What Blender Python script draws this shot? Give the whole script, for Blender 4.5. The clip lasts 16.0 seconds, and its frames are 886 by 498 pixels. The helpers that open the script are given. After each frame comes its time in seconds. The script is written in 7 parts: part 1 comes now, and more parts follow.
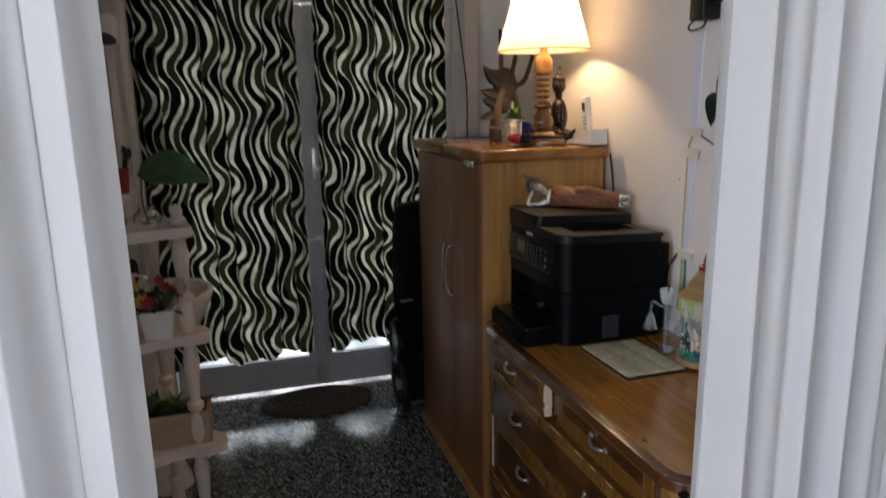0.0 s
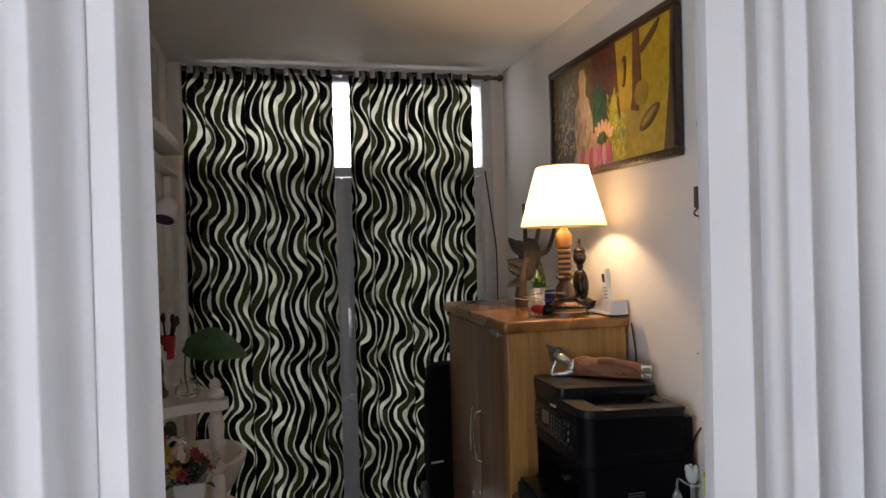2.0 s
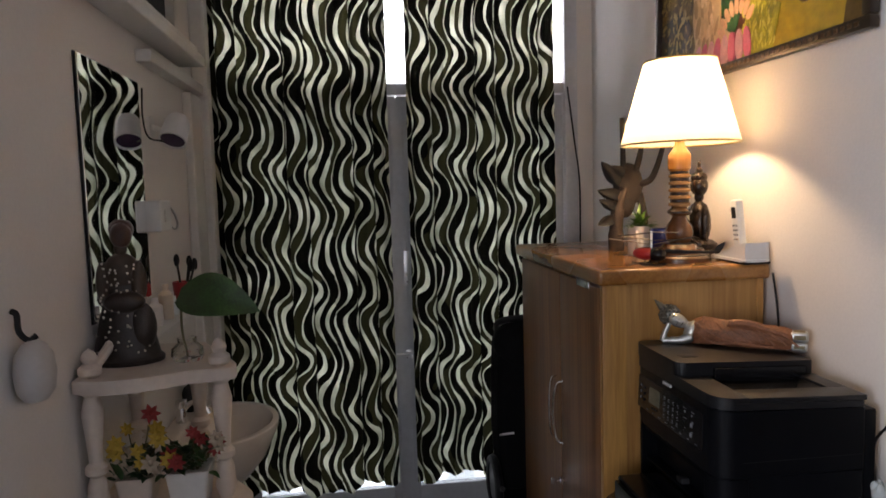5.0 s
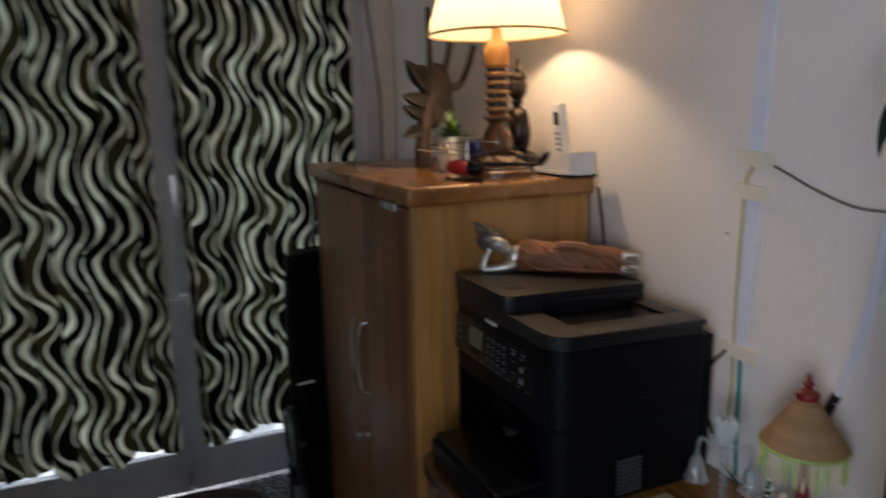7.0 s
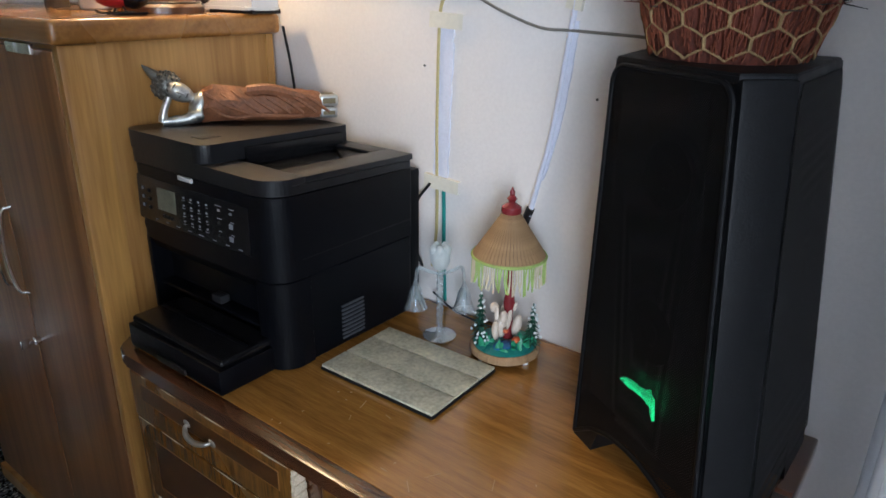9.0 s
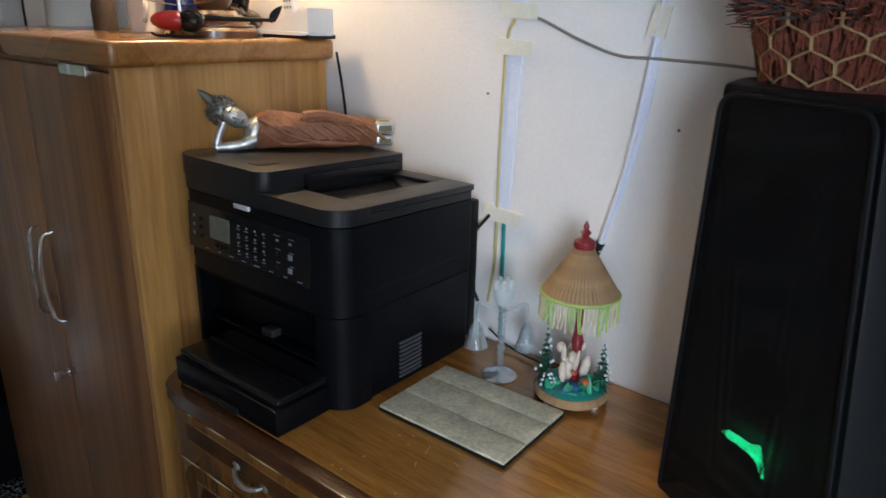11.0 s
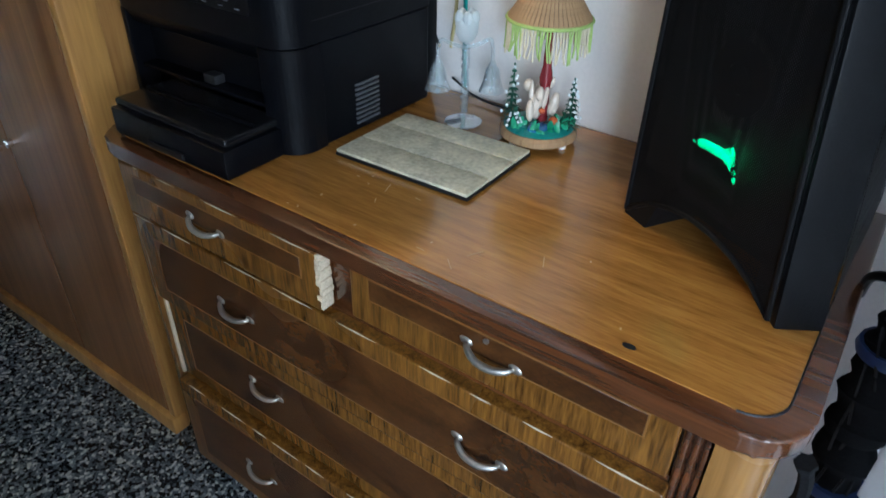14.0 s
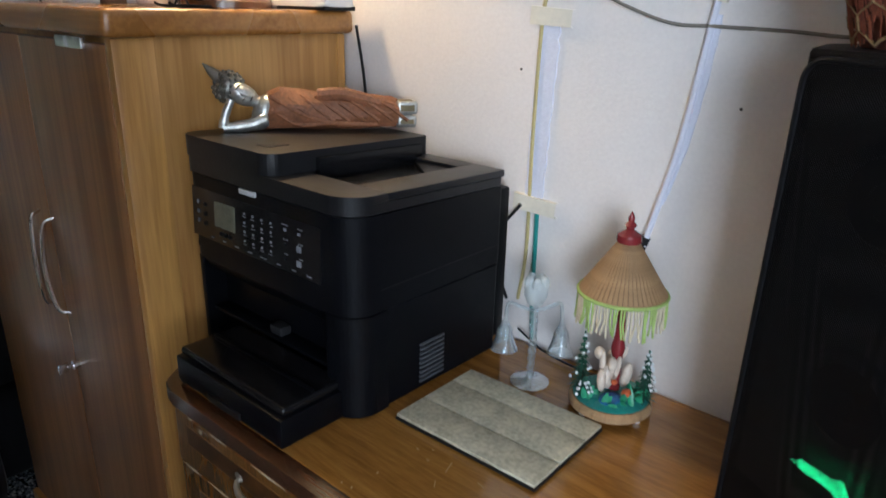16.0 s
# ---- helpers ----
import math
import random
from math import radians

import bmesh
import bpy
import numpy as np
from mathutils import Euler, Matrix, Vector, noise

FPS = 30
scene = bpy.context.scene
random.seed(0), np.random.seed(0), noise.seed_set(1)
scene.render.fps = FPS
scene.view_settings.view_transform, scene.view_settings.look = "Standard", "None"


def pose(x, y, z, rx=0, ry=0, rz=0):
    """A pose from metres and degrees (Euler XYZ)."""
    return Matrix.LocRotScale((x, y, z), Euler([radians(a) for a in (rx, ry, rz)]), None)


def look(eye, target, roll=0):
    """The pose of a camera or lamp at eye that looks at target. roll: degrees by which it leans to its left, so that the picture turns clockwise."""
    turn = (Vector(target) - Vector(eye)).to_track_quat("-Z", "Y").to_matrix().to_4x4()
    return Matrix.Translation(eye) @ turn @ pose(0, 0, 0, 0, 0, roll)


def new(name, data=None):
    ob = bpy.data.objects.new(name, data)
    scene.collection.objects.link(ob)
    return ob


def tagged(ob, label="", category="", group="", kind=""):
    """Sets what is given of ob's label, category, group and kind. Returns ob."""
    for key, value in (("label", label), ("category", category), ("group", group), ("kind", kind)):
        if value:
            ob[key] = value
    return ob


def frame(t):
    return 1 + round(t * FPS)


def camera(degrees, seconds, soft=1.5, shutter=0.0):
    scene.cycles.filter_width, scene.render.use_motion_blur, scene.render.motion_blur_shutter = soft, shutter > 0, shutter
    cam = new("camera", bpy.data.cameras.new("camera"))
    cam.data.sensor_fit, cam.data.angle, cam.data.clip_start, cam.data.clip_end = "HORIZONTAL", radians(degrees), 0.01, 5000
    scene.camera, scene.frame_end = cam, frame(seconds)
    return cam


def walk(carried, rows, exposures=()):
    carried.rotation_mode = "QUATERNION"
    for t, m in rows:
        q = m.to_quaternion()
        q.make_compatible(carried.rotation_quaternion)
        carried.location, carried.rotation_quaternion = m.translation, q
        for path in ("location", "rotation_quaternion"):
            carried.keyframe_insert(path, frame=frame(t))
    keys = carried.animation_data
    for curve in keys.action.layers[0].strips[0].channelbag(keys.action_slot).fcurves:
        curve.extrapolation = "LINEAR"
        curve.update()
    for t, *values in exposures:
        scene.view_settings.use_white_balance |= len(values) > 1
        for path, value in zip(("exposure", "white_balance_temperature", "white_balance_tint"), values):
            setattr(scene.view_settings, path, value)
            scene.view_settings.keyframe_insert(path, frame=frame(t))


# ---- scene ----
cam = camera(66.2, 16.0, soft=1.5, shutter=0.5)
PATH = [
    (0, (0.356, 0.341, 1.545), (0.911, 2.216, 1.125), -1.1),
    (0.5, (0.384, 0.299, 1.602), (0.863, 2.222, 1.334), -1.8),
    (1, (0.387, 0.262, 1.645), (0.841, 2.204, 1.497), -1.5),
    (1.5, (0.381, 0.238, 1.66), (0.832, 2.186, 1.6), -1.9),
    (2, (0.384, 0.235, 1.672), (0.844, 2.181, 1.653), -1.6),
    (2.5, (0.384, 0.275, 1.666), (0.829, 2.225, 1.633), -1.5),
    (3, (0.41, 0.369, 1.652), (0.858, 2.317, 1.59), -1.1),
    (3.5, (0.428, 0.501, 1.662), (0.848, 2.456, 1.62), -1.1),
    (4, (0.424, 0.611, 1.655), (0.797, 2.574, 1.581), -1.4),
    (4.2, (0.432, 0.651, 1.647), (0.782, 2.618, 1.56), -1.6),
    (6.3, (0.644, 1.012, 1.529), (0.813, 2.983, 1.238), -0.9),
    (6.5, (0.655, 1.043, 1.52), (0.98, 2.995, 1.232), -0.4),
    (7, (0.62, 1.163, 1.542), (1.413, 2.956, 1.148), -1.2),
    (7.5, (0.618, 1.223, 1.525), (1.767, 2.776, 1.009), -0.8),
    (8, (0.609, 1.252, 1.49), (1.99, 2.568, 0.893), 0.1),
    (8.2, (0.605, 1.255, 1.479), (2.04, 2.495, 0.844), 0.6),
    (10.3, (0.596, 1.335, 1.43), (2.099, 2.42, 0.68), 1.5),
    (10.5, (0.591, 1.349, 1.429), (2.103, 2.445, 0.713), 1.7),
    (11, (0.587, 1.382, 1.434), (2.075, 2.553, 0.79), 1.5),
    (11.5, (0.605, 1.408, 1.431), (2.067, 2.606, 0.775), 1.4),
    (12, (0.61, 1.405, 1.384), (2.036, 2.569, 0.602), 1.4),
    (12.5, (0.616, 1.399, 1.35), (1.997, 2.482, 0.391), 1.2),
    (13, (0.61, 1.391, 1.319), (1.973, 2.377, 0.237), 1.6),
    (13.5, (0.604, 1.377, 1.296), (1.939, 2.307, 0.133), 1.4),
    (14, (0.607, 1.372, 1.296), (1.96, 2.325, 0.173), 1.3),
    (14.5, (0.608, 1.38, 1.317), (1.989, 2.415, 0.307), 1.0),
    (15, (0.615, 1.401, 1.351), (2.037, 2.5, 0.474), 1.4),
    (15.5, (0.622, 1.43, 1.379), (2.086, 2.576, 0.642), 2.4),
    (16, (0.675, 1.449, 1.401), (2.104, 2.674, 0.726), 1.4),
]
walk(cam, [(t, look(eye, target, roll)) for t, eye, target, roll in PATH],
     exposures=[(0, -0.54, 6650, 16), (2.0, -0.52, 6730, 18), (3.0, -0.50, 6720, 19), (3.5, -0.76, 6720, 19), (4.0, -0.46, 6720, 20), (4.2, -0.44, 6720, 20), (6.5, -0.18, 6350, 18), (7.0, -0.80, 6430, 17), (7.5, -0.84, 6400, 16), (8.0, -0.16, 6060, 13),
                (8.2, 0.02, 6020, 13), (10.3, 0.60, 5920, 9), (11, 0.32, 5920, 10), (12.3, 0.68, 5760, 8), (13.5, 0.72, 5580, 6), (14.2, 0.76, 5600, 6), (14.6, 0.76, 5620, 6), (15.5, 0.86, 5840, 9), (16, 0.42, 5950, 11)])

# ---- plan of the place, metres ----
XR = 1.635          # long plastered wall
XL = -0.15          # wall with mirror and basin
YD = 3.95           # plane of the double door
YC = 1.27           # plane of the white curtains
ZC = 2.635          # ceiling
YB = -2.9           # window wall of the front room
FX0, FX1 = -1.6, 2.6

# ---- light ----
world = bpy.data.worlds.new("world")
scene.world = world
world.use_nodes = True
wn = world.node_tree
sky = wn.nodes.new("ShaderNodeTexSky")
sky.sky_type = 'NISHITA'
sky.sun_disc = False
sky.sun_elevation = radians(40)
sky.sun_rotation = radians(200)
wn.links.new(sky.outputs[0], wn.nodes["Background"].inputs[0])
wn.nodes["Background"].inputs[1].default_value = 0.12


def area_lamp(name, m, sx, sy, watts, colour):
    d = bpy.data.lights.new(name, 'AREA')
    d.shape, d.size, d.size_y, d.energy, d.color = 'RECTANGLE', sx, sy, watts, colour
    ob = new(name, d)
    ob.matrix_world = m
    return ob


WINDOW_W, SOUTH_FILL_W, BULB_W, BACKDROP_GLOW = 108, 20, 13.0, 6.6
area_lamp("unseen_window_light", look((FX0 + 0.02, -0.65, 1.55), (3, -0.65, 1.55)), 1.7, 1.25, WINDOW_W, (0.80, 0.90, 1.0))
# made-up second window: fill that brightens the cabinet's side and doors
area_lamp("unseen_window_light", look((-0.55, YB + 0.02, 1.6), (-0.55, 3, 1.6)), 1.6, 1.3, SOUTH_FILL_W, (0.80, 0.90, 1.0))
bulb = bpy.data.lights.new("lamp_bulb_light", 'POINT')
bulb.energy, bulb.color, bulb.shadow_soft_size = BULB_W, (1.0, 0.72, 0.40), 0.03
new("lamp_bulb_light", bulb).location = (1.424, 2.64, 1.83)


# ---- materials ----
def node_mat(name):
    m = bpy.data.materials.new(name)
    m.use_nodes = True
    t = m.node_tree
    return m, t, t.nodes["Principled BSDF"]


def mat(name, base, rough=0.5, metal=0.0, vary=0.12, scale=18.0, bump=0.15, stretch=(1, 1, 1), rough_vary=0.1, fine=6.0, coat=0.0):
    """A surface with two scales of variation in colour, roughness and relief."""
    m, t, b = node_mat(name)
    tc = t.nodes.new("ShaderNodeTexCoord")
    mp = t.nodes.new("ShaderNodeMapping")
    mp.inputs["Scale"].default_value = stretch
    t.links.new(tc.outputs["Object"], mp.inputs[0])
    n1 = t.nodes.new("ShaderNodeTexNoise")
    n1.inputs["Scale"].default_value, n1.inputs["Detail"].default_value = scale, 5
    n2 = t.nodes.new("ShaderNodeTexNoise")
    n2.inputs["Scale"].default_value, n2.inputs["Detail"].default_value = scale * fine, 4
    for n in (n1, n2):
        t.links.new(mp.outputs[0], n.inputs["Vector"])
    add = t.nodes.new("ShaderNodeMath")
    add.operation = 'ADD'
    t.links.new(n1.outputs["Fac"], add.inputs[0])
    t.links.new(n2.outputs["Fac"], add.inputs[1])
    ramp = t.nodes.new("ShaderNodeMapRange")
    ramp.inputs["From Min"].default_value, ramp.inputs["From Max"].default_value = 0.6, 1.4
    t.links.new(add.outputs[0], ramp.inputs["Value"])
    mix = t.nodes.new("ShaderNodeMix")
    mix.data_type = 'RGBA'
    mix.inputs[6].default_value = (*[c * (1 - vary) for c in base], 1)
    mix.inputs[7].default_value = (*[min(1, c * (1 + vary)) for c in base], 1)
    t.links.new(ramp.outputs[0], mix.inputs[0])
    t.links.new(mix.outputs[2], b.inputs["Base Color"])
    rr = t.nodes.new("ShaderNodeMapRange")
    rr.inputs["To Min"].default_value, rr.inputs["To Max"].default_value = max(0.02, rough - rough_vary), min(1, rough + rough_vary)
    t.links.new(n1.outputs["Fac"], rr.inputs["Value"])
    t.links.new(rr.outputs[0], b.inputs["Roughness"])
    b.inputs["Metallic"].default_value = metal
    b.inputs["Coat Weight"].default_value = coat
    if bump:
        bp = t.nodes.new("ShaderNodeBump")
        bp.inputs["Strength"].default_value, bp.inputs["Distance"].default_value = bump, 0.002
        t.links.new(add.outputs[0], bp.inputs["Height"])
        t.links.new(bp.outputs[0], b.inputs["Normal"])
    return m


def dull(m, level):
    m.node_tree.nodes["Principled BSDF"].inputs["Specular IOR Level"].default_value = level
    return m


def wood(name, dark, light, rough=0.35, along='z', scale=1.0, coat=0.0, contrast=1.0, pores=0.45, fine=6.0, long=1.2):
    """Grain stretched along one axis, with broad figure and fine pores."""
    m, t, b = node_mat(name)
    tc = t.nodes.new("ShaderNodeTexCoord")
    long, cross = long * scale, 22.0 * scale
    sc = {'x': (long, cross, cross), 'y': (cross, long, cross), 'z': (cross, cross, long)}[along]
    mp = t.nodes.new("ShaderNodeMapping")
    mp.inputs["Scale"].default_value = sc
    t.links.new(tc.outputs["Object"], mp.inputs[0])
    n1 = t.nodes.new("ShaderNodeTexNoise")
    n1.inputs["Scale"].default_value, n1.inputs["Detail"].default_value, n1.inputs["Distortion"].default_value = 0.55, 6, 0.6
    n2 = t.nodes.new("ShaderNodeTexNoise")
    n2.inputs["Scale"].default_value, n2.inputs["Detail"].default_value = fine, 6
    n3 = t.nodes.new("ShaderNodeTexNoise")
    n3.inputs["Scale"].default_value = 2.2
    for n in (n1, n2):
        t.links.new(mp.outputs[0], n.inputs["Vector"])
    t.links.new(tc.outputs["Object"], n3.inputs["Vector"])
    a = t.nodes.new("ShaderNodeMath")
    a.operation = 'MULTIPLY_ADD'
    a.inputs[1].default_value = pores
    t.links.new(n2.outputs["Fac"], a.inputs[0])
    t.links.new(n1.outputs["Fac"], a.inputs[2])
    r = t.nodes.new("ShaderNodeMapRange")
    r.inputs["From Min"].default_value, r.inputs["From Max"].default_value = 0.5 + 0.5 * pores - 0.25 / contrast, 0.5 + 0.5 * pores + 0.25 / contrast
    t.links.new(a.outputs[0], r.inputs["Value"])
    mix = t.nodes.new("ShaderNodeMix")
    mix.data_type = 'RGBA'
    mix.inputs[6].default_value, mix.inputs[7].default_value = (*dark, 1), (*light, 1)
    t.links.new(r.outputs[0], mix.inputs[0])
    big = t.nodes.new("ShaderNodeMix")
    big.data_type, big.blend_type = 'RGBA', 'MULTIPLY'
    big.inputs[0].default_value = 0.5
    t.links.new(mix.outputs[2], big.inputs[6])
    tone = t.nodes.new("ShaderNodeMapRange")
    tone.inputs["From Min"].default_value, tone.inputs["From Max"].default_value = 0.3, 0.7
    tone.inputs["To Min"].default_value = 0.55
    t.links.new(n3.outputs["Fac"], tone.inputs["Value"])
    t.links.new(tone.outputs[0], big.inputs[7])
    t.links.new(big.outputs[2], b.inputs["Base Color"])
    rr = t.nodes.new("ShaderNodeMapRange")
    rr.inputs["To Min"].default_value, rr.inputs["To Max"].default_value = rough - 0.08, rough + 0.15
    t.links.new(n3.outputs["Fac"], rr.inputs["Value"])
    t.links.new(rr.outputs[0], b.inputs["Roughness"])
    b.inputs["Coat Weight"].default_value, b.inputs["Coat Roughness"].default_value = coat, 0.15
    bp = t.nodes.new("ShaderNodeBump")
    bp.inputs["Strength"].default_value, bp.inputs["Distance"].default_value = 0.12, 0.001
    t.links.new(a.outputs[0], bp.inputs["Height"])
    t.links.new(bp.outputs[0], b.inputs["Normal"])
    return m


def burl(name, dark, light, rough=0.25, coat=0.4):
    """Swirled burr veneer with small eyes."""
    m = wood(name, dark, light, rough, 'y', 2.0, coat, 1.3, 0.5)
    t = m.node_tree
    for n in [k for k in t.nodes if k.bl_idname == "ShaderNodeMapping"]:
        n.inputs["Scale"].default_value = (16, 9, 16)
    for n in [k for k in t.nodes if k.bl_idname == "ShaderNodeTexNoise" and k.inputs["Detail"].default_value == 6]:
        n.inputs["Distortion"].default_value = 2.4
    return m


def mesh_sheet(name, base, pitch=0.0026, hole=0.34):
    """Perforated black sheet: rows of staggered round holes that one sees through."""
    m, t, b = node_mat(name)
    N, L = t.nodes.new, t.links.new
    b.inputs["Base Color"].default_value = (*base, 1)
    b.inputs["Roughness"].default_value, b.inputs["Specular IOR Level"].default_value = 0.5, 0.12
    uv = N("ShaderNodeUVMap")
    mp = N("ShaderNodeMapping")
    mp.inputs["Scale"].default_value = (1 / pitch, 1 / pitch, 1)
    mp.inputs["Rotation"].default_value = (0, 0, radians(45))
    L(uv.outputs[0], mp.inputs[0])
    fr = N("ShaderNodeVectorMath")
    fr.operation = 'FRACTION'
    L(mp.outputs[0], fr.inputs[0])
    ds = N("ShaderNodeVectorMath")
    ds.operation = 'DISTANCE'
    ds.inputs[1].default_value = (0.5, 0.5, 0)
    L(fr.outputs[0], ds.inputs[0])
    lt = N("ShaderNodeMath")
    lt.operation = 'LESS_THAN'
    lt.inputs[1].default_value = hole
    L(ds.outputs["Value"], lt.inputs[0])
    tr, mx = N("ShaderNodeBsdfTransparent"), N("ShaderNodeMixShader")
    L(lt.outputs[0], mx.inputs[0])
    L(b.outputs[0], mx.inputs[1])
    L(tr.outputs[0], mx.inputs[2])
    L(mx.outputs[0], t.nodes["Material Output"].inputs[0])
    return m


def glass(name, tint=(0.95, 0.98, 0.98), rough=0.02, ior=1.45):
    m, t, b = node_mat(name)
    b.inputs["Base Color"].default_value = (*tint, 1)
    b.inputs["Transmission Weight"].default_value = 1
    b.inputs["Roughness"].default_value, b.inputs["IOR"].default_value = rough, ior
    return m


def glow(name, colour, strength):
    m, t, b = node_mat(name)
    b.inputs["Base Color"].default_value = (*colour, 1)
    b.inputs["Emission Color"].default_value, b.inputs["Emission Strength"].default_value = (*colour, 1), strength
    return m


def cloth(name, base, translucent=0.35, weave=900.0):
    """Thin woven cloth that lets some light through."""
    m = mat(name, base, rough=0.85, vary=0.05, scale=5, bump=0.1, fine=40)
    t = m.node_tree
    b, out = t.nodes["Principled BSDF"], t.nodes["Material Output"]
    tr = t.nodes.new("ShaderNodeBsdfTranslucent")
    tr.inputs[0].default_value = (*base, 1)
    mx = t.nodes.new("ShaderNodeMixShader")
    mx.inputs[0].default_value = translucent
    t.links.new(b.outputs[0], mx.inputs[1])
    t.links.new(tr.outputs[0], mx.inputs[2])
    t.links.new(mx.outputs[0], out.inputs[0])
    return m


def wave_cloth(name):
    """Black and olive curtain cloth printed with cream wavy stripes; the light stripes let daylight through."""
    m, t, b = node_mat(name)
    N, L = t.nodes.new, t.links.new

    def op(kind, a, c=None, d=None):
        n = N("ShaderNodeMath")
        n.operation = kind
        for k, v in enumerate((a, c, d)):
            if v is None:
                continue
            if isinstance(v, (int, float)):
                n.inputs[k].default_value = v
            else:
                L(v, n.inputs[k])
        return n.outputs[0]

    uv = N("ShaderNodeUVMap")
    sep = N("ShaderNodeSeparateXYZ")
    L(uv.outputs[0], sep.inputs[0])
    u, v = sep.outputs[0], sep.outputs[1]

    def noise(scale, detail=1):
        n = N("ShaderNodeTexNoise")
        n.inputs["Scale"].default_value, n.inputs["Detail"].default_value = scale, detail
        L(uv.outputs[0], n.inputs["Vector"])
        return op('SUBTRACT', n.outputs["Fac"], 0.5)

    drift = noise(2.4)
    arg = op('ADD', op('MULTIPLY', v, 2 * math.pi / 0.335), op('ADD', op('MULTIPLY', drift, 5.0), op('MULTIPLY', u, 2.0)))
    sway = op('MULTIPLY', op('SINE', arg), 0.36)
    s = op('ADD', op('ADD', op('DIVIDE', u, 0.122), sway), op('MULTIPLY', noise(4.2), 0.55))
    f = op('FRACT', s)
    band = op('FLOOR', s)
    beat = op('SINE', op('ADD', op('MULTIPLY', arg, 0.5), op('MULTIPLY', band, 2.3)))
    # two cream stripes a repeat, swelling and thinning in turn
    half = op('ADD', 0.074, op('MULTIPLY', op('COSINE', op('ADD', arg, op('MULTIPLY', band, 1.7))), 0.042))
    half2 = op('ADD', 0.066, op('MULTIPLY', op('COSINE', op('ADD', arg, op('ADD', op('MULTIPLY', band, 2.9), 2.0))), 0.040))
    mid = op('ADD', 0.70, op('MULTIPLY', beat, 0.06))
    cream = op('LESS_THAN', op('ABSOLUTE', op('SUBTRACT', f, 0.22)), half)
    cream = op('MAXIMUM', cream, op('LESS_THAN', op('ABSOLUTE', op('SUBTRACT', f, mid)), half2))
    header = op('LESS_THAN', v, 2.535)
    # olive ground between the two stripes of a repeat, black outside them
    inside = op('MULTIPLY', op('GREATER_THAN', f, 0.22), op('LESS_THAN', f, mid))
    thin = op('MULTIPLY', op('MULTIPLY', inside, header), op('GREATER_THAN', noise(3.0), -0.06))
    # header stripes dimmed in colour, standing for weaker light through doubled cloth
    cream = op('MULTIPLY', cream, op('ADD', 0.22, op('MULTIPLY', header, 0.78)))
    c1 = N("ShaderNodeMix")
    c1.data_type = 'RGBA'
    c1.inputs[6].default_value, c1.inputs[7].default_value = (0.0035, 0.0033, 0.0022, 1), (0.026, 0.024, 0.010, 1)
    L(thin, c1.inputs[0])
    c2 = N("ShaderNodeMix")
    c2.data_type = 'RGBA'
    # soft patches painted into the cream stand for folds lit unevenly from behind
    tone = N("ShaderNodeTexNoise")
    tone.inputs["Scale"].default_value, tone.inputs["Detail"].default_value = 7.0, 2
    L(uv.outputs[0], tone.inputs["Vector"])
    ramp = N("ShaderNodeValToRGB")
    ramp.color_ramp.elements[0].position, ramp.color_ramp.elements[0].color = 0.30, (0.30, 0.30, 0.21, 1)
    ramp.color_ramp.elements[1].position, ramp.color_ramp.elements[1].color = 0.62, (0.74, 0.73, 0.58, 1)
    L(tone.outputs["Fac"], ramp.inputs[0])
    L(ramp.outputs[0], c2.inputs[7])
    L(c1.outputs[2], c2.inputs[6])
    L(cream, c2.inputs[0])
    L(c2.outputs[2], b.inputs["Base Color"])
    b.inputs["Roughness"].default_value, b.inputs["Specular IOR Level"].default_value = 0.8, 0.1
    tr = N("ShaderNodeBsdfTranslucent")
    L(c2.outputs[2], tr.inputs[0])
    mx = N("ShaderNodeMixShader")
    mx.inputs[0].default_value = 0.5
    L(b.outputs[0], mx.inputs[1])
    L(tr.outputs[0], mx.inputs[2])
    L(mx.outputs[0], t.nodes["Material Output"].inputs[0])
    return m


def terrazzo(name):
    m, t, b = node_mat(name)
    N, L = t.nodes.new, t.links.new
    tc = N("ShaderNodeTexCoord")
    v1 = N("ShaderNodeTexVoronoi")
    v1.inputs["Scale"].default_value = 140
    v2 = N("ShaderNodeTexVoronoi")
    v2.inputs["Scale"].default_value = 260
    nz = N("ShaderNodeTexNoise")
    nz.inputs["Scale"].default_value = 2.5
    for n in (v1, v2, nz):
        L(tc.outputs["Object"], n.inputs["Vector"])
    bw = N("ShaderNodeSeparateColor")
    L(v1.outputs["Color"], bw.inputs[0])
    r1 = N("ShaderNodeValToRGB")
    r1.color_ramp.interpolation = 'CONSTANT'
    e = r1.color_ramp.elements
    e[0].color, e[1].color = (0.020, 0.023, 0.027, 1), (0.50, 0.51, 0.49, 1)
    e[1].position = 0.84
    for pos, col in ((0.35, (0.095, 0.110, 0.122, 1)), (0.6, (0.19, 0.21, 0.225, 1))):
        k = r1.color_ramp.elements.new(pos)
        k.color = col
    L(bw.outputs[0], r1.inputs[0])
    bw2 = N("ShaderNodeSeparateColor")
    L(v2.outputs["Color"], bw2.inputs[0])
    mx = N("ShaderNodeMix")
    mx.data_type, mx.blend_type = 'RGBA', 'MULTIPLY'
    mx.inputs[0].default_value = 0.5
    L(r1.outputs[0], mx.inputs[6])
    L(bw2.outputs[1], mx.inputs[7])
    L(mx.outputs[2], b.inputs["Base Color"])
    rr = N("ShaderNodeMapRange")
    rr.inputs["To Min"].default_value, rr.inputs["To Max"].default_value = 0.06, 0.18
    L(nz.outputs["Fac"], rr.inputs["Value"])
    L(rr.outputs[0], b.inputs["Roughness"])
    return m


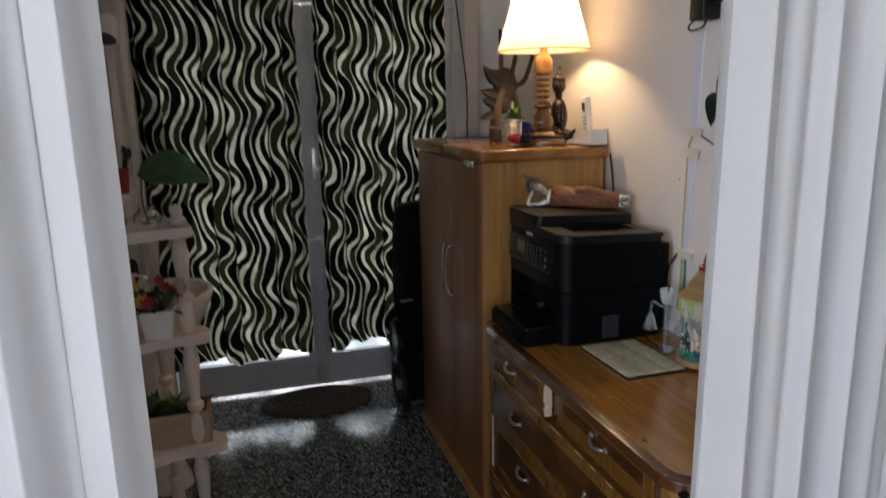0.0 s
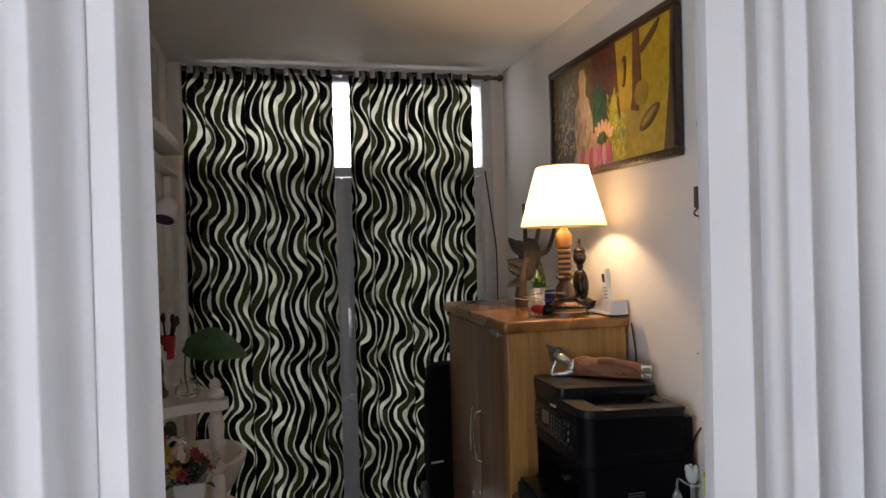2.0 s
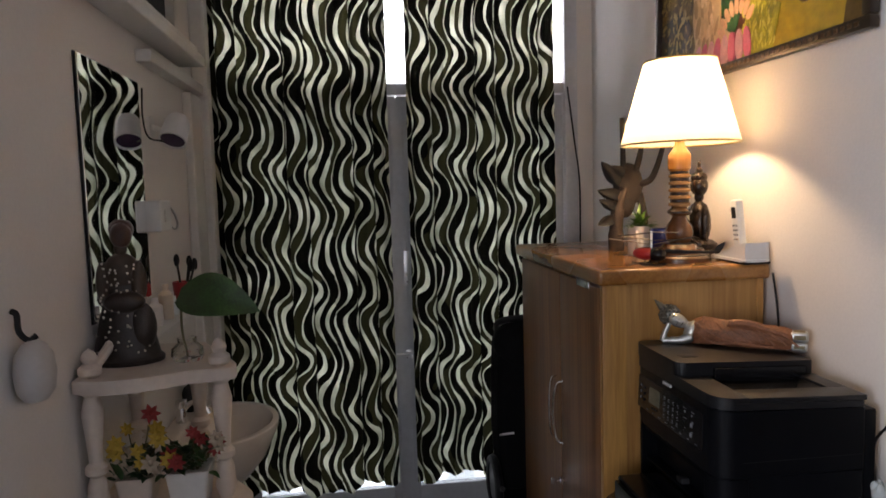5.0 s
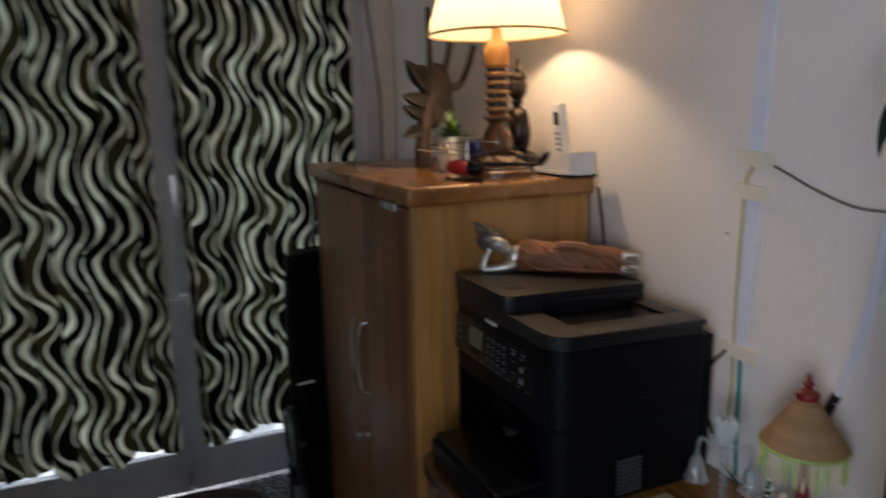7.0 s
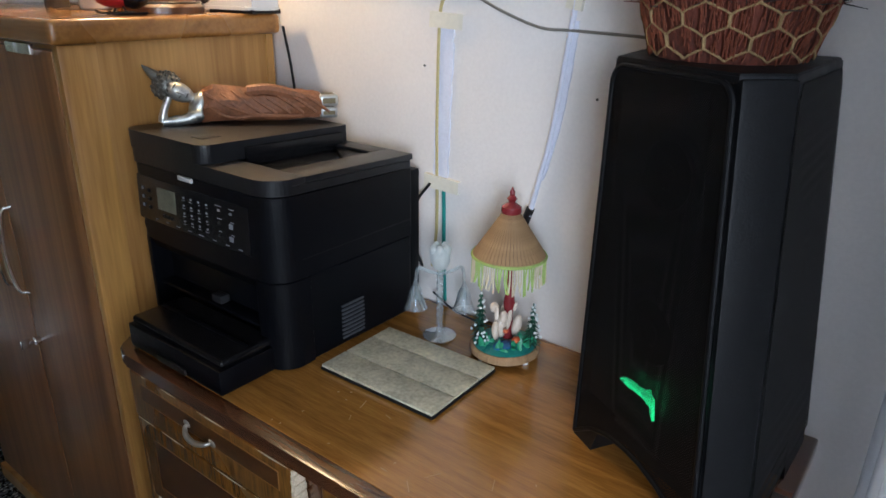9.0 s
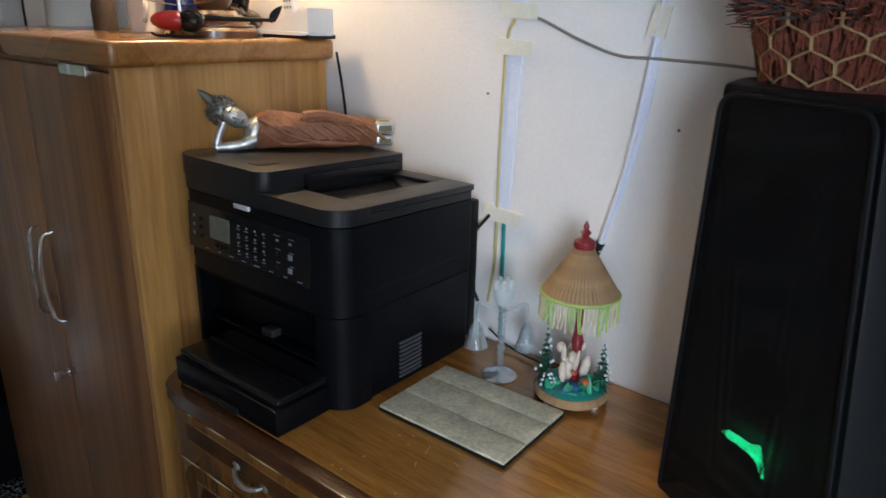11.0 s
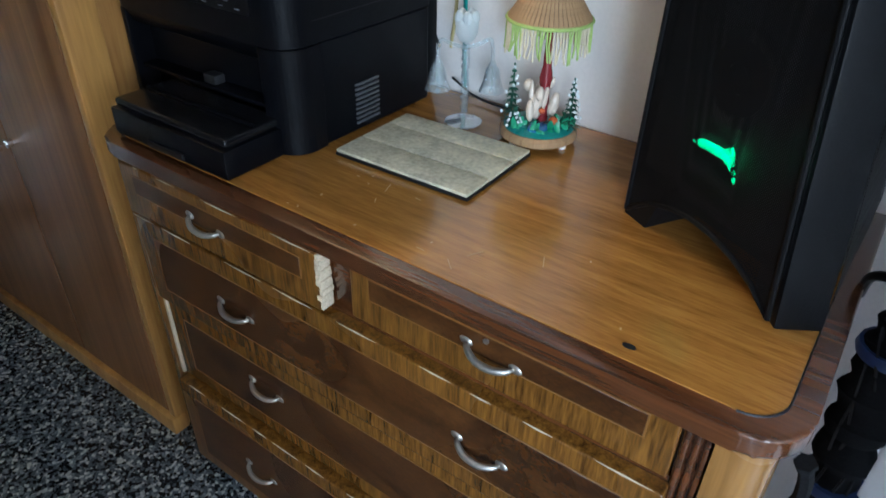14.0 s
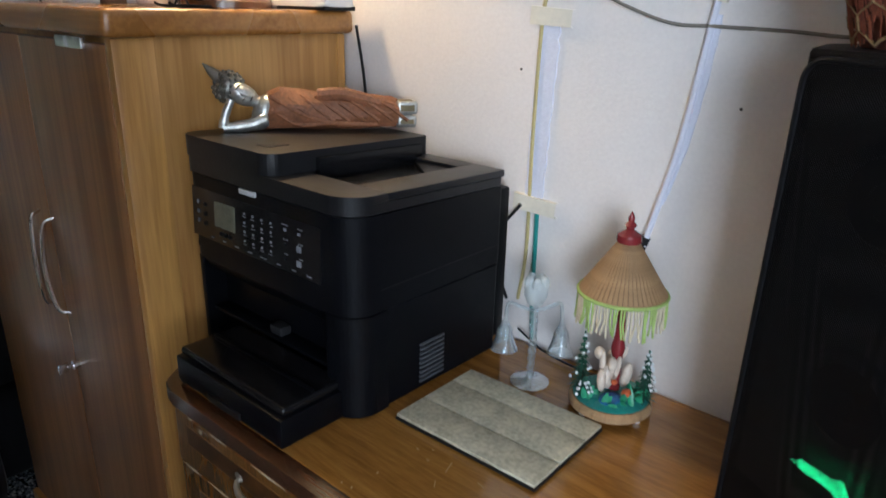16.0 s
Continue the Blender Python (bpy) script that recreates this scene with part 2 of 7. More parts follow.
M_WALL = mat("wall_plaster", (0.74, 0.70, 0.67), 0.7, vary=0.05, scale=2.5, bump=0.25, fine=60)
M_CEIL = mat("ceiling_paint", (0.72, 0.69, 0.66), 0.8, vary=0.04, scale=2, bump=0.1, fine=60)
M_FLOOR = terrazzo("terrazzo_floor")
M_WHITE = mat("white_paint", (0.70, 0.68, 0.65), 0.45, vary=0.07, scale=9, bump=0.1)
M_SHELF = mat("shelf_cream_paint", (0.62, 0.53, 0.46), 0.45, vary=0.09, scale=9, bump=0.1)
M_DOOR = mat("door_grey_paint", (0.52, 0.53, 0.56), 0.4, vary=0.10, scale=7, bump=0.12)
M_STEEL = mat("steel", (0.62, 0.62, 0.62), 0.3, 1.0, vary=0.08, scale=30, bump=0.05)
M_PEWTER = mat("worn_pewter", (0.46, 0.44, 0.40), 0.34, 0.9, vary=0.25, scale=60, bump=0.1)
M_CHROME = mat("chrome", (0.80, 0.80, 0.80), 0.16, 1.0, vary=0.05, scale=30, bump=0.02)
M_CURTAIN = cloth("white_curtain_cloth", (0.91, 0.92, 0.94), 0.46)
M_WAVE = wave_cloth("wavy_curtain_cloth")
M_BROWN_CLOTH = mat("curtain_header_cloth", (0.03, 0.03, 0.022), 0.8)
M_ROD = mat("rod_dark_metal", (0.10, 0.09, 0.08), 0.45, 0.6)
M_GLASS = glass("window_glass")
# tint added to the lower panes to dim the daylight on the curtains
M_PANE = glass("dimming_door_glass", (0.34, 0.38, 0.38), 0.12)
M_OAK_SIDE = wood("oak_laminate_side", (0.31, 0.135, 0.032), (0.68, 0.385, 0.120), 0.34, 'z', 0.9, coat=0.1, contrast=1.25, pores=0.35, fine=5.0)
M_OAK_TRIM = wood("oak_trim", (0.34, 0.155, 0.038), (0.62, 0.33, 0.095), 0.3, 'z', 1.2, coat=0.15, contrast=1.3)
M_OAK_TOP = wood("oak_top", (0.26, 0.105, 0.024), (0.46, 0.215, 0.055), 0.24, 'y', coat=0.35, contrast=1.3)
M_CAB_DOOR = wood("cabinet_door_laminate", (0.165, 0.066, 0.022), (0.37, 0.17, 0.062), 0.33, 'z', 1.1, coat=0.06, contrast=0.95, pores=0.7, fine=3.0, long=0.45)
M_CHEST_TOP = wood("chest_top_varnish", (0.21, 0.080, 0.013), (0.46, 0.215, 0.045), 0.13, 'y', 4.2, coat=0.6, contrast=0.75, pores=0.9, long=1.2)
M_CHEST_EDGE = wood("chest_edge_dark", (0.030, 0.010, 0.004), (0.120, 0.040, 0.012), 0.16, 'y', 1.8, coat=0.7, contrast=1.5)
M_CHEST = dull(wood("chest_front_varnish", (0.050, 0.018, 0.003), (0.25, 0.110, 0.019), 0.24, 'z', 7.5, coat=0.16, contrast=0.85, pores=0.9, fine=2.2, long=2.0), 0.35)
M_INLAY = dull(burl("drawer_inlay_burr", (0.032, 0.011, 0.003), (0.105, 0.040, 0.010), 0.25, 0.15), 0.35)
M_CHEST_PIL = wood("chest_pilaster", (0.20, 0.088, 0.020), (0.36, 0.18, 0.048), 0.22, 'z', 1.6, coat=0.4, contrast=1.0, pores=0.7)
M_RAW = mat("bare_chipped_wood", (0.55, 0.45, 0.32), 0.8, vary=0.3, scale=60)
M_PRN = dull(mat("printer_black_plastic", (0.0026, 0.0030, 0.0044), 0.36, vary=0.2, scale=40, bump=0.25, fine=12), 0.12)
M_PRN_TOP = dull(mat("printer_dusty_top", (0.020, 0.017, 0.015), 0.40, vary=0.55, scale=9, bump=0.15), 0.4)
M_PRN_LID = [dull(mat("printer_lid_black", (0.008, 0.0085, 0.010), 0.35, vary=0.2, scale=30), 0.3), M_PRN_TOP]
M_PRN_GLOSS = dull(mat("printer_gloss_black", (0.006, 0.006, 0.007), 0.22, vary=0.1), 0.25)
M_LCD = mat("lcd_grey_green", (0.11, 0.115, 0.085), 0.2, vary=0.3, scale=60)
M_KEY = mat("key_print_white", (0.17, 0.18, 0.20), 0.5)
M_SPK = mesh_sheet("speaker_grille_mesh", (0.0050, 0.0050, 0.0054))
M_SPK_TRIM = dull(mat("speaker_trim_black", (0.0042, 0.0043, 0.0050), 0.45, vary=0.2, scale=60), 0.14)
M_SPK_IN = mat("speaker_inner_grey", (0.050, 0.050, 0.053), 0.6, vary=0.2, scale=40)
M_SPK_SIDE = dull(mat("speaker_side_charcoal", (0.0075, 0.0085, 0.0110), 0.42, vary=0.15, scale=30), 0.25)
M_FRAME = wood("picture_frame_dark", (0.012, 0.008, 0.006), (0.04, 0.022, 0.012), 0.3, 'y', 2)
M_BLACK = dull(mat("black_plastic", (0.008, 0.008, 0.009), 0.45), 0.3)
M_BLACK_CLOTH = dull(mat("black_cloth", (0.006, 0.006, 0.007), 0.85, vary=0.3, scale=40, bump=0.5), 0.1)
M_CERAMIC = mat("white_ceramic", (0.72, 0.66, 0.60), 0.15, vary=0.05, scale=6, bump=0.03)
M_LAMP_WOOD = wood("lamp_turned_wood", (0.07, 0.026, 0.010), (0.19, 0.078, 0.026), 0.22, 'z', coat=0.5)
M_BRASS = mat("brass_trim", (0.45, 0.32, 0.12), 0.3, 1.0)
M_PHONE = mat("phone_white_plastic", (0.68, 0.68, 0.68), 0.35, vary=0.04)
M_MAT = mat("doormat_brown", (0.045, 0.028, 0.020), 0.9, vary=0.3, scale=60, bump=0.6)


# ---- builders ----
ORIGIN = {}


def thing(name, at, label, category, group="", kind=""):
    ob = new(name)
    ob.location = at
    ORIGIN[ob.name] = Vector(at)
    return tagged(ob, label, category, group, kind)


def finish(name, bm, material, smooth=True):
    me = bpy.data.meshes.new(name)
    bm.normal_update()
    bm.to_mesh(me)
    bm.free()
    mats = material if isinstance(material, (list, tuple)) else [material]
    for k in mats:
        me.materials.append(k)
    if smooth:
        me.shade_smooth()
        me.set_sharp_from_angle(angle=radians(38))
    return me


def part(name, bm, material, parent, label="", smooth=True):
    """Links a bmesh, given in world metres, as one mesh under a thing or a part."""
    o = ORIGIN[parent.name]
    bmesh.ops.translate(bm, verts=bm.verts, vec=-o)
    ob = new(name, finish(name, bm, material, smooth))
    ob.parent = parent
    ORIGIN[ob.name] = o
    return tagged(ob, label)


def solo(name, bm, material, at, label, category, group="", kind="", smooth=True):
    """Links a bmesh, given in world metres, as one top-level thing with its origin at its base."""
    bmesh.ops.translate(bm, verts=bm.verts, vec=-Vector(at))
    ob = new(name, finish(name, bm, material, smooth))
    ob.location = at
    ORIGIN[ob.name] = Vector(at)
    return tagged(ob, label, category, group, kind)


def BM():
    return bmesh.new()


def box(bm, x0, y0, z0, x1, y1, z1, bevel=0.0, seg=2, m=None, slot=0):
    r = bmesh.ops.create_cube(bm, size=1.0)
    vs = r["verts"]
    for v in vs:
        v.co = Vector((x0 + (v.co.x + .5) * (x1 - x0), y0 + (v.co.y + .5) * (y1 - y0), z0 + (v.co.z + .5) * (z1 - z0)))
    fs = list({f for v in vs for f in v.link_faces})
    for f in fs:
        f.material_index = slot
    if bevel:
        es = list({e for v in vs for e in v.link_edges})
        r = bmesh.ops.bevel(bm, geom=es, offset=bevel, segments=seg, affect='EDGES', profile=0.6, clamp_overlap=True)
        vs = list({v for f in r["faces"] for v in f.verts} | {v for v in vs if v.is_valid})
    if m is not None:
        bmesh.ops.transform(bm, matrix=m, verts=vs)
    return vs


def frame_of(d):
    d = Vector(d).normalized()
    a = Vector((0, 0, 1)) if abs(d.z) < 0.9 else Vector((1, 0, 0))
    s = d.cross(a).normalized()
    return s, d.cross(s).normalized()


def tube(bm, pts, r, seg=8, closed_ends=True, slot=0):
    """A round rod along points; r is one radius or one per point."""
    pts = [Vector(p) for p in pts]
    n = len(pts)
    rs = r if isinstance(r, (list, tuple)) else [r] * n
    rings = []
    for i, p in enumerate(pts):
        d = pts[min(i + 1, n - 1)] - pts[max(i - 1, 0)]
        s, u = frame_of(d)
        if rings and i:
            s = (s0 - d.normalized() * s0.dot(d.normalized())).normalized()
            u = d.normalized().cross(s)
        s0 = s
        rings.append([bm.verts.new(p + (s * math.cos(2 * math.pi * k / seg) + u * math.sin(2 * math.pi * k / seg)) * rs[i]) for k in range(seg)])
    for a, b in zip(rings, rings[1:]):
        for k in range(seg):
            f = bm.faces.new((a[k], a[(k + 1) % seg], b[(k + 1) % seg], b[k]))
            f.material_index = slot
    if closed_ends:
        for ring in (rings[0], rings[-1]):
            bm.faces.new(ring).material_index = slot
    return rings


def curve_pts(ctrl, steps=8):
    """Smooth points through control points."""
    c = [Vector(p) for p in ctrl]
    c = [c[0] * 2 - c[1]] + c + [c[-1] * 2 - c[-2]]
    out = []
    for i in range(1, len(c) - 2):
        for k in range(steps):
            t = k / steps
            p0, p1, p2, p3 = c[i - 1], c[i], c[i + 1], c[i + 2]
            out.append(0.5 * (2 * p1 + (p2 - p0) * t + (2 * p0 - 5 * p1 + 4 * p2 - p3) * t * t + (3 * p1 - p0 - 3 * p2 + p3) * t ** 3))
    out.append(c[-2])
    return out


def lathe(bm, prof, at, seg=24, slot=0, sx=1.0, sy=1.0, m=None):
    """Turns (radius, height) points about a vertical axis."""
    rings = []
    for r, z in prof:
        rings.append([bm.verts.new(Vector((at[0] + sx * r * math.cos(2 * math.pi * k / seg), at[1] + sy * r * math.sin(2 * math.pi * k / seg), at[2] + z))) for k in range(seg)])
    for a, b in zip(rings, rings[1:]):
        for k in range(seg):
            bm.faces.new((a[k], a[(k + 1) % seg], b[(k + 1) % seg], b[k])).material_index = slot
    if prof[0][0] > 1e-5:
        bm.faces.new(rings[0][::-1]).material_index = slot
    if prof[-1][0] > 1e-5:
        bm.faces.new(rings[-1]).material_index = slot
    if m is not None:
        bmesh.ops.transform(bm, matrix=m, verts=[v for g in rings for v in g])


def ball(bm, c, r, rot=(0, 0, 0), seg=14, slot=0):
    """An ellipsoid; r is a radius or three of them."""
    r = (r, r, r) if isinstance(r, (int, float)) else r
    g = bmesh.ops.create_uvsphere(bm, u_segments=seg, v_segments=max(6, seg * 2 // 3), radius=1.0)
    mm = pose(*c, *rot) @ Matrix.Diagonal((*r, 1))
    bmesh.ops.transform(bm, matrix=mm, verts=g["verts"])
    for f in {f for v in g["verts"] for f in v.link_faces}:
        f.material_index = slot


def prism(bm, poly, z0, z1, bevel=0.0, seg=2, slot=0):
    """An upright prism over a polygon given as (x, y)."""
    lo = [bm.verts.new((x, y, z0)) for x, y in poly]
    hi = [bm.verts.new((x, y, z1)) for x, y in poly]
    n = len(poly)
    fs = [bm.faces.new(lo[::-1]), bm.faces.new(hi)]
    fs += [bm.faces.new((lo[k], lo[(k + 1) % n], hi[(k + 1) % n], hi[k])) for k in range(n)]
    for f in fs:
        f.material_index = slot
    if bevel:
        bmesh.ops.bevel(bm, geom=list({e for f in fs for e in f.edges}), offset=bevel, segments=seg, affect='EDGES', profile=0.6, clamp_overlap=True)


def rounded_rect(x0, y0, x1, y1, r, n=6, corners=(1, 1, 1, 1)):
    """Corner order: (x0,y0), (x1,y0), (x1,y1), (x0,y1)."""
    out = []
    for k, (cx, cy, a) in enumerate(((x0, y0, 180), (x1, y0, 270), (x1, y1, 0), (x0, y1, 90))):
        q = r * corners[k]
        ox, oy = (cx + q if cx == x0 else cx - q), (cy + q if cy == y0 else cy - q)
        if q < 1e-6:
            out.append((cx, cy))
            continue
        for i in range(n + 1):
            g = radians(a + 90 * i / n)
            out.append((ox + q * math.cos(g), oy + q * math.sin(g)))
    return out


def structure(name, bm, material, label="", smooth=False):
    ob = new(name, finish(name, bm, material, smooth))
    ORIGIN[ob.name] = Vector((0, 0, 0))
    return tagged(ob, label, kind="structure")


# ---- setting ----
T = 0.14
bm = BM()
box(bm, FX0 - T, YB - T, -0.12, FX1 + T, YD + 1.2, 0.0)
structure("floor", bm, M_FLOOR, "grey speckled polished terrazzo floor")
bm = BM()
box(bm, FX0 - T, YB - T, ZC, FX1 + T, YD + 0.14, ZC + 0.12)
structure("ceiling", bm, M_CEIL, "plain off-white painted ceiling")
bm = BM()
box(bm, XR, YC - 0.06, 0, XR + T, YD + 0.14, ZC)
structure("wall_east", bm, M_WALL, "off-white plastered wall with faint stains")
# wall with the high dark window
bm = BM()
WY0, WY1, WZ0 = 2.66, 3.58, 2.19
box(bm, XL - T, YC - 0.06, 0, XL, WY0, ZC)
box(bm, XL - T, WY1, 0, XL, YD + 0.14, ZC)
box(bm, XL - T, WY0, 0, XL, WY1, WZ0)
box(bm, XL - T, WY0, 2.60, XL, WY1, ZC)
structure("wall_west", bm, M_WALL, "off-white plastered wall with a high window")
# wall round the double door
bm = BM()
box(bm, XL, YD - 0.02, 0, -0.10, YD + 0.14, ZC)
box(bm, 1.56, YD - 0.02, 0, XR, YD + 0.14, ZC)
box(bm, -0.10, YD - 0.02, 2.60, 1.56, YD + 0.14, ZC)
structure("wall_north", bm, M_WALL, "off-white wall round a double door")
# front room
bm = BM()
box(bm, FX0 - T, YC - 0.06, 0, XL - T, YC + 0.04, ZC)
box(bm, XR + T, YC - 0.06, 0, FX1 + T, YC + 0.04, ZC)
structure("wall_partition", bm, M_WALL, "plain wall beside the curtained opening")
bm = BM()
box(bm, FX0 - T, YB - T, 0, FX0, -1.70, ZC)
box(bm, FX0 - T, 0.40, 0, FX0, YC - 0.06, ZC)
box(bm, FX0 - T, -1.70, 0, FX0, 0.40, 0.88)
box(bm, FX0 - T, -1.70, 2.22, FX0, 0.40, ZC)
structure("wall_front_west", bm, M_WALL, "plain off-white wall with a wide window")
bm = BM()
box(bm, FX1, YB - T, 0, FX1 + T, YC - 0.06, ZC)
structure("wall_front_east", bm, M_WALL, "plain off-white wall")
# unseen wall; its window is added to hold the fill lamp
bm = BM()
box(bm, FX0, YB - T, 0, -1.40, YB, ZC)
box(bm, 0.30, YB - T, 0, FX1, YB, ZC)
box(bm, -1.40, YB - T, 0, 0.30, YB, 0.90)
box(bm, -1.40, YB - T, 2.28, 0.30, YB, ZC)
structure("wall_south", bm, M_WALL, "plain off-white wall with an added unseen window")
bm = BM()
for a in (-1.40, -0.575, 0.25):
    box(bm, a, YB - 0.09, 0.90, a + 0.05, YB - 0.04, 2.28, 0.004)
for a in (0.90, 2.23):
    box(bm, -1.35, YB - 0.09, a, 0.25, YB - 0.04, a + 0.05, 0.004)
structure("window_3_added", bm, M_WHITE, "unseen white framed window of the front room")
bm = BM()
for a in (-1.70, -0.675, 0.35):
    box(bm, FX0 - 0.09, a, 0.88, FX0 - 0.04, a + 0.05, 2.22, 0.004)
for a in (0.88, 2.17):
    box(bm, FX0 - 0.09, -1.65, a, FX0 - 0.04, 0.35, a + 0.05, 0.004)
structure("window_1", bm, M_WHITE, "unseen white framed window of the front room")
# glowing sheet behind the door, standing in for the daylight outside
def patchy_backdrop(name, colour, strength):
    """Backdrop emission with random bright and dim patches, standing for uneven daylight."""
    m = glow(name, colour, strength)
    t = m.node_tree
    tc, n, r = t.nodes.new("ShaderNodeTexCoord"), t.nodes.new("ShaderNodeTexNoise"), t.nodes.new("ShaderNodeMapRange")
    n.inputs["Scale"].default_value, n.inputs["Detail"].default_value = 3.4, 2
    r.inputs["From Min"].default_value, r.inputs["From Max"].default_value = 0.34, 0.68
    r.inputs["To Min"].default_value, r.inputs["To Max"].default_value = 0.30 * strength, 1.9 * strength
    t.links.new(tc.outputs["Object"], n.inputs["Vector"])
    t.links.new(n.outputs["Fac"], r.inputs["Value"])
    t.links.new(r.outputs[0], t.nodes["Principled BSDF"].inputs["Emission Strength"])
    return m


bm = BM()
box(bm, -1.6, YD + 0.34, -0.1, 3.0, YD + 0.39, 3.4)
structure("backdrop", bm, patchy_backdrop("daylight_backdrop_glow", (0.93, 0.96, 1.0), BACKDROP_GLOW), "bright daylight behind the door")


def double_door():
    d = tagged(new("door_1"), "closed double door of grey painted steel with glass panes", kind="structure")
    ORIGIN[d.name] = Vector((0, 0, 0))
    y0, y1 = YD, YD + 0.05
    for n, x0, x1 in (("jamb", -0.10, -0.04), ("jamb", 1.50, 1.56)):
        bm = BM(); box(bm, x0, YD - 0.03, 0, x1, YD + 0.10, 2.60, 0.004); part(n, bm, M_DOOR, d)
    bm = BM(); box(bm, -0.04, YD - 0.012, 2.045, 1.50, YD + 0.06, 2.095, 0.004); part("transom_bar", bm, M_DOOR, d)
    bm = BM(); box(bm, 0.640, YD - 0.01, 2.095, 0.672, YD + 0.05, 2.56, 0.004); part("transom_post", bm, M_DOOR, d)
    bm = BM(); box(bm, -0.04, YD - 0.012, 2.555, 1.50, YD + 0.06, 2.60, 0.004); part("head", bm, M_DOOR, d)
    for x0, x1 in ((-0.035, 0.706), (0.712, 1.495)):
        leaf = part("door_leaf", leaf_bm(x0, x1, y0, y1), M_DOOR, d)
        bm = BM(); box(bm, x0 + 0.055, y0 + 0.018, 0.195, x1 - 0.055, y0 + 0.024, 2.0); p = part("pane", bm, M_PANE, leaf)
        p.visible_shadow = False
        for zb in (0.62, 1.02, 1.42, 1.78):
            bm = BM(); box(bm, x0 + 0.06, y0 + 0.03, zb, x1 - 0.06, y0 + 0.045, zb + 0.03, 0.003); part("grille_bar", bm, M_DOOR, leaf)
        if x0 < 0.5:
            bm = BM()
            tube(bm, [(0.69, y0 - 0.012, 0.03), (0.69, y0 - 0.012, 0.16)], 0.006)
            box(bm, 0.678, y0 - 0.01, 0.06, 0.702, y0 - 0.001, 0.14, 0.002)
            ball(bm, (0.69, y0 - 0.02, 0.045), 0.009)
            part("floor_bolt", bm, M_STEEL, leaf, "small steel floor bolt")
        else:
            bm = BM()
            box(bm, 0.722, y0 - 0.008, 1.17, 0.75, y0 - 0.001, 1.33, 0.002)
            ball(bm, (0.736, y0 - 0.018, 1.22), 0.010)
            part("lock_plate", bm, M_STEEL, leaf, "worn steel lock plate")
            bm = BM()
            tube(bm, [(0.655, y0 - 0.014, 0.845), (0.79, y0 - 0.014, 0.845)], 0.007)
            box(bm, 0.72, y0 - 0.012, 0.825, 0.76, y0 - 0.001, 0.865, 0.002)
            tube(bm, curve_pts([(0.745, y0 - 0.016, 0.845), (0.748, y0 - 0.03, 0.83), (0.75, y0 - 0.03, 0.815)], 4), 0.005)
            part("slide_bolt", bm, M_STEEL, leaf, "steel slide bolt across both leaves")
    bm = BM(); box(bm, 0.683, y0 - 0.006, 0.03, 0.738, y0 - 0.0005, 2.03, 0.002); part("astragal", bm, M_DOOR, d)
    for x0, x1 in ((-0.035, 0.640), (0.672, 1.495)):
        bm = BM(); box(bm, x0, y0 + 0.018, 2.095, x1, y0 + 0.024, 2.555); p = part("transom_pane", bm, M_GLASS, d); p.visible_shadow = False
        bm = BM()
        z = 2.12
        while z < 2.55:
            box(bm, x0, y0 + 0.055, z, x1, y0 + 0.062, z + 0.003)
            z += 0.03
        part("louvre", bm, M_WHITE, d)


def leaf_bm(x0, x1, y0, y1):
    bm = BM()
    box(bm, x0, y0, 0.02, x0 + 0.06, y1, 2.04, 0.003)
    box(bm, x1 - 0.06, y0, 0.02, x1, y1, 2.04, 0.003)
    box(bm, x0 + 0.06, y0 + 0.004, 0.02, x1 - 0.06, y1, 0.195, 0.003)
    box(bm, x0 + 0.06, y0 + 0.004, 1.985, x1 - 0.06, y1, 2.04, 0.003)
    return bm


double_door()


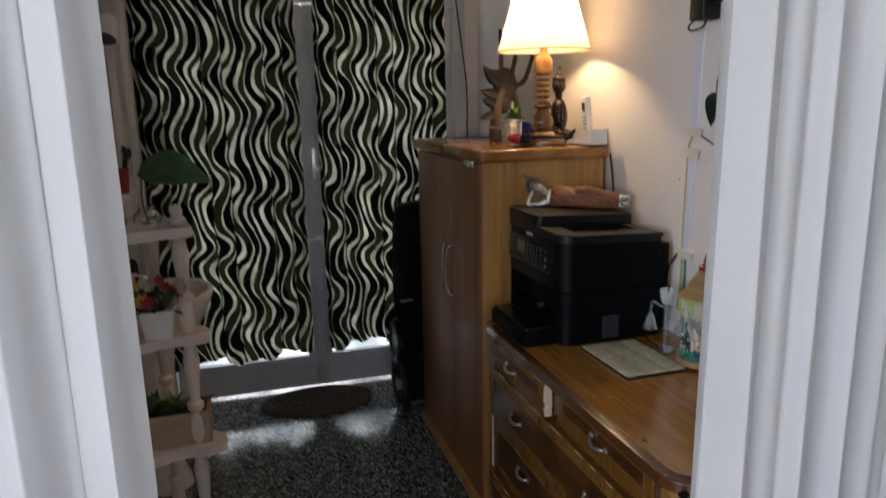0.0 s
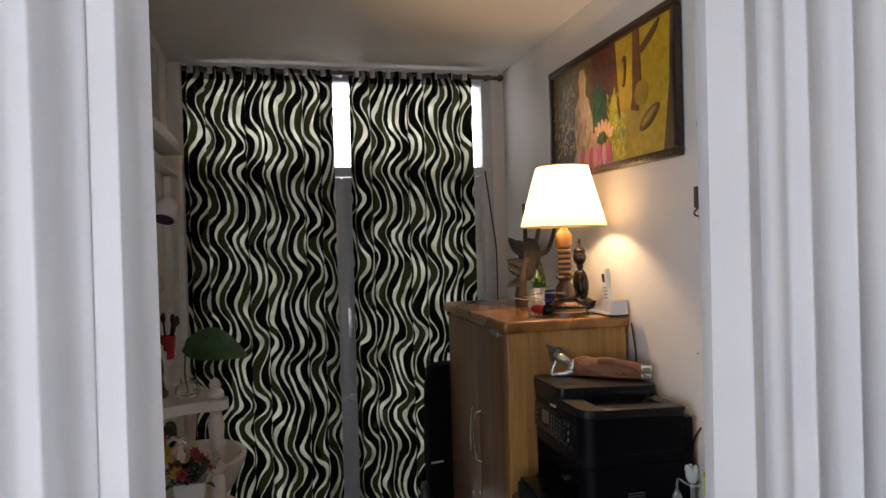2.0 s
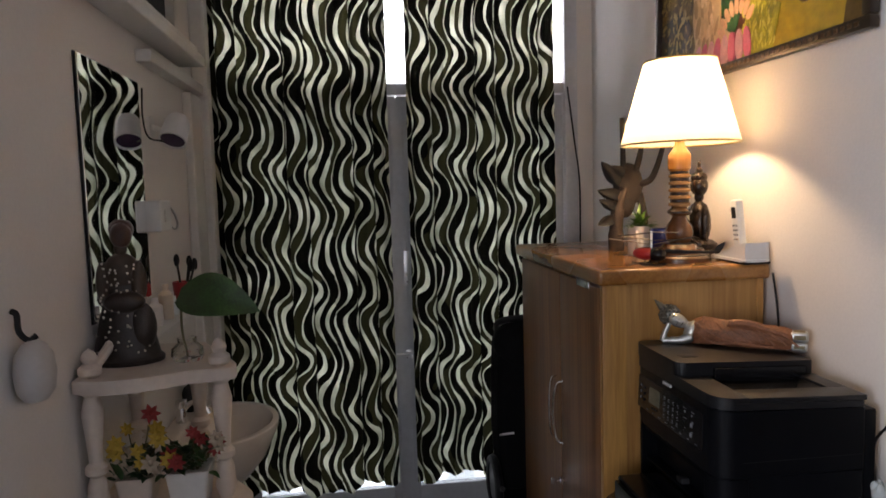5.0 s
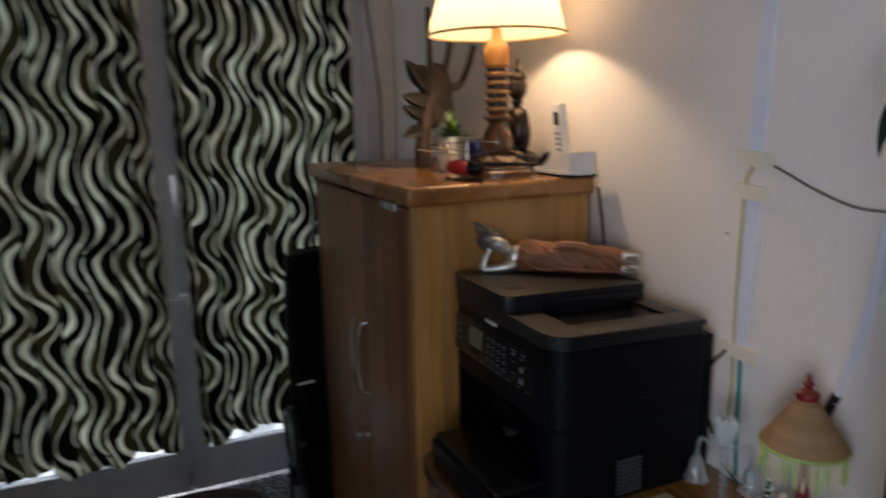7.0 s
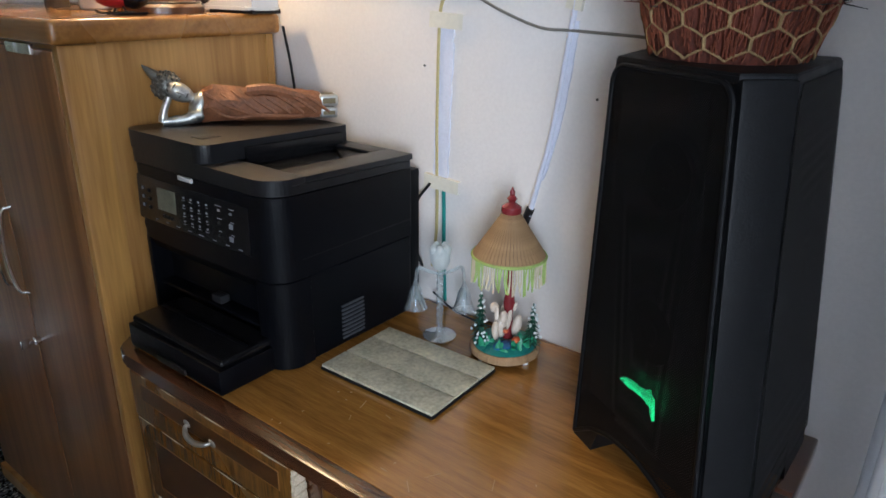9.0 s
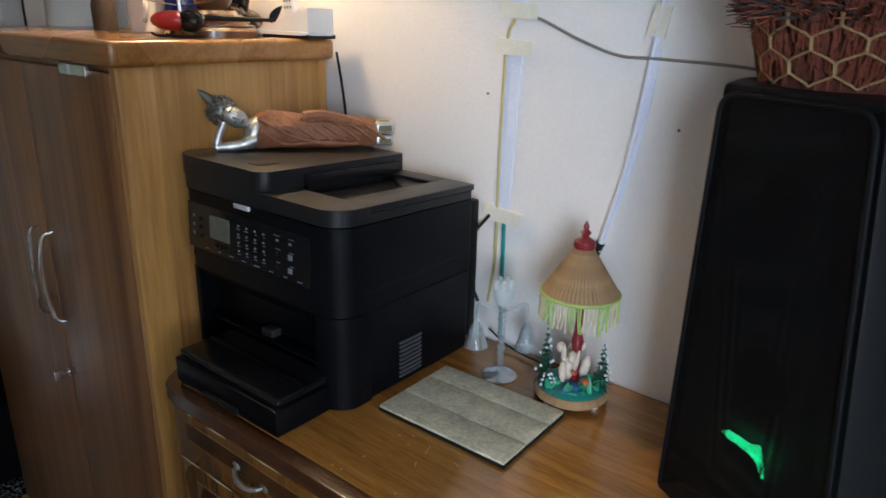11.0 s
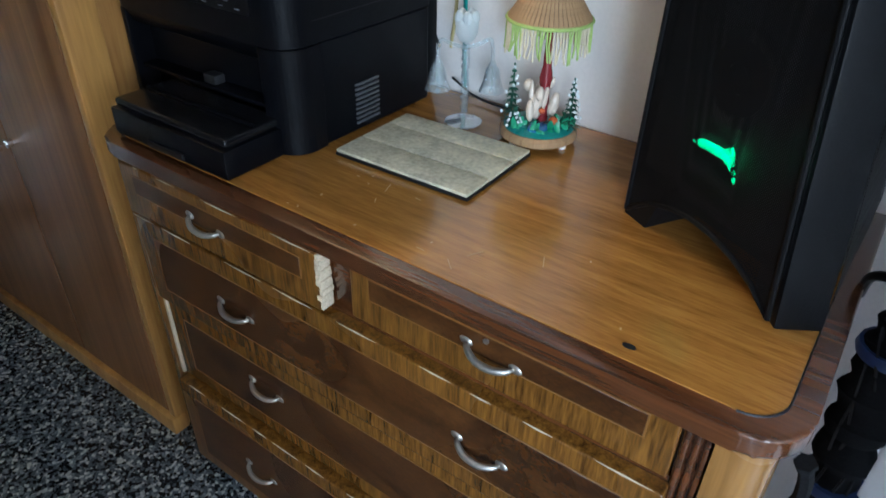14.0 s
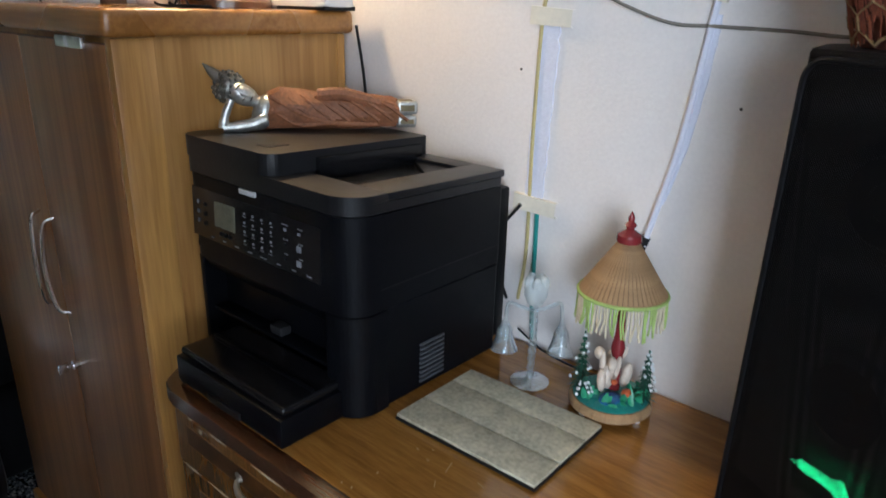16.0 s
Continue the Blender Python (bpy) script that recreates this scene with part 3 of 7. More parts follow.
def pleated(x0, x1, z0, z1, y, folds, amp, cloth_len, nu=220, nv=26, seed=1, lap=0.0, hem=0.006, crisp=0.0):
    """A hanging cloth: folds of uneven width and depth; u and v in metres of cloth."""
    rnd = random.Random(seed)
    bm = BM()
    uvl = bm.loops.layers.uv.new("UVMap")
    ph = [rnd.uniform(-0.5, 0.5) for _ in range(folds + 2)]
    am = [rnd.uniform(0.6, 1.15) for _ in range(folds + 2)]
    grid = []
    for j in range(nv + 1):
        v = j / nv
        row = []
        for i in range(nu + 1):
            u = i / nu
            k = u * folds
            a = int(k)
            w = k - a
            am_ = am[a] * (1 - w) + am[a + 1] * w
            p_ = ph[a] * (1 - w) + ph[a + 1] * w
            drift = 0.35 * math.sin(2.1 * v + 5 * u + seed)
            ph_ = 2 * math.pi * k + p_ + drift * (1 - v)
            wave = (1 - crisp) * math.sin(ph_) + crisp * (2 / math.pi) * math.asin(0.985 * math.sin(ph_ + 0.5 * math.sin(ph_)))
            x = x0 + (x1 - x0) * u + 0.30 * amp * math.sin(4 * math.pi * k + 2 * p_ + drift) * (1 - lap) + lap * amp * math.cos(2 * math.pi * k + p_ + drift) * min(1, 12 * u, 12 * (1 - u))
            yy = y + am_ * amp * wave * (0.75 + 0.25 * (1 - v)) + 0.25 * amp * math.sin(2 * math.pi * k * 2.3 + seed)
            z = z0 + (z1 - z0) * v + hem * (1 - v) ** 6 * (math.sin(11 * u + seed) + 0.7 * math.sin(29 * u + 2 * seed))
            p = Vector((x, yy, z))
            run = 0 if i == 0 else run + (p - last).length
            last = p
            row.append((bm.verts.new(p), run, z))
        grid.append([(q, d * cloth_len / run, h) for q, d, h in row])
    for j in range(nv):
        for i in range(nu):
            q = (grid[j][i], grid[j][i + 1], grid[j + 1][i + 1], grid[j + 1][i])
            f = bm.faces.new([c[0] for c in q])
            for lp, c in zip(f.loops, q):
                lp[uvl].uv = (c[1], c[2])
    return bm


def white_curtain(x0, x1, folds, seed, name_label, YC=YC):
    c = thing("curtain", ((x0 + x1) / 2, YC, 0.03), name_label, "curtain", "white curtains of the opening")
    part("cloth", pleated(x0, x1, 0.03, ZC - 0.10, YC - 0.01, folds, 0.046, (x1 - x0) * 1.7, 420, 12, seed, 0.30, 0.006, 0.8), M_CURTAIN, c)
    for k in range(folds):
        x = x0 + (x1 - x0) * (k + 0.5) / folds
        bm = BM(); lathe(bm, [(0.016, 0), (0.044, 0.004), (0.016, 0.008)], (x, YC, ZC - 0.094), 12); part("ring", bm, M_STEEL, c)


white_curtain(-0.62, 0.205, 7, 3, "plain white floor-length curtain drawn aside")
white_curtain(1.058, 1.63, 6, 8, "plain white floor-length curtain beside the chest", YC - 0.035)
bm = BM()
tube(bm, [(-0.75, YC, ZC - 0.085), (XR, YC, ZC - 0.085)], 0.011, 12)
solo("curtain_rod", bm, M_STEEL, (0.5, YC, ZC - 0.085), "thin steel curtain rod under the ceiling", "curtain rod")


def wavy_curtain(x0, x1, z0, folds, seed):
    c = thing("curtain", ((x0 + x1) / 2, YD - 0.07, z0), "black and olive curtain with cream wavy stripes, backlit", "curtain", "wavy curtains of the double door")
    part("cloth", pleated(x0, x1, z0, 2.60, YD - 0.075, folds, 0.027, (x1 - x0) * 1.60, 340, 40, seed, 0.30, 0.020), M_WAVE, c)
    n = 8
    for k in range(n):
        x = x0 + (x1 - x0) * (k + 0.5) / n
        bm = BM(); lathe(bm, [(0.014, 0), (0.014, 0.035), (0.006, 0.04)], (x, YD - 0.085, 2.565), 10); part("hook", bm, M_STEEL, c)


wavy_curtain(-0.09, 0.668, 0.245, 8, 11)
wavy_curtain(0.752, 1.435, 0.265, 7, 17)
bm = BM()
tube(bm, [(-0.13, YD - 0.075, 2.585), (1.60, YD - 0.075, 2.585)], 0.012, 12)
for x in (-0.13, 1.60):
    ball(bm, (x, YD - 0.075, 2.585), 0.02)
for x in (-0.06, 0.71, 1.53):
    box(bm, x - 0.012, YD - 0.08, 2.575, x + 0.012, YD - 0.02, 2.60, 0.002)
solo("curtain_rod", bm, M_ROD, (0.73, YD - 0.075, 2.57), "dark metal curtain rod over the door", "curtain rod")

# west side: ledge, window, mirror
bm = BM()
box(bm, XL, 1.75, 2.11, -0.05, 3.60, 2.145, 0.006)
box(bm, XL, 1.75, 2.145, -0.075, 3.60, 2.187, 0.006)
box(bm, XL, 3.05, 2.03, -0.10, 3.79, 2.07, 0.006)
structure("trim_ledge", bm, M_WHITE, "white painted moulded ledge under the high window")
bm = BM()
for a, b in ((WY0, WY0 + 0.05), (WY1 - 0.05, WY1)):
    box(bm, XL - 0.08, a, WZ0, XL + 0.012, b, 2.60, 0.004)
box(bm, XL - 0.08, WY0 + 0.05, 2.56, XL + 0.012, WY1 - 0.05, 2.60, 0.004)
structure("window_2", bm, M_WHITE, "small high window with a dark pane")
bm = BM()
box(bm, XL - 0.035, WY0 + 0.05, WZ0, XL - 0.02, WY1 - 0.05, 2.56)
structure("window_2_pane", bm, M_BLACK, "dark window pane")
bm = BM()
box(bm, XL, 3.80, 0, -0.085, 3.93, 2.60, 0.01)
box(bm, XL, 3.62, 0, -0.115, 3.80, 2.02, 0.008)
structure("trim_pilaster", bm, M_WHITE, "white painted door-side moulding")


# ---- tall cabinet ----
def cabinet():
    x0, x1, y0, y1, zt = 1.147, 1.605, 2.52, 3.39, 1.345
    c = thing("cabinet", ((x0 + x1) / 2, (y0 + y1) / 2, 0), "tall brown wood-laminate cabinet with two closed doors", "cabinet")
    bm = BM(); box(bm, x0 + 0.02, y0, 0.0, x1, y1, zt, 0.003); part("body", bm, M_OAK_SIDE, c)
    bm = BM(); box(bm, x0 - 0.001, y0 - 0.005, 0.045, x0 + 0.068, y0 + 0.018, zt - 0.001, 0.006); part("corner_trim", bm, M_OAK_TRIM, c, "lighter oak corner strip")
    bm = BM(); box(bm, x1 - 0.018, y0 - 0.004, 0.045, x1 + 0.001, y0 + 0.01, zt - 0.001, 0.003); part("corner_trim", bm, M_OAK_TRIM, c)
    bm = BM(); box(bm, x0 - 0.019, y0 - 0.028, zt, x1 + 0.006, y1 + 0.02, zt + 0.042, 0.012, 3); part("top", bm, M_OAK_TOP, c, "honey-coloured top board with rounded edge")
    bm = BM(); box(bm, x0 - 0.012, y0 - 0.008, 0, x0 + 0.03, y1 + 0.005, 0.05, 0.006); part("plinth", bm, M_OAK_TRIM, c)
    ym = 2.897
    for a, b, hy in ((y0 + 0.022, ym - 0.0015, ym - 0.026), (ym + 0.0015, y1 - 0.004, ym + 0.026)):
        bm = BM(); box(bm, x0, a, 0.054, x0 + 0.02, b, zt - 0.012, 0.004); d = part("door", bm, M_CAB_DOOR, c, "dark glossy laminate door")
        bm = BM()
        s = 1 if hy > ym else -1
        pts = [(x0 - 0.004, hy + s * 0.012, 0.785), (x0 - 0.024, hy + s * 0.004, 0.80), (x0 - 0.032, hy - s * 0.004, 0.885), (x0 - 0.024, hy + s * 0.004, 0.975), (x0 - 0.004, hy + s * 0.012, 0.99)]
        cp = curve_pts(pts, 6)
        tube(bm, cp, [0.0026 + 0.0026 * math.sin(math.pi * i / (len(cp) - 1)) for i in range(len(cp))], 8)
        part("handle", bm, M_CHROME, d, "bow-shaped chrome handle")
    bm = BM()
    tube(bm, [(x0 - 0.012, 2.878, 0.657), (x0 + 0.002, 2.878, 0.657)], 0.010, 14)
    tube(bm, [(x0 - 0.024, 2.878, 0.657), (x0 - 0.012, 2.878, 0.657)], 0.004, 8)
    box(bm, x0 - 0.042, 2.876, 0.646, x0 - 0.022, 2.880, 0.668, 0.001)
    part("lock", bm, M_CHROME, c, "chrome lock with a key in it")
    bm = BM(); box(bm, x0 - 0.010, 2.60, zt - 0.022, x0 - 0.001, 2.70, zt - 0.003, 0.002); part("strip", bm, M_CHROME, c, "short bright metal strip under the top")


cabinet()


# ---- chest of drawers ----
CH_Z = 0.82


def chest():
    x0, x1, y0, y1 = 1.105, 1.628, 1.335, 2.435
    fx = 1.128
    c = thing("chest_of_drawers", ((x0 + x1) / 2, (y0 + y1) / 2, 0), "brown varnished wooden chest of drawers with worn edges", "chest of drawers")
    bm = BM()
    prism(bm, rounded_rect(x0 + 0.027, y0 + 0.027, x1, y1 - 0.020, 0.040, 7, (1, 0, 0, 1)), CH_Z - 0.010, CH_Z)
    part("top", bm, M_CHEST_TOP, c, "glossy orange-brown varnished top with scratches")
    bm = BM()
    prism(bm, rounded_rect(x0, y0, x1 - 0.001, y1, 0.058, 9, (1, 0, 0, 1)), CH_Z - 0.027, CH_Z - 0.0015, 0.0125, 5)
    prism(bm, rounded_rect(x0 + 0.013, y0 + 0.013, x1 - 0.001, y1 - 0.013, 0.05, 7, (1, 0, 0, 1)), CH_Z - 0.032, CH_Z - 0.027)
    part("moulding", bm, M_CHEST_EDGE, c, "dark moulded edge, worn along the rim")
    bm = BM()
    ring = rounded_rect(x0 + 0.0262, y0 + 0.0262, x1 - 0.004, y1 - 0.0195, 0.040, 7, (1, 0, 0, 1))
    tube(bm, [(x, y, CH_Z - 0.0012) for x, y in ring], 0.0016, 6); part("groove", bm, M_BLACK, c, "dark groove round the top")
    rnd = random.Random(31)
    y = y0 + 0.07
    while y < y1 - 0.08:
        L = rnd.uniform(0.03, 0.14)
        bm = BM(); tube(bm, [(x0 + 0.0035, y, CH_Z - 0.0050), (x0 + 0.0030, y + L * 0.5, CH_Z - 0.0048), (x0 + 0.0035, min(y + L, y1 - 0.06), CH_Z - 0.0050)], [0.0006, 0.0016, 0.0006], 6); part("worn_edge", bm, M_RAW, c)
        y += L + rnd.uniform(0.01, 0.10)
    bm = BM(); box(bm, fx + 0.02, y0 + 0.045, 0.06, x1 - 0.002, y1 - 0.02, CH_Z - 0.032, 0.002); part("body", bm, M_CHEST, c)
    bm = BM(); box(bm, fx + 0.012, y0 + 0.05, 0.0, x1 - 0.03, y1 - 0.03, 0.06, 0.003); part("plinth", bm, M_CHEST_EDGE, c)
    bm = BM(); lathe(bm, [(0.008, 0.0), (0.008, 0.0006)], (1.152, 1.517, CH_Z), 9, sx=0.55, sy=1.0); part("stain", bm, M_BLACK, c, "small dark burn mark")
    rnd = random.Random(77)
    bm = BM()
    for k in range(18):
        q = pose(rnd.uniform(1.14, 1.30), rnd.uniform(1.42, 2.02), CH_Z + 0.0001, 0, 0, rnd.uniform(0, 180))
        L = rnd.choice((0.003, 0.004, 0.012, 0.022))
        box(bm, -L / 2, -0.0005, 0, L / 2, 0.0005 + (0.001 if L < 0.005 else 0), 0.0004, 0, 1, q)
    tagged(part("scratch", bm, mat("pale_scratch", (0.42, 0.24, 0.09), 0.6), c, "fine pale scratches and chips"), kind="stuff")
    # corner pilaster, a quarter-round post beside three dark flutes
    bm = BM(); prism(bm, rounded_rect(fx - 0.006, y0 + 0.016, fx + 0.12, y0 + 0.072, 0.040, 9, (1, 0, 0, 0)), 0.02, CH_Z - 0.032); part("pilaster", bm, M_CHEST_PIL, c, "rounded golden corner post")
    bm = BM(); box(bm, fx + 0.004, y0 + 0.072, 0.02, fx + 0.03, y0 + 0.104, CH_Z - 0.033); part("flute_ground", bm, M_CHEST_EDGE, c)
    for k in range(3):
        bm = BM(); tube(bm, [(fx + 0.003, y0 + 0.0775 + k * 0.0105, 0.03), (fx + 0.003, y0 + 0.0775 + k * 0.0105, CH_Z - 0.033)], 0.0046, 10); part("flute", bm, M_CHEST_EDGE, c)
    bm = BM(); box(bm, fx - 0.002, y1 - 0.052, 0.02, fx + 0.05, y1 - 0.020, CH_Z - 0.032, 0.008); part("pilaster", bm, M_CHEST_PIL, c)
    bm = BM(); box(bm, fx - 0.004, y1 - 0.062, 0.30, fx + 0.03, y1 - 0.054, 0.66, 0.001); part("chipped_edge", bm, M_RAW, c, "pale chipped wood edge")
    # rails between the rows
    ya, yb = y0 + 0.104, y1 - 0.064
    for z in (0.684, 0.499, 0.290):
        bm = BM(); box(bm, fx + 0.004, ya, z - 0.008, fx + 0.02, yb, z + 0.008, 0.002); part("rail", bm, M_CHEST_EDGE, c)
    bm = BM(); box(bm, fx + 0.004, 1.888, 0.690, fx + 0.02, 1.928, 0.786, 0.002); part("rail", bm, M_CHEST_EDGE, c)
    rows = (("top", 0.692, 0.787, ((ya + 0.002, 1.888, 0.0), (1.928, yb + 0.004, 0.019))), ("mid", 0.506, 0.681, ((ya - 0.003, yb + 0.002, 0.014),)),
            ("low", 0.303, 0.494, ((ya + 0.002, yb - 0.002, 0.0),)), ("bottom", 0.066, 0.297, ((ya - 0.002, yb + 0.001, 0.018),)))
    line = mat("inlay_stringing", (0.19, 0.085, 0.02), 0.4)
    for nm, za, zb, spans in rows:
        for a, b, proud in spans:
            F = fx - 0.002 - proud
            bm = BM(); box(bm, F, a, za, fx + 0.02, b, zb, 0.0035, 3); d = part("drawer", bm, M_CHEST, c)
            e, g, h = (0.034, 0.044, 0.018) if nm == "top" else (0.042, 0.034, 0.034)
            za, zb = za + g, zb - h
            bm = BM(); box(bm, F - 0.0010, a + e, za, F + 0.003, b - e, zb, 0.0004, 1); part("inlay_panel", bm, M_INLAY, d, "darker burr veneer panel")
            bm = BM()
            for y_0, z_0, y_1, z_1 in ((a + e - 0.002, zb, b - e + 0.002, zb + 0.002), (a + e - 0.002, za - 0.002, b - e + 0.002, za), (a + e - 0.002, za, a + e, zb), (b - e, za, b - e + 0.002, zb)):
                box(bm, F - 0.0008, y_0, z_0, F + 0.002, y_1, z_1)
            part("stringing", bm, line, d, "thin golden inlaid line")
            za, zb = za - g, zb + h
            rnd = random.Random(int(1000 * za))
            y = a + 0.01
            bm = BM()
            while y < b - 0.05:
                L = rnd.uniform(0.01, 0.09)
                tube(bm, [(F + 0.0012, y, zb - 0.0012), (F + 0.0006, y + L * 0.5, zb - 0.0009), (F + 0.0012, y + L, zb - 0.0012)], [0.0004, 0.0013, 0.0004], 6)
                y += L + rnd.uniform(0.004, 0.10)
            tagged(part("worn_edge", bm, M_RAW, d, "pale worn drawer edge"), kind="stuff")
            if nm == "top" and proud:
                bm = BM()
                rnd = random.Random(4)
                for k in range(11):
                    z = za + 0.002 + k * 0.0084
                    box(bm, F - rnd.uniform(-0.002, 0.002), a - 0.003 - rnd.uniform(0, .004), z, fx + 0.004 - rnd.uniform(0, 0.006), a + 0.004, z + 0.0086, 0.0012)
                tagged(part("chipped_end", bm, M_RAW, d, "pale broken drawer end"), kind="stuff")
            hs = {"top": ((1.667,) if a < 1.9 else (2.165,)), "mid": (1.665, 2.137), "low": (1.66, 2.113), "bottom": (1.66, 2.15)}[nm]
            zh = {"top": 0.743, "mid": 0.588, "low": 0.412, "bottom": 0.175}[nm]
            for hy in hs:
                X = F - 0.0012
                bm = BM()
                cp = curve_pts([(X + 0.001, hy + 0.031, zh + 0.005), (X - 0.008, hy + 0.027, zh + 0.004), (X - 0.015, hy + 0.011, zh - 0.003), (X - 0.015, hy - 0.012, zh - 0.005), (X - 0.008, hy - 0.029, zh - 0.003), (X + 0.001, hy - 0.034, zh - 0.002)], 6)
                tube(bm, cp, [0.0022 + 0.0028 * math.sin(math.pi * i / (len(cp) - 1)) ** 0.8 for i in range(len(cp))], 10)
                for q, dz in ((0.033, 0.006), (-0.036, -0.002)):
                    ball(bm, (X, hy + q, zh + dz), (0.0025, 0.010, 0.0065), (12, 0, 0), seg=10)
                part("handle", bm, M_PEWTER, d, "curved pewter drawer handle")
    bm = BM(); tube(bm, [(fx - 0.003, 1.672, 0.763), (fx - 0.005, 1.672, 0.763)], 0.004, 10); part("keyhole", bm, M_STEEL, c, "small round keyhole plate")


chest()


# ---- printer ----
def printer():
    X0, X1, Y0, Y1, Z0 = 1.228, 1.600, 2.088, 2.492, CH_Z
    p = thing("printer", ((X0 + X1) / 2, (Y0 + Y1) / 2, Z0), "black multifunction laser printer, dusty on top", "printer")
    zt = 1.150

    def slope(b):
        """The lid falls a little towards the back."""
        for v in b.verts:
            k = min(1, max(0, (v.co.z - 1.10) / 0.025))
            v.co.z += 0.013 * k * max(0, 1 - (v.co.x - X0) / 0.34)
        return b
    def dusty(b):
        b.normal_update()
        for f in b.faces:
            f.material_index = 1 if f.normal.z > 0.95 else 0
        return b
    bm = BM()
    prism(bm, [(X0 + 0.05, Y0 + 0.004)] + [(x, y) for x, y in rounded_rect(X0 + 0.05, Y0, X1 - 0.03, Y1, 0.010, 4, (0, 1, 1, 0))][1:], Z0 + 0.004, 0.985, 0.002, 1)
    part("lower_body", bm, M_PRN, p)
    bm = BM()
    prism(bm, rounded_rect(X0 + 0.006, Y0, X0 + 0.075, Y0 + 0.064, 0.044, 10, (1, 0, 0, 0.2)), Z0 + 0.004, 0.985, 0.0015, 1)
    part("front_column", bm, M_PRN, p, "rounded black front corner")
    bm = BM()
    prism(bm, rounded_rect(X0 + 0.010, Y1 - 0.016, X0 + 0.06, Y1, 0.008, 4, (0.3, 0, 0, 1)), Z0 + 0.004, 0.985, 0.0015, 1)
    part("front_column", bm, M_PRN, p)
    bm = BM()
    prism(bm, rounded_rect(X0 + 0.004, Y0 - 0.001, X1 - 0.03, Y1, 0.044, 10, (1, 0.2, 0.2, 0.6)), 0.988, zt - 0.028, 0.002, 1)
    part("upper_body", slope(bm), M_PRN, p)
    bm = BM(); box(bm, X1 - 0.031, Y0 + 0.006, Z0 + 0.02, X1, Y1 - 0.006, zt - 0.035, 0.006); part("rear_cover", bm, M_PRN, p)
    for y in (Y0 + 0.05, Y1 - 0.05):
        for x in (X0 + 0.06, X1 - 0.08):
            bm = BM(); lathe(bm, [(0.012, 0), (0.012, 0.006)], (x, y, Z0), 10); part("foot", bm, M_BLACK, p)
    # lid: rim around a sunken tray, feeder on the far side
    bm = BM()
    prism(bm, rounded_rect(X0 + 0.001, Y0 - 0.002, X1 - 0.03, Y1 + 0.001, 0.045, 10, (1, 0.3, 0.2, 0.6)), zt - 0.026, zt - 0.012, 0.002, 1)
    prism(bm, rounded_rect(X0 + 0.001, Y0 - 0.002, X0 + 0.075, Y1 + 0.001, 0.045, 10, (1, 0, 0, 0.6)), zt - 0.012, zt, 0.003, 2)
    box(bm, X0 + 0.075, Y0 - 0.002, zt - 0.012, X1 - 0.03, Y0 + 0.062, zt, 0.003)
    box(bm, X1 - 0.075, Y0 + 0.062, zt - 0.012, X1 - 0.03, Y1, zt, 0.003)
    lid = part("lid", dusty(slope(bm)), M_PRN_LID, p, "dusty black lid with a sunken paper tray")
    bm = BM()
    prism(bm, rounded_rect(X0 - 0.001, Y0 + 0.165, X1 - 0.035, Y1 + 0.002, 0.028, 7, (0.9, 0.3, 0.3, 1)), zt + 0.0005, 1.1835, 0.005, 3)
    fd = part("document_feeder", dusty(slope(bm)), M_PRN_LID, p, "raised document feeder")
    bm = BM(); box(bm, X0 + 0.085, Y0 + 0.155, zt - 0.010, X1 - 0.06, Y0 + 0.166, 1.172, 0.002); part("feed_slot", slope(bm), M_PRN_GLOSS, fd)
    bm = BM(); box(bm, X0 + 0.035, Y0 + 0.215, 1.1836, X0 + 0.075, Y0 + 0.245, 1.1846, 0.0004); part("finger_notch", slope(bm), M_BLACK, fd)
    # black sheet laid in the recess to stand for the feeder's shade
    bm = BM(); box(bm, X0 + 0.076, Y0 + 0.063, zt - 0.0118, X1 - 0.076, Y0 + 0.170, zt - 0.0095, 0.0005); part("tray_floor_shade", slope(bm), M_PRN_GLOSS, lid, "black tray floor standing for the recess's shade")
    bm = BM(); prism(bm, [(X1 - 0.15, Y0 + 0.062), (X1 - 0.075, Y0 + 0.062), (X1 - 0.075, Y0 + 0.16)], zt - 0.009, zt - 0.006); part("tray_stop", slope(bm), M_PRN, lid)
    # control panel let into the front
    m = pose(X0 + 0.010, 0, 1.082, 0, 3, 0)
    bm = BM(); box(bm, -0.0085, Y0 + 0.058, -0.054, 0.012, Y1 - 0.014, 0.030, 0.003, 2, m); pan = part("control_panel", bm, M_PRN_GLOSS, p, "glossy black control panel with white key legends")
    bm = BM(); box(bm, -0.0098, Y1 - 0.140, -0.026, -0.006, Y1 - 0.082, 0.016, 0.001, 1, m); part("display", bm, M_LCD, pan, "grey-green display")
    rnd = random.Random(2)

    def key(y, z, w, h, material):
        bm = BM(); box(bm, -0.0100, y - w / 2, z - h / 2, -0.0080, y + w / 2, z + h / 2, 0.0004, 1, m); part("key", bm, material, pan)
    for r in range(4):
        for k in range(4):
            key(Y1 - 0.166 - k * 0.0225, 0.012 - r * 0.0145, 0.0042, 0.0030, M_KEY)
            bm = BM(); box(bm, -0.0096, Y1 - 0.170 - k * 0.0225, 0.0063 - r * 0.0145, -0.008, Y1 - 0.170 - k * 0.0225 + rnd.uniform(0.004, 0.010), 0.0072 - r * 0.0145, 0, 1, m); part("legend_bar", bm, M_KEY, pan)
    for r in range(3):
        key(Y1 - 0.034, 0.006 - r * 0.016, 0.005, 0.006, M_KEY)
        key(Y1 - 0.054, 0.004 - r * 0.016, 0.007, 0.006, M_PRN)
        key(Y1 - 0.100 - r * 0.012, -0.036, 0.008, 0.006, M_PRN)
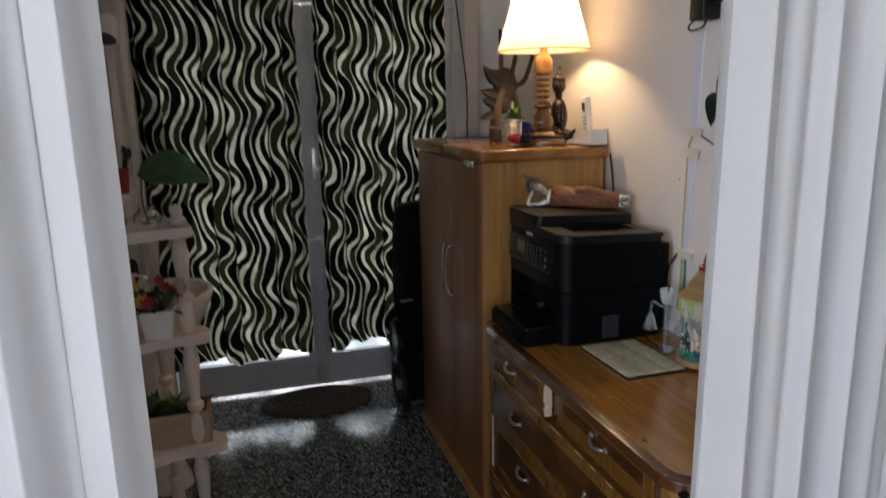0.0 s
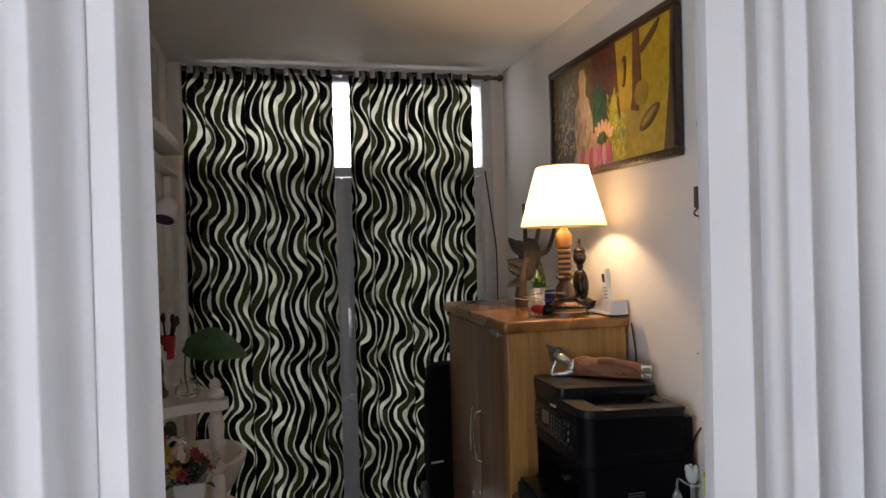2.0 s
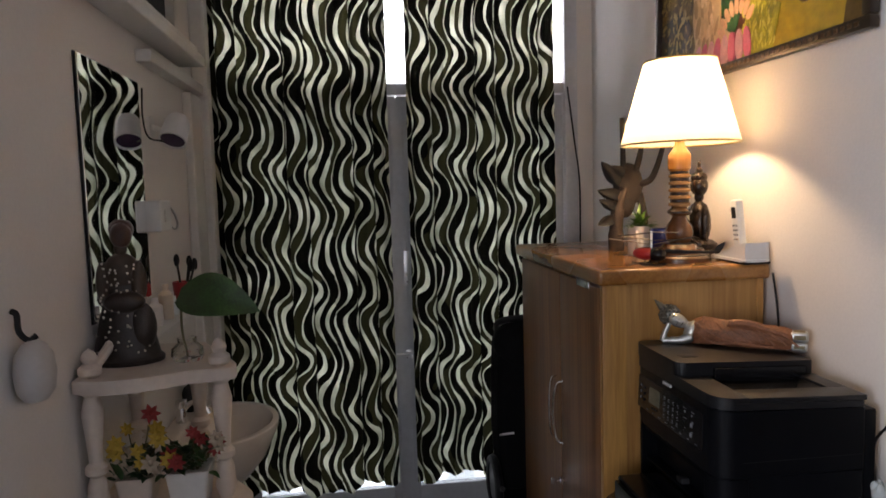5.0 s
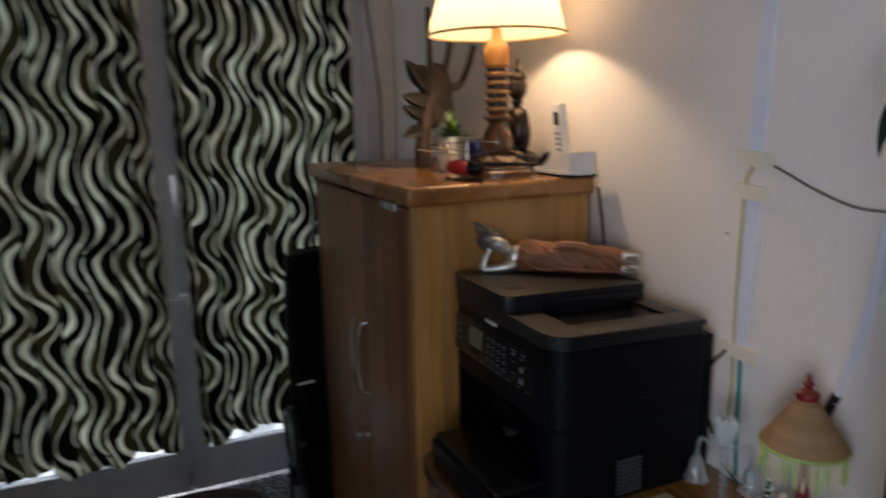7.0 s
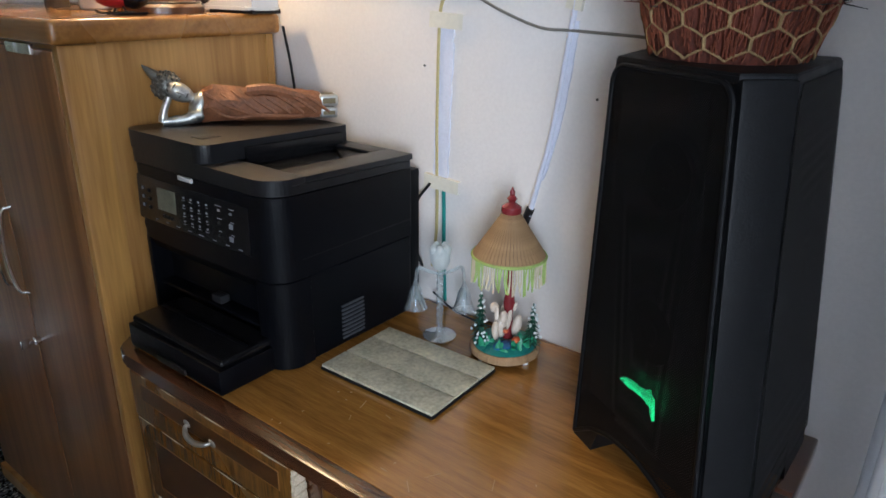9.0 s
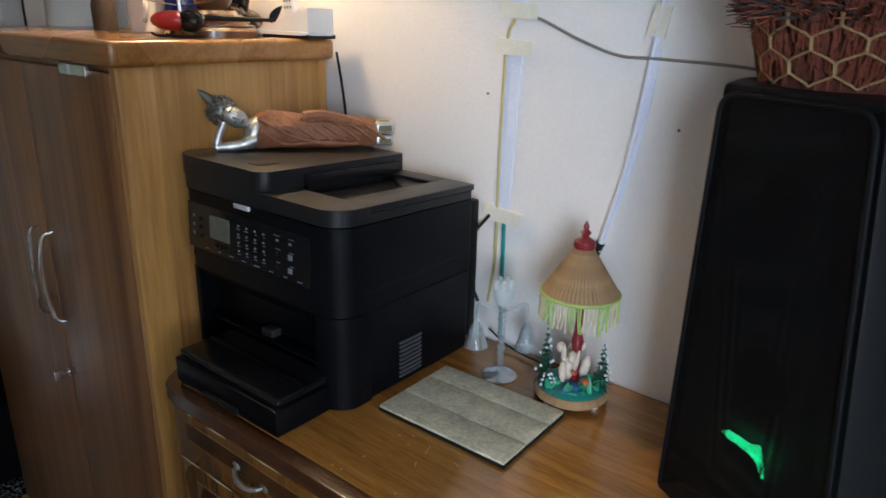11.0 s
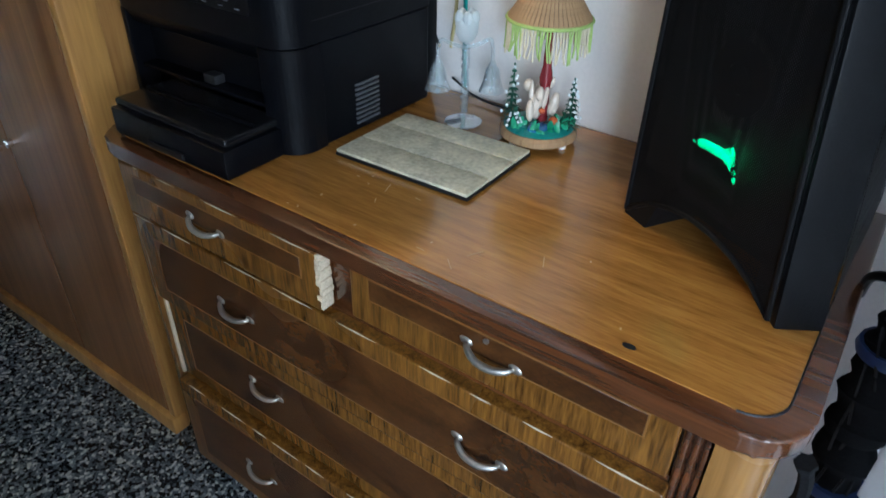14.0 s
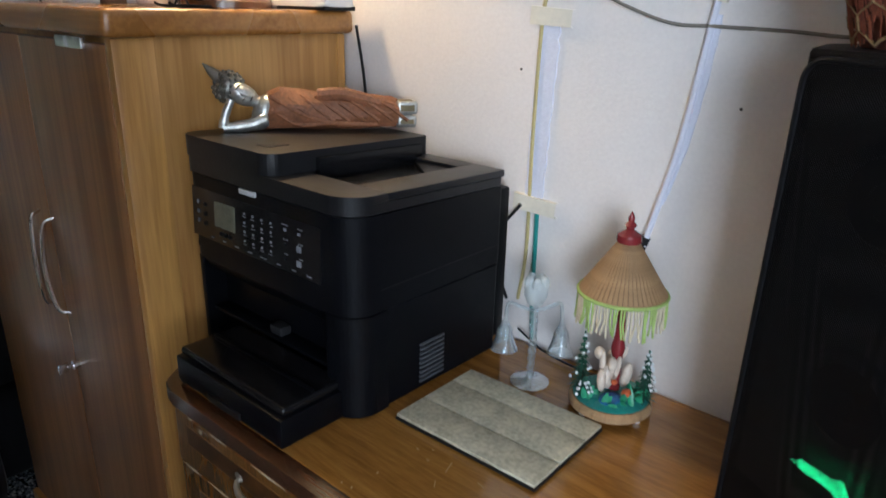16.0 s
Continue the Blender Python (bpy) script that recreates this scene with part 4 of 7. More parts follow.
        for k in range(2):
            big = k == 1 and r > 0
            key(Y1 - 0.268 - 0.032 * k, 0.010 - r * 0.022, 0.010 if big else 0.006, 0.009 if big else 0.004, M_KEY if big or r == 0 else M_PRN)
            bm = BM(); box(bm, -0.0096, Y1 - 0.275 - 0.034 * k, 0.017 - r * 0.022, -0.008, Y1 - 0.275 - 0.034 * k + rnd.uniform(0.008, 0.016), 0.0182 - r * 0.022, 0, 1, m); part("legend_bar", bm, M_KEY, pan)
    for k in range(8):
        y = Y0 + 0.075 + 0.036 * k
        bm = BM(); box(bm, -0.0096, y, -0.0475, -0.008, y + rnd.uniform(0.006, 0.016), -0.0462, 0, 1, m); part("legend_bar", bm, M_KEY, pan)
    bm = BM(); box(bm, X0 - 0.0005, Y0 + 0.205, 1.126, X0 + 0.004, Y0 + 0.245, 1.134, 0.0008); part("badge", bm, mat("badge_silver", (0.50, 0.51, 0.53), 0.35), p, "small pale badge")
    # front: handle cover, deep output slot, paper cassette
    bm = BM()
    prof = [(X0 + 0.006, 1.026), (X0 + 0.004, 1.012), (X0 + 0.010, 0.985), (X0 + 0.022, 0.962), (X0 + 0.040, 0.952), (X0 + 0.055, 0.952), (X0 + 0.055, 1.026)]
    va, vb = [bm.verts.new((x, Y0 + 0.062, z)) for x, z in prof], [bm.verts.new((x, Y1 - 0.017, z)) for x, z in prof]
    bm.faces.new(va); bm.faces.new(vb[::-1])
    for k in range(len(prof)):
        bm.faces.new((va[k], vb[k], vb[(k + 1) % len(prof)], va[(k + 1) % len(prof)]))
    bmesh.ops.recalc_face_normals(bm, faces=bm.faces)
    part("front_cover", bm, M_PRN, p)
    bm = BM(); box(bm, X0 + 0.009, Y0 + 0.215, 0.985, X0 + 0.016, Y0 + 0.262, 0.993, 0.002); part("grip", bm, M_PRN_GLOSS, p)
    bm = BM(); box(bm, X0 + 0.020, Y0 + 0.064, 0.884, X0 + 0.052, Y1 - 0.020, 0.890, 0.002); part("output_shelf", bm, M_PRN, p)
    bm = BM(); box(bm, X0 + 0.024, Y0 + 0.195, 0.890, X0 + 0.046, Y0 + 0.225, 0.906, 0.004); part("paper_guide", bm, mat("grey_plastic", (0.018, 0.018, 0.02), 0.45), p)
    bm = BM(); box(bm, 1.128, 2.118, Z0 + 0.003, X0 + 0.02, 2.392, 0.868, 0.004); tr = part("paper_tray", bm, M_PRN, p, "black paper cassette sticking out in front")
    bm = BM(); box(bm, 1.135, 2.122, 0.8685, X0 + 0.02, 2.388, 0.882, 0.006, 3); part("tray_cover", bm, M_PRN_GLOSS, tr)
    bm = BM(); box(bm, 1.190, 2.13, 0.8825, 1.196, 2.38, 0.886, 0.001); part("tray_rib", bm, M_PRN, tr)
    bm = BM(); box(bm, 1.124, 2.215, Z0 + 0.006, 1.13, 2.30, Z0 + 0.018, 0.002); part("tray_grip", bm, M_BLACK, tr)
    # vent slots
    for k in range(9):
        bm = BM(); box(bm, 1.372, Y0 - 0.0016, 0.836 + k * 0.0080, 1.428, Y0 + 0.002, 0.8392 + k * 0.0080, 0.0006); part("vent_slat", bm, mat("vent_grey", (0.07, 0.075, 0.085), 0.4) if k == 0 else bpy.data.materials["vent_grey"], p)
    bm = BM(); box(bm, X0 + 0.06, Y0 - 0.0012, 1.020, X1 - 0.04, Y0 + 0.001, 1.0215); part("seam", bm, M_BLACK, p)


printer()


# ---- loudspeaker ----
def speaker():
    """Tapered cabinet: the front leans back, a smooth pillar stands between two perforated faces."""
    z0, zt = CH_Z, 1.372
    lo = [Vector(p) for p in ((1.408, 1.630), (1.275, 1.407), (1.305, 1.361), (1.612, 1.352), (1.612, 1.610), (1.52, 1.648))]
    hi = [Vector(p) for p in ((1.409, 1.626), (1.324, 1.458), (1.368, 1.414), (1.598, 1.410), (1.598, 1.600), (1.52, 1.640))]

    def at(k, w, z, off=0.0):
        """A point on face k: w along it from 0 to 1, z in metres, off outwards."""
        t = (z - z0) / (zt - z0)
        a, b = lo[k].lerp(hi[k], t), lo[(k + 1) % 6].lerp(hi[(k + 1) % 6], t)
        d = (b - a).normalized()
        n = Vector((-d.y, d.x)) if Vector((-d.y, d.x)).dot(a - Vector((1.46, 1.50))) > 0 else Vector((d.y, -d.x))
        p = a.lerp(b, w) + n * off
        return Vector((p.x, p.y, z))

    def plate(outline, k, o0, o1, b=None):
        """A thin plate over face k; the outline in (w, z)."""
        b = b or BM()
        uvl = b.loops.layers.uv.verify()
        wid = (lo[k] - lo[(k + 1) % 6]).length
        A = [b.verts.new(at(k, w, z, o0)) for w, z in outline]
        B = [b.verts.new(at(k, w, z, o1)) for w, z in outline]
        n = len(A)
        fs = [b.faces.new(B), b.faces.new(A[::-1])] + [b.faces.new((A[i], A[(i + 1) % n], B[(i + 1) % n], B[i])) for i in range(n)]
        uv = {v: (w * wid, z) for vs in (A, B) for v, (w, z) in zip(vs, outline)}
        for f in fs:
            for lp in f.loops:
                lp[uvl].uv = uv[lp.vert]
        bmesh.ops.recalc_face_normals(b, faces=fs)
        return b

    s = thing("loudspeaker", (1.43, 1.49, CH_Z), "tall black party loudspeaker with a green lit grille", "loudspeaker")
    # cabinet, open behind the front grille
    bm = BM()
    zb = z0 + 0.060
    A = [bm.verts.new(at(k, 0, zb)) for k in range(6)]
    B = [bm.verts.new(at(k, 0, zt - 0.004)) for k in range(6)]
    bm.faces.new(A[::-1]); bm.faces.new(B)
    for k in range(1, 6):
        bm.faces.new((A[k], A[(k + 1) % 6], B[(k + 1) % 6], B[k]))
    bmesh.ops.recalc_face_normals(bm, faces=bm.faces)
    part("body", bm, M_SPK_SIDE, s)
    bm = BM()
    top = [at(k, 0, zt, 0.0) for k in range(6)]
    prism(bm, [(v.x, v.y) for v in top], zt - 0.012, zt, 0.005, 2); part("top_panel", bm, M_SPK_TRIM, s)
    # smooth pillar between the two grilles, standing on its own foot
    bm = plate([(0.02, z0), (0.98, z0), (1.0, zt - 0.006), (0.0, zt - 0.006)], 1, -0.06, 0.006)
    bmesh.ops.bevel(bm, geom=bm.edges[:], offset=0.004, segments=2, affect='EDGES', profile=0.6, clamp_overlap=True)
    part("corner_pillar", bm, M_SPK_TRIM, s, "smooth black corner pillar")
    for w0, w1 in ((0.0, 0.17),):
        part("foot", plate([(w0, z0), (w1, z0), (w1 + 0.10, zb + 0.01), (w0, zb + 0.01)], 0, -0.09, 0.003), M_SPK_TRIM, s)
    part("foot", plate([(0.62, z0), (0.97, z0), (0.97, zb), (0.62, zb)], 2, -0.08, 0.0), M_SPK_TRIM, s)
    part("foot", plate([(0.1, z0), (0.9, z0), (0.9, zb), (0.1, zb)], 4, -0.06, 0.0), M_SPK_TRIM, s)

    def face_outline(r, za, arch):
        pts = [(0.012, za)] + [(0.012 + 0.976 * q, za + arch * math.sin(math.pi * q) ** 0.7) for q in (0.15, 0.3, 0.45, 0.6, 0.75, 0.88)] + [(0.988, za)]
        pts += [(0.988 - r + r * math.cos(g * math.pi / 12), zt - 0.010 - 0.20 * r + 0.20 * r * math.sin(g * math.pi / 12)) for g in range(7)]
        pts += [(0.012 + r - r * math.sin(g * math.pi / 12), zt - 0.010 - 0.20 * r + 0.20 * r * math.cos(g * math.pi / 12)) for g in range(7)]
        return pts
    out = face_outline(0.11, z0 + 0.008, 0.048)
    part("grille", plate(out, 0, 0.0035, 0.0045), M_SPK, s, "black perforated front grille")
    part("side_grille", plate([(0.03, z0 + 0.03), (0.97, z0 + 0.03), (0.97, zt - 0.03), (0.93, zt - 0.012), (0.07, zt - 0.012), (0.03, zt - 0.03)], 2, 0.002, 0.003), M_SPK, s, "black perforated side grille")
    n = len(out)
    bm = BM(); tube(bm, [at(0, *out[i % n], 0.004) for i in range(n + 1)], 0.0035, 8); part("grille_rim", bm, M_SPK_TRIM, s, "rounded black rim")
    # driver and light bar behind the front grille
    ax = (at(0, 1, 1.0) - at(0, 0, 1.0)).normalized()
    up = (at(0, 0.5, 1.1) - at(0, 0.5, 1.0)).normalized()
    out_n = ax.cross(up).normalized()
    if out_n.x > 0:
        out_n = -out_n

    def disc(c, prof):
        b = BM(); m = Matrix((( ax.x, up.x, out_n.x, c.x), (ax.y, up.y, out_n.y, c.y), (ax.z, up.z, out_n.z, c.z), (0, 0, 0, 1)))
        lathe(b, prof, (0, 0, 0), 36, m=m)
        return b
    part("baffle", plate([(0.0, z0 + 0.055), (1.0, z0 + 0.055), (1.0, zt - 0.006), (0.0, zt - 0.006)], 0, -0.022, -0.016), M_SPK_IN, s)
    for zc, R in ((1.046, 0.052), (1.245, 0.052)):
        c = at(0, 0.50, zc, -0.015)
        part("driver_ring", disc(c, [(R - 0.012, 0.0), (R - 0.010, 0.007), (R, 0.008), (R + 0.004, 0.0)]), M_SPK_IN, s, "grey driver ring behind the grille")
        part("driver_cone", disc(c, [(0.0, 0.001), (0.016, 0.006), (0.020, 0.001), (R - 0.012, 0.004)]), M_SPK_TRIM, s)
    lit = glow("flash_glow", (0.04, 0.80, 0.26), 4.0)
    shape = [(0.335, 0.961), (0.385, 0.968), (0.450, 0.969), (0.520, 0.969), (0.575, 0.976), (0.605, 0.965), (0.622, 0.940), (0.580, 0.955), (0.540, 0.959), (0.470, 0.960), (0.400, 0.958)]
    part("light_flash", plate(shape, 0, -0.007, -0.003), lit, s, "bright green light bar behind the grille")


speaker()


# ---- table lamp ----
def table_lamp():
    x, y, z = 1.424, 2.64, 1.387
    pale = mat("lamp_pale_ring", (0.42, 0.24, 0.10), 0.25, vary=0.2)
    amber = wood("lamp_amber_neck", (0.34, 0.13, 0.02), (0.55, 0.25, 0.05), 0.2, 'z', coat=0.5)
    l = thing("table_lamp", (x, y, z), "lit table lamp with turned wooden base and cream shade", "table lamp")
    bm = BM(); lathe(bm, [(0.085, 0), (0.085, 0.012), (0.078, 0.020), (0.070, 0.024), (0.066, 0.036), (0.050, 0.044), (0.045, 0.050)], (x, y, z), 32); part("foot", bm, M_LAMP_WOOD, l)
    bm = BM(); lathe(bm, [(0.028, 0.050), (0.036, 0.062), (0.040, 0.080), (0.036, 0.100), (0.024, 0.118), (0.020, 0.128), (0.032, 0.136), (0.034, 0.142), (0.024, 0.150), (0.022, 0.155)], (x, y, z), 28); part("vase_turning", bm, M_LAMP_WOOD, l)
    dark = mat("lamp_dark_ring", (0.03, 0.012, 0.006), 0.3)
    for r, h in ((0.0795, 0.019), (0.0675, 0.030), (0.0300, 0.052), (0.0345, 0.139)):
        bm = BM(); lathe(bm, [(r - 0.003, h - 0.003), (r, h - 0.001), (r, h + 0.002), (r - 0.003, h + 0.004)], (x, y, z), 28); part("dark_ring", bm, dark, l)
    for k in range(5):
        bm = BM(); lathe(bm, [(0.022, 0.155 + k * 0.020), (0.030, 0.158 + k * 0.020), (0.031, 0.164 + k * 0.020), (0.024, 0.168 + k * 0.020)], (x, y, z), 24); part("ring", bm, pale, l, "pale turned ring")
        bm = BM(); lathe(bm, [(0.0245, 0.1665 + k * 0.020), (0.0265, 0.169 + k * 0.020), (0.0265, 0.174 + k * 0.020), (0.0245, 0.1765 + k * 0.020)], (x, y, z), 24); part("dark_ring", bm, dark, l)
    bm = BM(); lathe(bm, [(0.026, 0.255), (0.032, 0.262), (0.032, 0.300), (0.024, 0.312), (0.016, 0.322), (0.012, 0.345)], (x, y, z), 24); part("neck", bm, amber, l, "amber varnished neck")
    bm = BM(); lathe(bm, [(0.008, 0.345), (0.010, 0.36), (0.014, 0.375), (0.014, 0.395)], (x, y, z), 16); part("socket", bm, M_BRASS, l)
    shade = cloth("lamp_shade_paper", (0.82, 0.74, 0.60), 0.55)
    n = 48
    bm = BM()
    rings = []
    for k in range(7):
        t = k / 6
        r = 0.163 + (0.098 - 0.163) * t
        rings.append([bm.verts.new((x + r * math.cos(2 * math.pi * i / n), y + r * math.sin(2 * math.pi * i / n), z + 0.332 + 0.228 * t)) for i in range(n)])
    for a, b in zip(rings, rings[1:]):
        for i in range(n):
            bm.faces.new((a[i], a[(i + 1) % n], b[(i + 1) % n], b[i]))
    sh = part("shade", bm, shade, l, "cream paper shade, glowing")
    for r, zz in ((0.163, 0.332), (0.098, 0.560)):
        bm = BM(); tube(bm, [(x + r * math.cos(2 * math.pi * i / n), y + r * math.sin(2 * math.pi * i / n), z + zz) for i in range(n + 1)], 0.0028, 6); part("trim", bm, M_BRASS, sh, "thin gold trim")
    bm = BM(); lathe(bm, [(0.012, 0.395), (0.016, 0.41), (0.028, 0.44), (0.030, 0.46), (0.022, 0.485), (0.006, 0.497)], (x, y, z), 16)
    bl = part("bulb", bm, glow("bulb_glow", (1.0, 0.78, 0.45), 14.0), l, "lit warm bulb")
    bl.visible_shadow = False
    bm = BM()
    for i in range(3):
        a = 2 * math.pi * i / 3
        tube(bm, [(x, y, z + 0.545), (x + 0.098 * math.cos(a), y + 0.098 * math.sin(a), z + 0.557)], 0.0015, 6)
    part("spider", bm, M_BRASS, l)


table_lamp()


# ---- painting ----
def painting():
    w, h = 1.035, 0.44
    p = thing("picture", (1.627, 2.675, 1.965), "framed painting in yellow, red and green hanging high on the wall", "picture")
    # local plane: a to the south along the wall, b up
    tilt = radians(0.2)
    c0 = Vector((1.627, 2.663, 2.180))
    A = Vector((0, -math.cos(tilt), -math.sin(tilt)))
    Bv = Vector((0, -math.sin(tilt), math.cos(tilt)))
    Bv = Bv * 1.148
    O = Vector((-1, 0, 0))
    m = Matrix(((A.x, Bv.x, O.x, c0.x), (A.y, Bv.y, O.y, c0.y), (A.z, Bv.z, O.z, c0.z), (0, 0, 0, 1)))
    f = 0.026
    for x0, x1, y0, y1 in ((-w / 2, w / 2, -h / 2, -h / 2 + f), (-w / 2, w / 2, h / 2 - f, h / 2), (-w / 2, -w / 2 + f, -h / 2 + f, h / 2 - f), (w / 2 - f, w / 2, -h / 2 + f, h / 2 - f)):
        bm = BM(); box(bm, x0, y0, 0.0, x1, y1, 0.026, 0.006, 2, m); part("frame_rail", bm, M_FRAME, p)
    bm = BM()
    for k in range(46):
        x = -w / 2 + f + (w - 2 * f) * (k + 0.5) / 46
        box(bm, x - 0.007, -h / 2 + 0.008, 0.026, x + 0.007, -h / 2 + 0.018, 0.029, 0.001, 1, m)
    part("frame_beading", bm, mat("frame_bronze", (0.10, 0.06, 0.03), 0.35, 0.5), p)

    def flat(name, pts, colour, lift, vary=0.35, scale=14):
        bm = BM()
        vs = [bm.verts.new((x, y, 0.010 + lift)) for x, y in pts]
        vb = [bm.verts.new((x, y, 0.006)) for x, y in pts]
        bm.faces.new(vs)
        for k in range(len(vs)):
            bm.faces.new((vs[k], vb[k], vb[(k + 1) % len(vs)], vs[(k + 1) % len(vs)]))
        bmesh.ops.transform(bm, matrix=m, verts=bm.verts)
        part(name, bm, mat("paint_" + name, colour, 0.4, vary=vary, scale=scale, bump=0.1), p, smooth=False)

    def oval(cx, cy, rx, ry, n=20, a0=0, a1=360, rot=0):
        out = []
        for k in range(n):
            g = radians(a0 + (a1 - a0) * k / (n if a1 - a0 == 360 else n - 1))
            X, Y = rx * math.cos(g), ry * math.sin(g)
            c, s = math.cos(radians(rot)), math.sin(radians(rot))
            out.append((cx + X * c - Y * s, cy + X * s + Y * c))
        return out

    W2, H2 = w / 2 - f, h / 2 - f
    flat("canvas_ochre", [(-W2, -H2), (-0.10, -H2), (-0.10, H2), (-W2, H2)], (0.17, 0.11, 0.022), 0.0, 0.75, 22)
    flat("canvas_maroon", [(-0.10, -H2), (0.16, -H2), (0.16, H2), (-0.10, H2)], (0.12, 0.032, 0.014), 0.0, 0.6, 16)
    flat("canvas_gold", [(0.16, -H2), (W2, -H2), (W2, H2), (0.10, H2), (0.12, 0.02)], (0.44, 0.29, 0.010), 0.001, 0.3, 7)
    flat("ground_dark", [(-W2, -H2), (-0.30, -H2), (-0.28, -0.06), (-0.33, 0.0), (-W2, -0.02)], (0.035, 0.028, 0.010), 0.0015, 0.8, 30)
    flat("green_leaf", oval(-0.045, -0.02, 0.055, 0.11, 14), (0.022, 0.075, 0.016), 0.002, 0.7, 40)
    flat("lime_leaf", [(0.0, -H2), (0.16, -H2), (0.19, -0.10), (0.12, -0.06), (0.09, 0.05), (0.05, -0.02), (0.03, -0.11)], (0.34, 0.30, 0.02), 0.003, 0.5, 40)
    flat("pale_shape", [(-0.29, -0.175), (-0.06, -0.175), (-0.03, -0.13), (-0.10, -0.09), (-0.10, -0.02), (-0.13, 0.05), (-0.165, 0.07), (-0.155, 0.13), (-0.175, 0.165), (-0.205, 0.165), (-0.22, 0.13), (-0.21, 0.075), (-0.255, 0.04), (-0.265, -0.05), (-0.25, -0.12)], (0.60, 0.40, 0.20), 0.004, 0.25, 9)
    for k in range(8):
        flat("petal", oval(-0.235 + k * 0.040, -H2 + 0.034, 0.040, 0.019, 12, rot=62 + 5 * k), (0.62, 0.13, 0.20) if k % 2 else (0.72, 0.36, 0.36), 0.005 + 0.0003 * k, 0.25, 30)
    rnd = random.Random(31)

    def flecks(name, n, x0, x1, y0, y1, size, colours, lift, rot=(0, 180)):
        for c, colour in enumerate(colours):
            bm = BM()
            for _ in range(n // len(colours)):
                r = size * rnd.uniform(0.5, 1.3)
                pts = oval(rnd.uniform(x0, x1), rnd.uniform(y0, y1), r, r * rnd.uniform(0.25, 0.5), 7, rot=rnd.uniform(*rot))
                zz = 0.010 + lift + rnd.uniform(0, 0.0006)
                bm.faces.new([bm.verts.new((X, Y, zz)) for X, Y in pts])
            bmesh.ops.transform(bm, matrix=m, verts=bm.verts)
            tagged(part(name, bm, mat("paint_%s_%d" % (name, c), colour, 0.4, vary=0.3, scale=30), p, smooth=False), kind="stuff")

    flecks("ochre_fleck", 150, -W2 + 0.01, -0.27, -0.13, 0.13, 0.014, ((0.32, 0.21, 0.05), (0.09, 0.055, 0.015), (0.44, 0.31, 0.10)), 0.002)
    flecks("brown_foliage", 120, -0.14, 0.10, 0.0, H2 - 0.02, 0.013, ((0.05, 0.045, 0.012), (0.20, 0.065, 0.022), (0.11, 0.08, 0.02)), 0.002)
    flecks("green_foliage", 60, -0.085, 0.005, -0.10, 0.07, 0.016, ((0.03, 0.12, 0.03), (0.012, 0.04, 0.012)), 0.003, (50, 130))
    flecks("lime_foliage", 110, 0.02, 0.175, -H2 + 0.012, -0.05, 0.013, ((0.50, 0.44, 0.04), (0.26, 0.25, 0.02), (0.60, 0.52, 0.10)), 0.004, (40, 130))
    flecks("lime_foliage", 40, 0.035, 0.12, -0.05, 0.035, 0.012, ((0.48, 0.42, 0.04), (0.24, 0.23, 0.02)), 0.004, (40, 130))
    for k in range(9):
        g = 90 + 14 * (k - 4)
        flat("peach_petal", oval(-0.01 + 0.085 * math.cos(radians(180 - 18 * k)), -0.135 + 0.075 * math.sin(radians(180 - 18 * k)), 0.022, 0.011, 10, rot=180 - 18 * k), (0.66, 0.36, 0.20), 0.0045 + 0.0002 * k, 0.25, 30)
    flecks("pale_fold", 26, -0.25, -0.12, -0.15, 0.03, 0.026, ((0.70, 0.50, 0.28), (0.42, 0.26, 0.12)), 0.0045, (60, 110))
    flat("dark_stripe", [(0.235, H2), (0.275, H2), (0.285, 0.03), (0.26, -0.055), (0.21, -0.045), (0.225, 0.0)], (0.13, 0.045, 0.012), 0.004, 0.3, 20)
    flat("gold_arc", oval(0.285, -0.005, 0.045, 0.038, 16), (0.36, 0.24, 0.012), 0.005)
    flat("dark_bow", oval(0.33, 0.155, 0.085, 0.024, 18, 180, 360, 25), (0.09, 0.045, 0.008), 0.005)
    flat("dark_bow", oval(0.335, -0.085, 0.070, 0.022, 18, 0, 360, 25), (0.13, 0.07, 0.008), 0.005)
    flat("gold_bow", oval(0.335, -0.083, 0.052, 0.009, 18, 0, 360, 25), (0.42, 0.29, 0.016), 0.006)
    flat("dark_bow", oval(0.165, 0.085, 0.016, 0.05, 18, 0, 360, -8), (0.10, 0.045, 0.01), 0.005)
    flat("gold_bow", oval(0.160, 0.080, 0.010, 0.036, 18, 0, 360, -8), (0.34, 0.25, 0.02), 0.006)
    flat("brown_edge", [(W2 - 0.07, -H2), (W2, -H2), (W2, H2), (W2 - 0.02, H2), (W2 - 0.03, 0)], (0.11, 0.06, 0.008), 0.003, 0.4, 9)


painting()

# ---- oval doormat ----
bm = BM()
for k in range(7):
    q = 1 - k / 7.5
    pts = [(0.662 + 0.285 * q * math.cos(2 * math.pi * i / 48), 3.765 + 0.165 * q * math.sin(2 * math.pi * i / 48), 0.008) for i in range(49)]
    tube(bm, pts, 0.013, 6)
lathe(bm, [(0.28, 0.001), (0.28, 0.006), (0.0, 0.006)], (0.662, 3.765, 0), 40, sy=0.58)
solo("doormat", bm, M_MAT, (0.662, 3.765, 0), "dark brown oval braided doormat on the floor", "doormat")


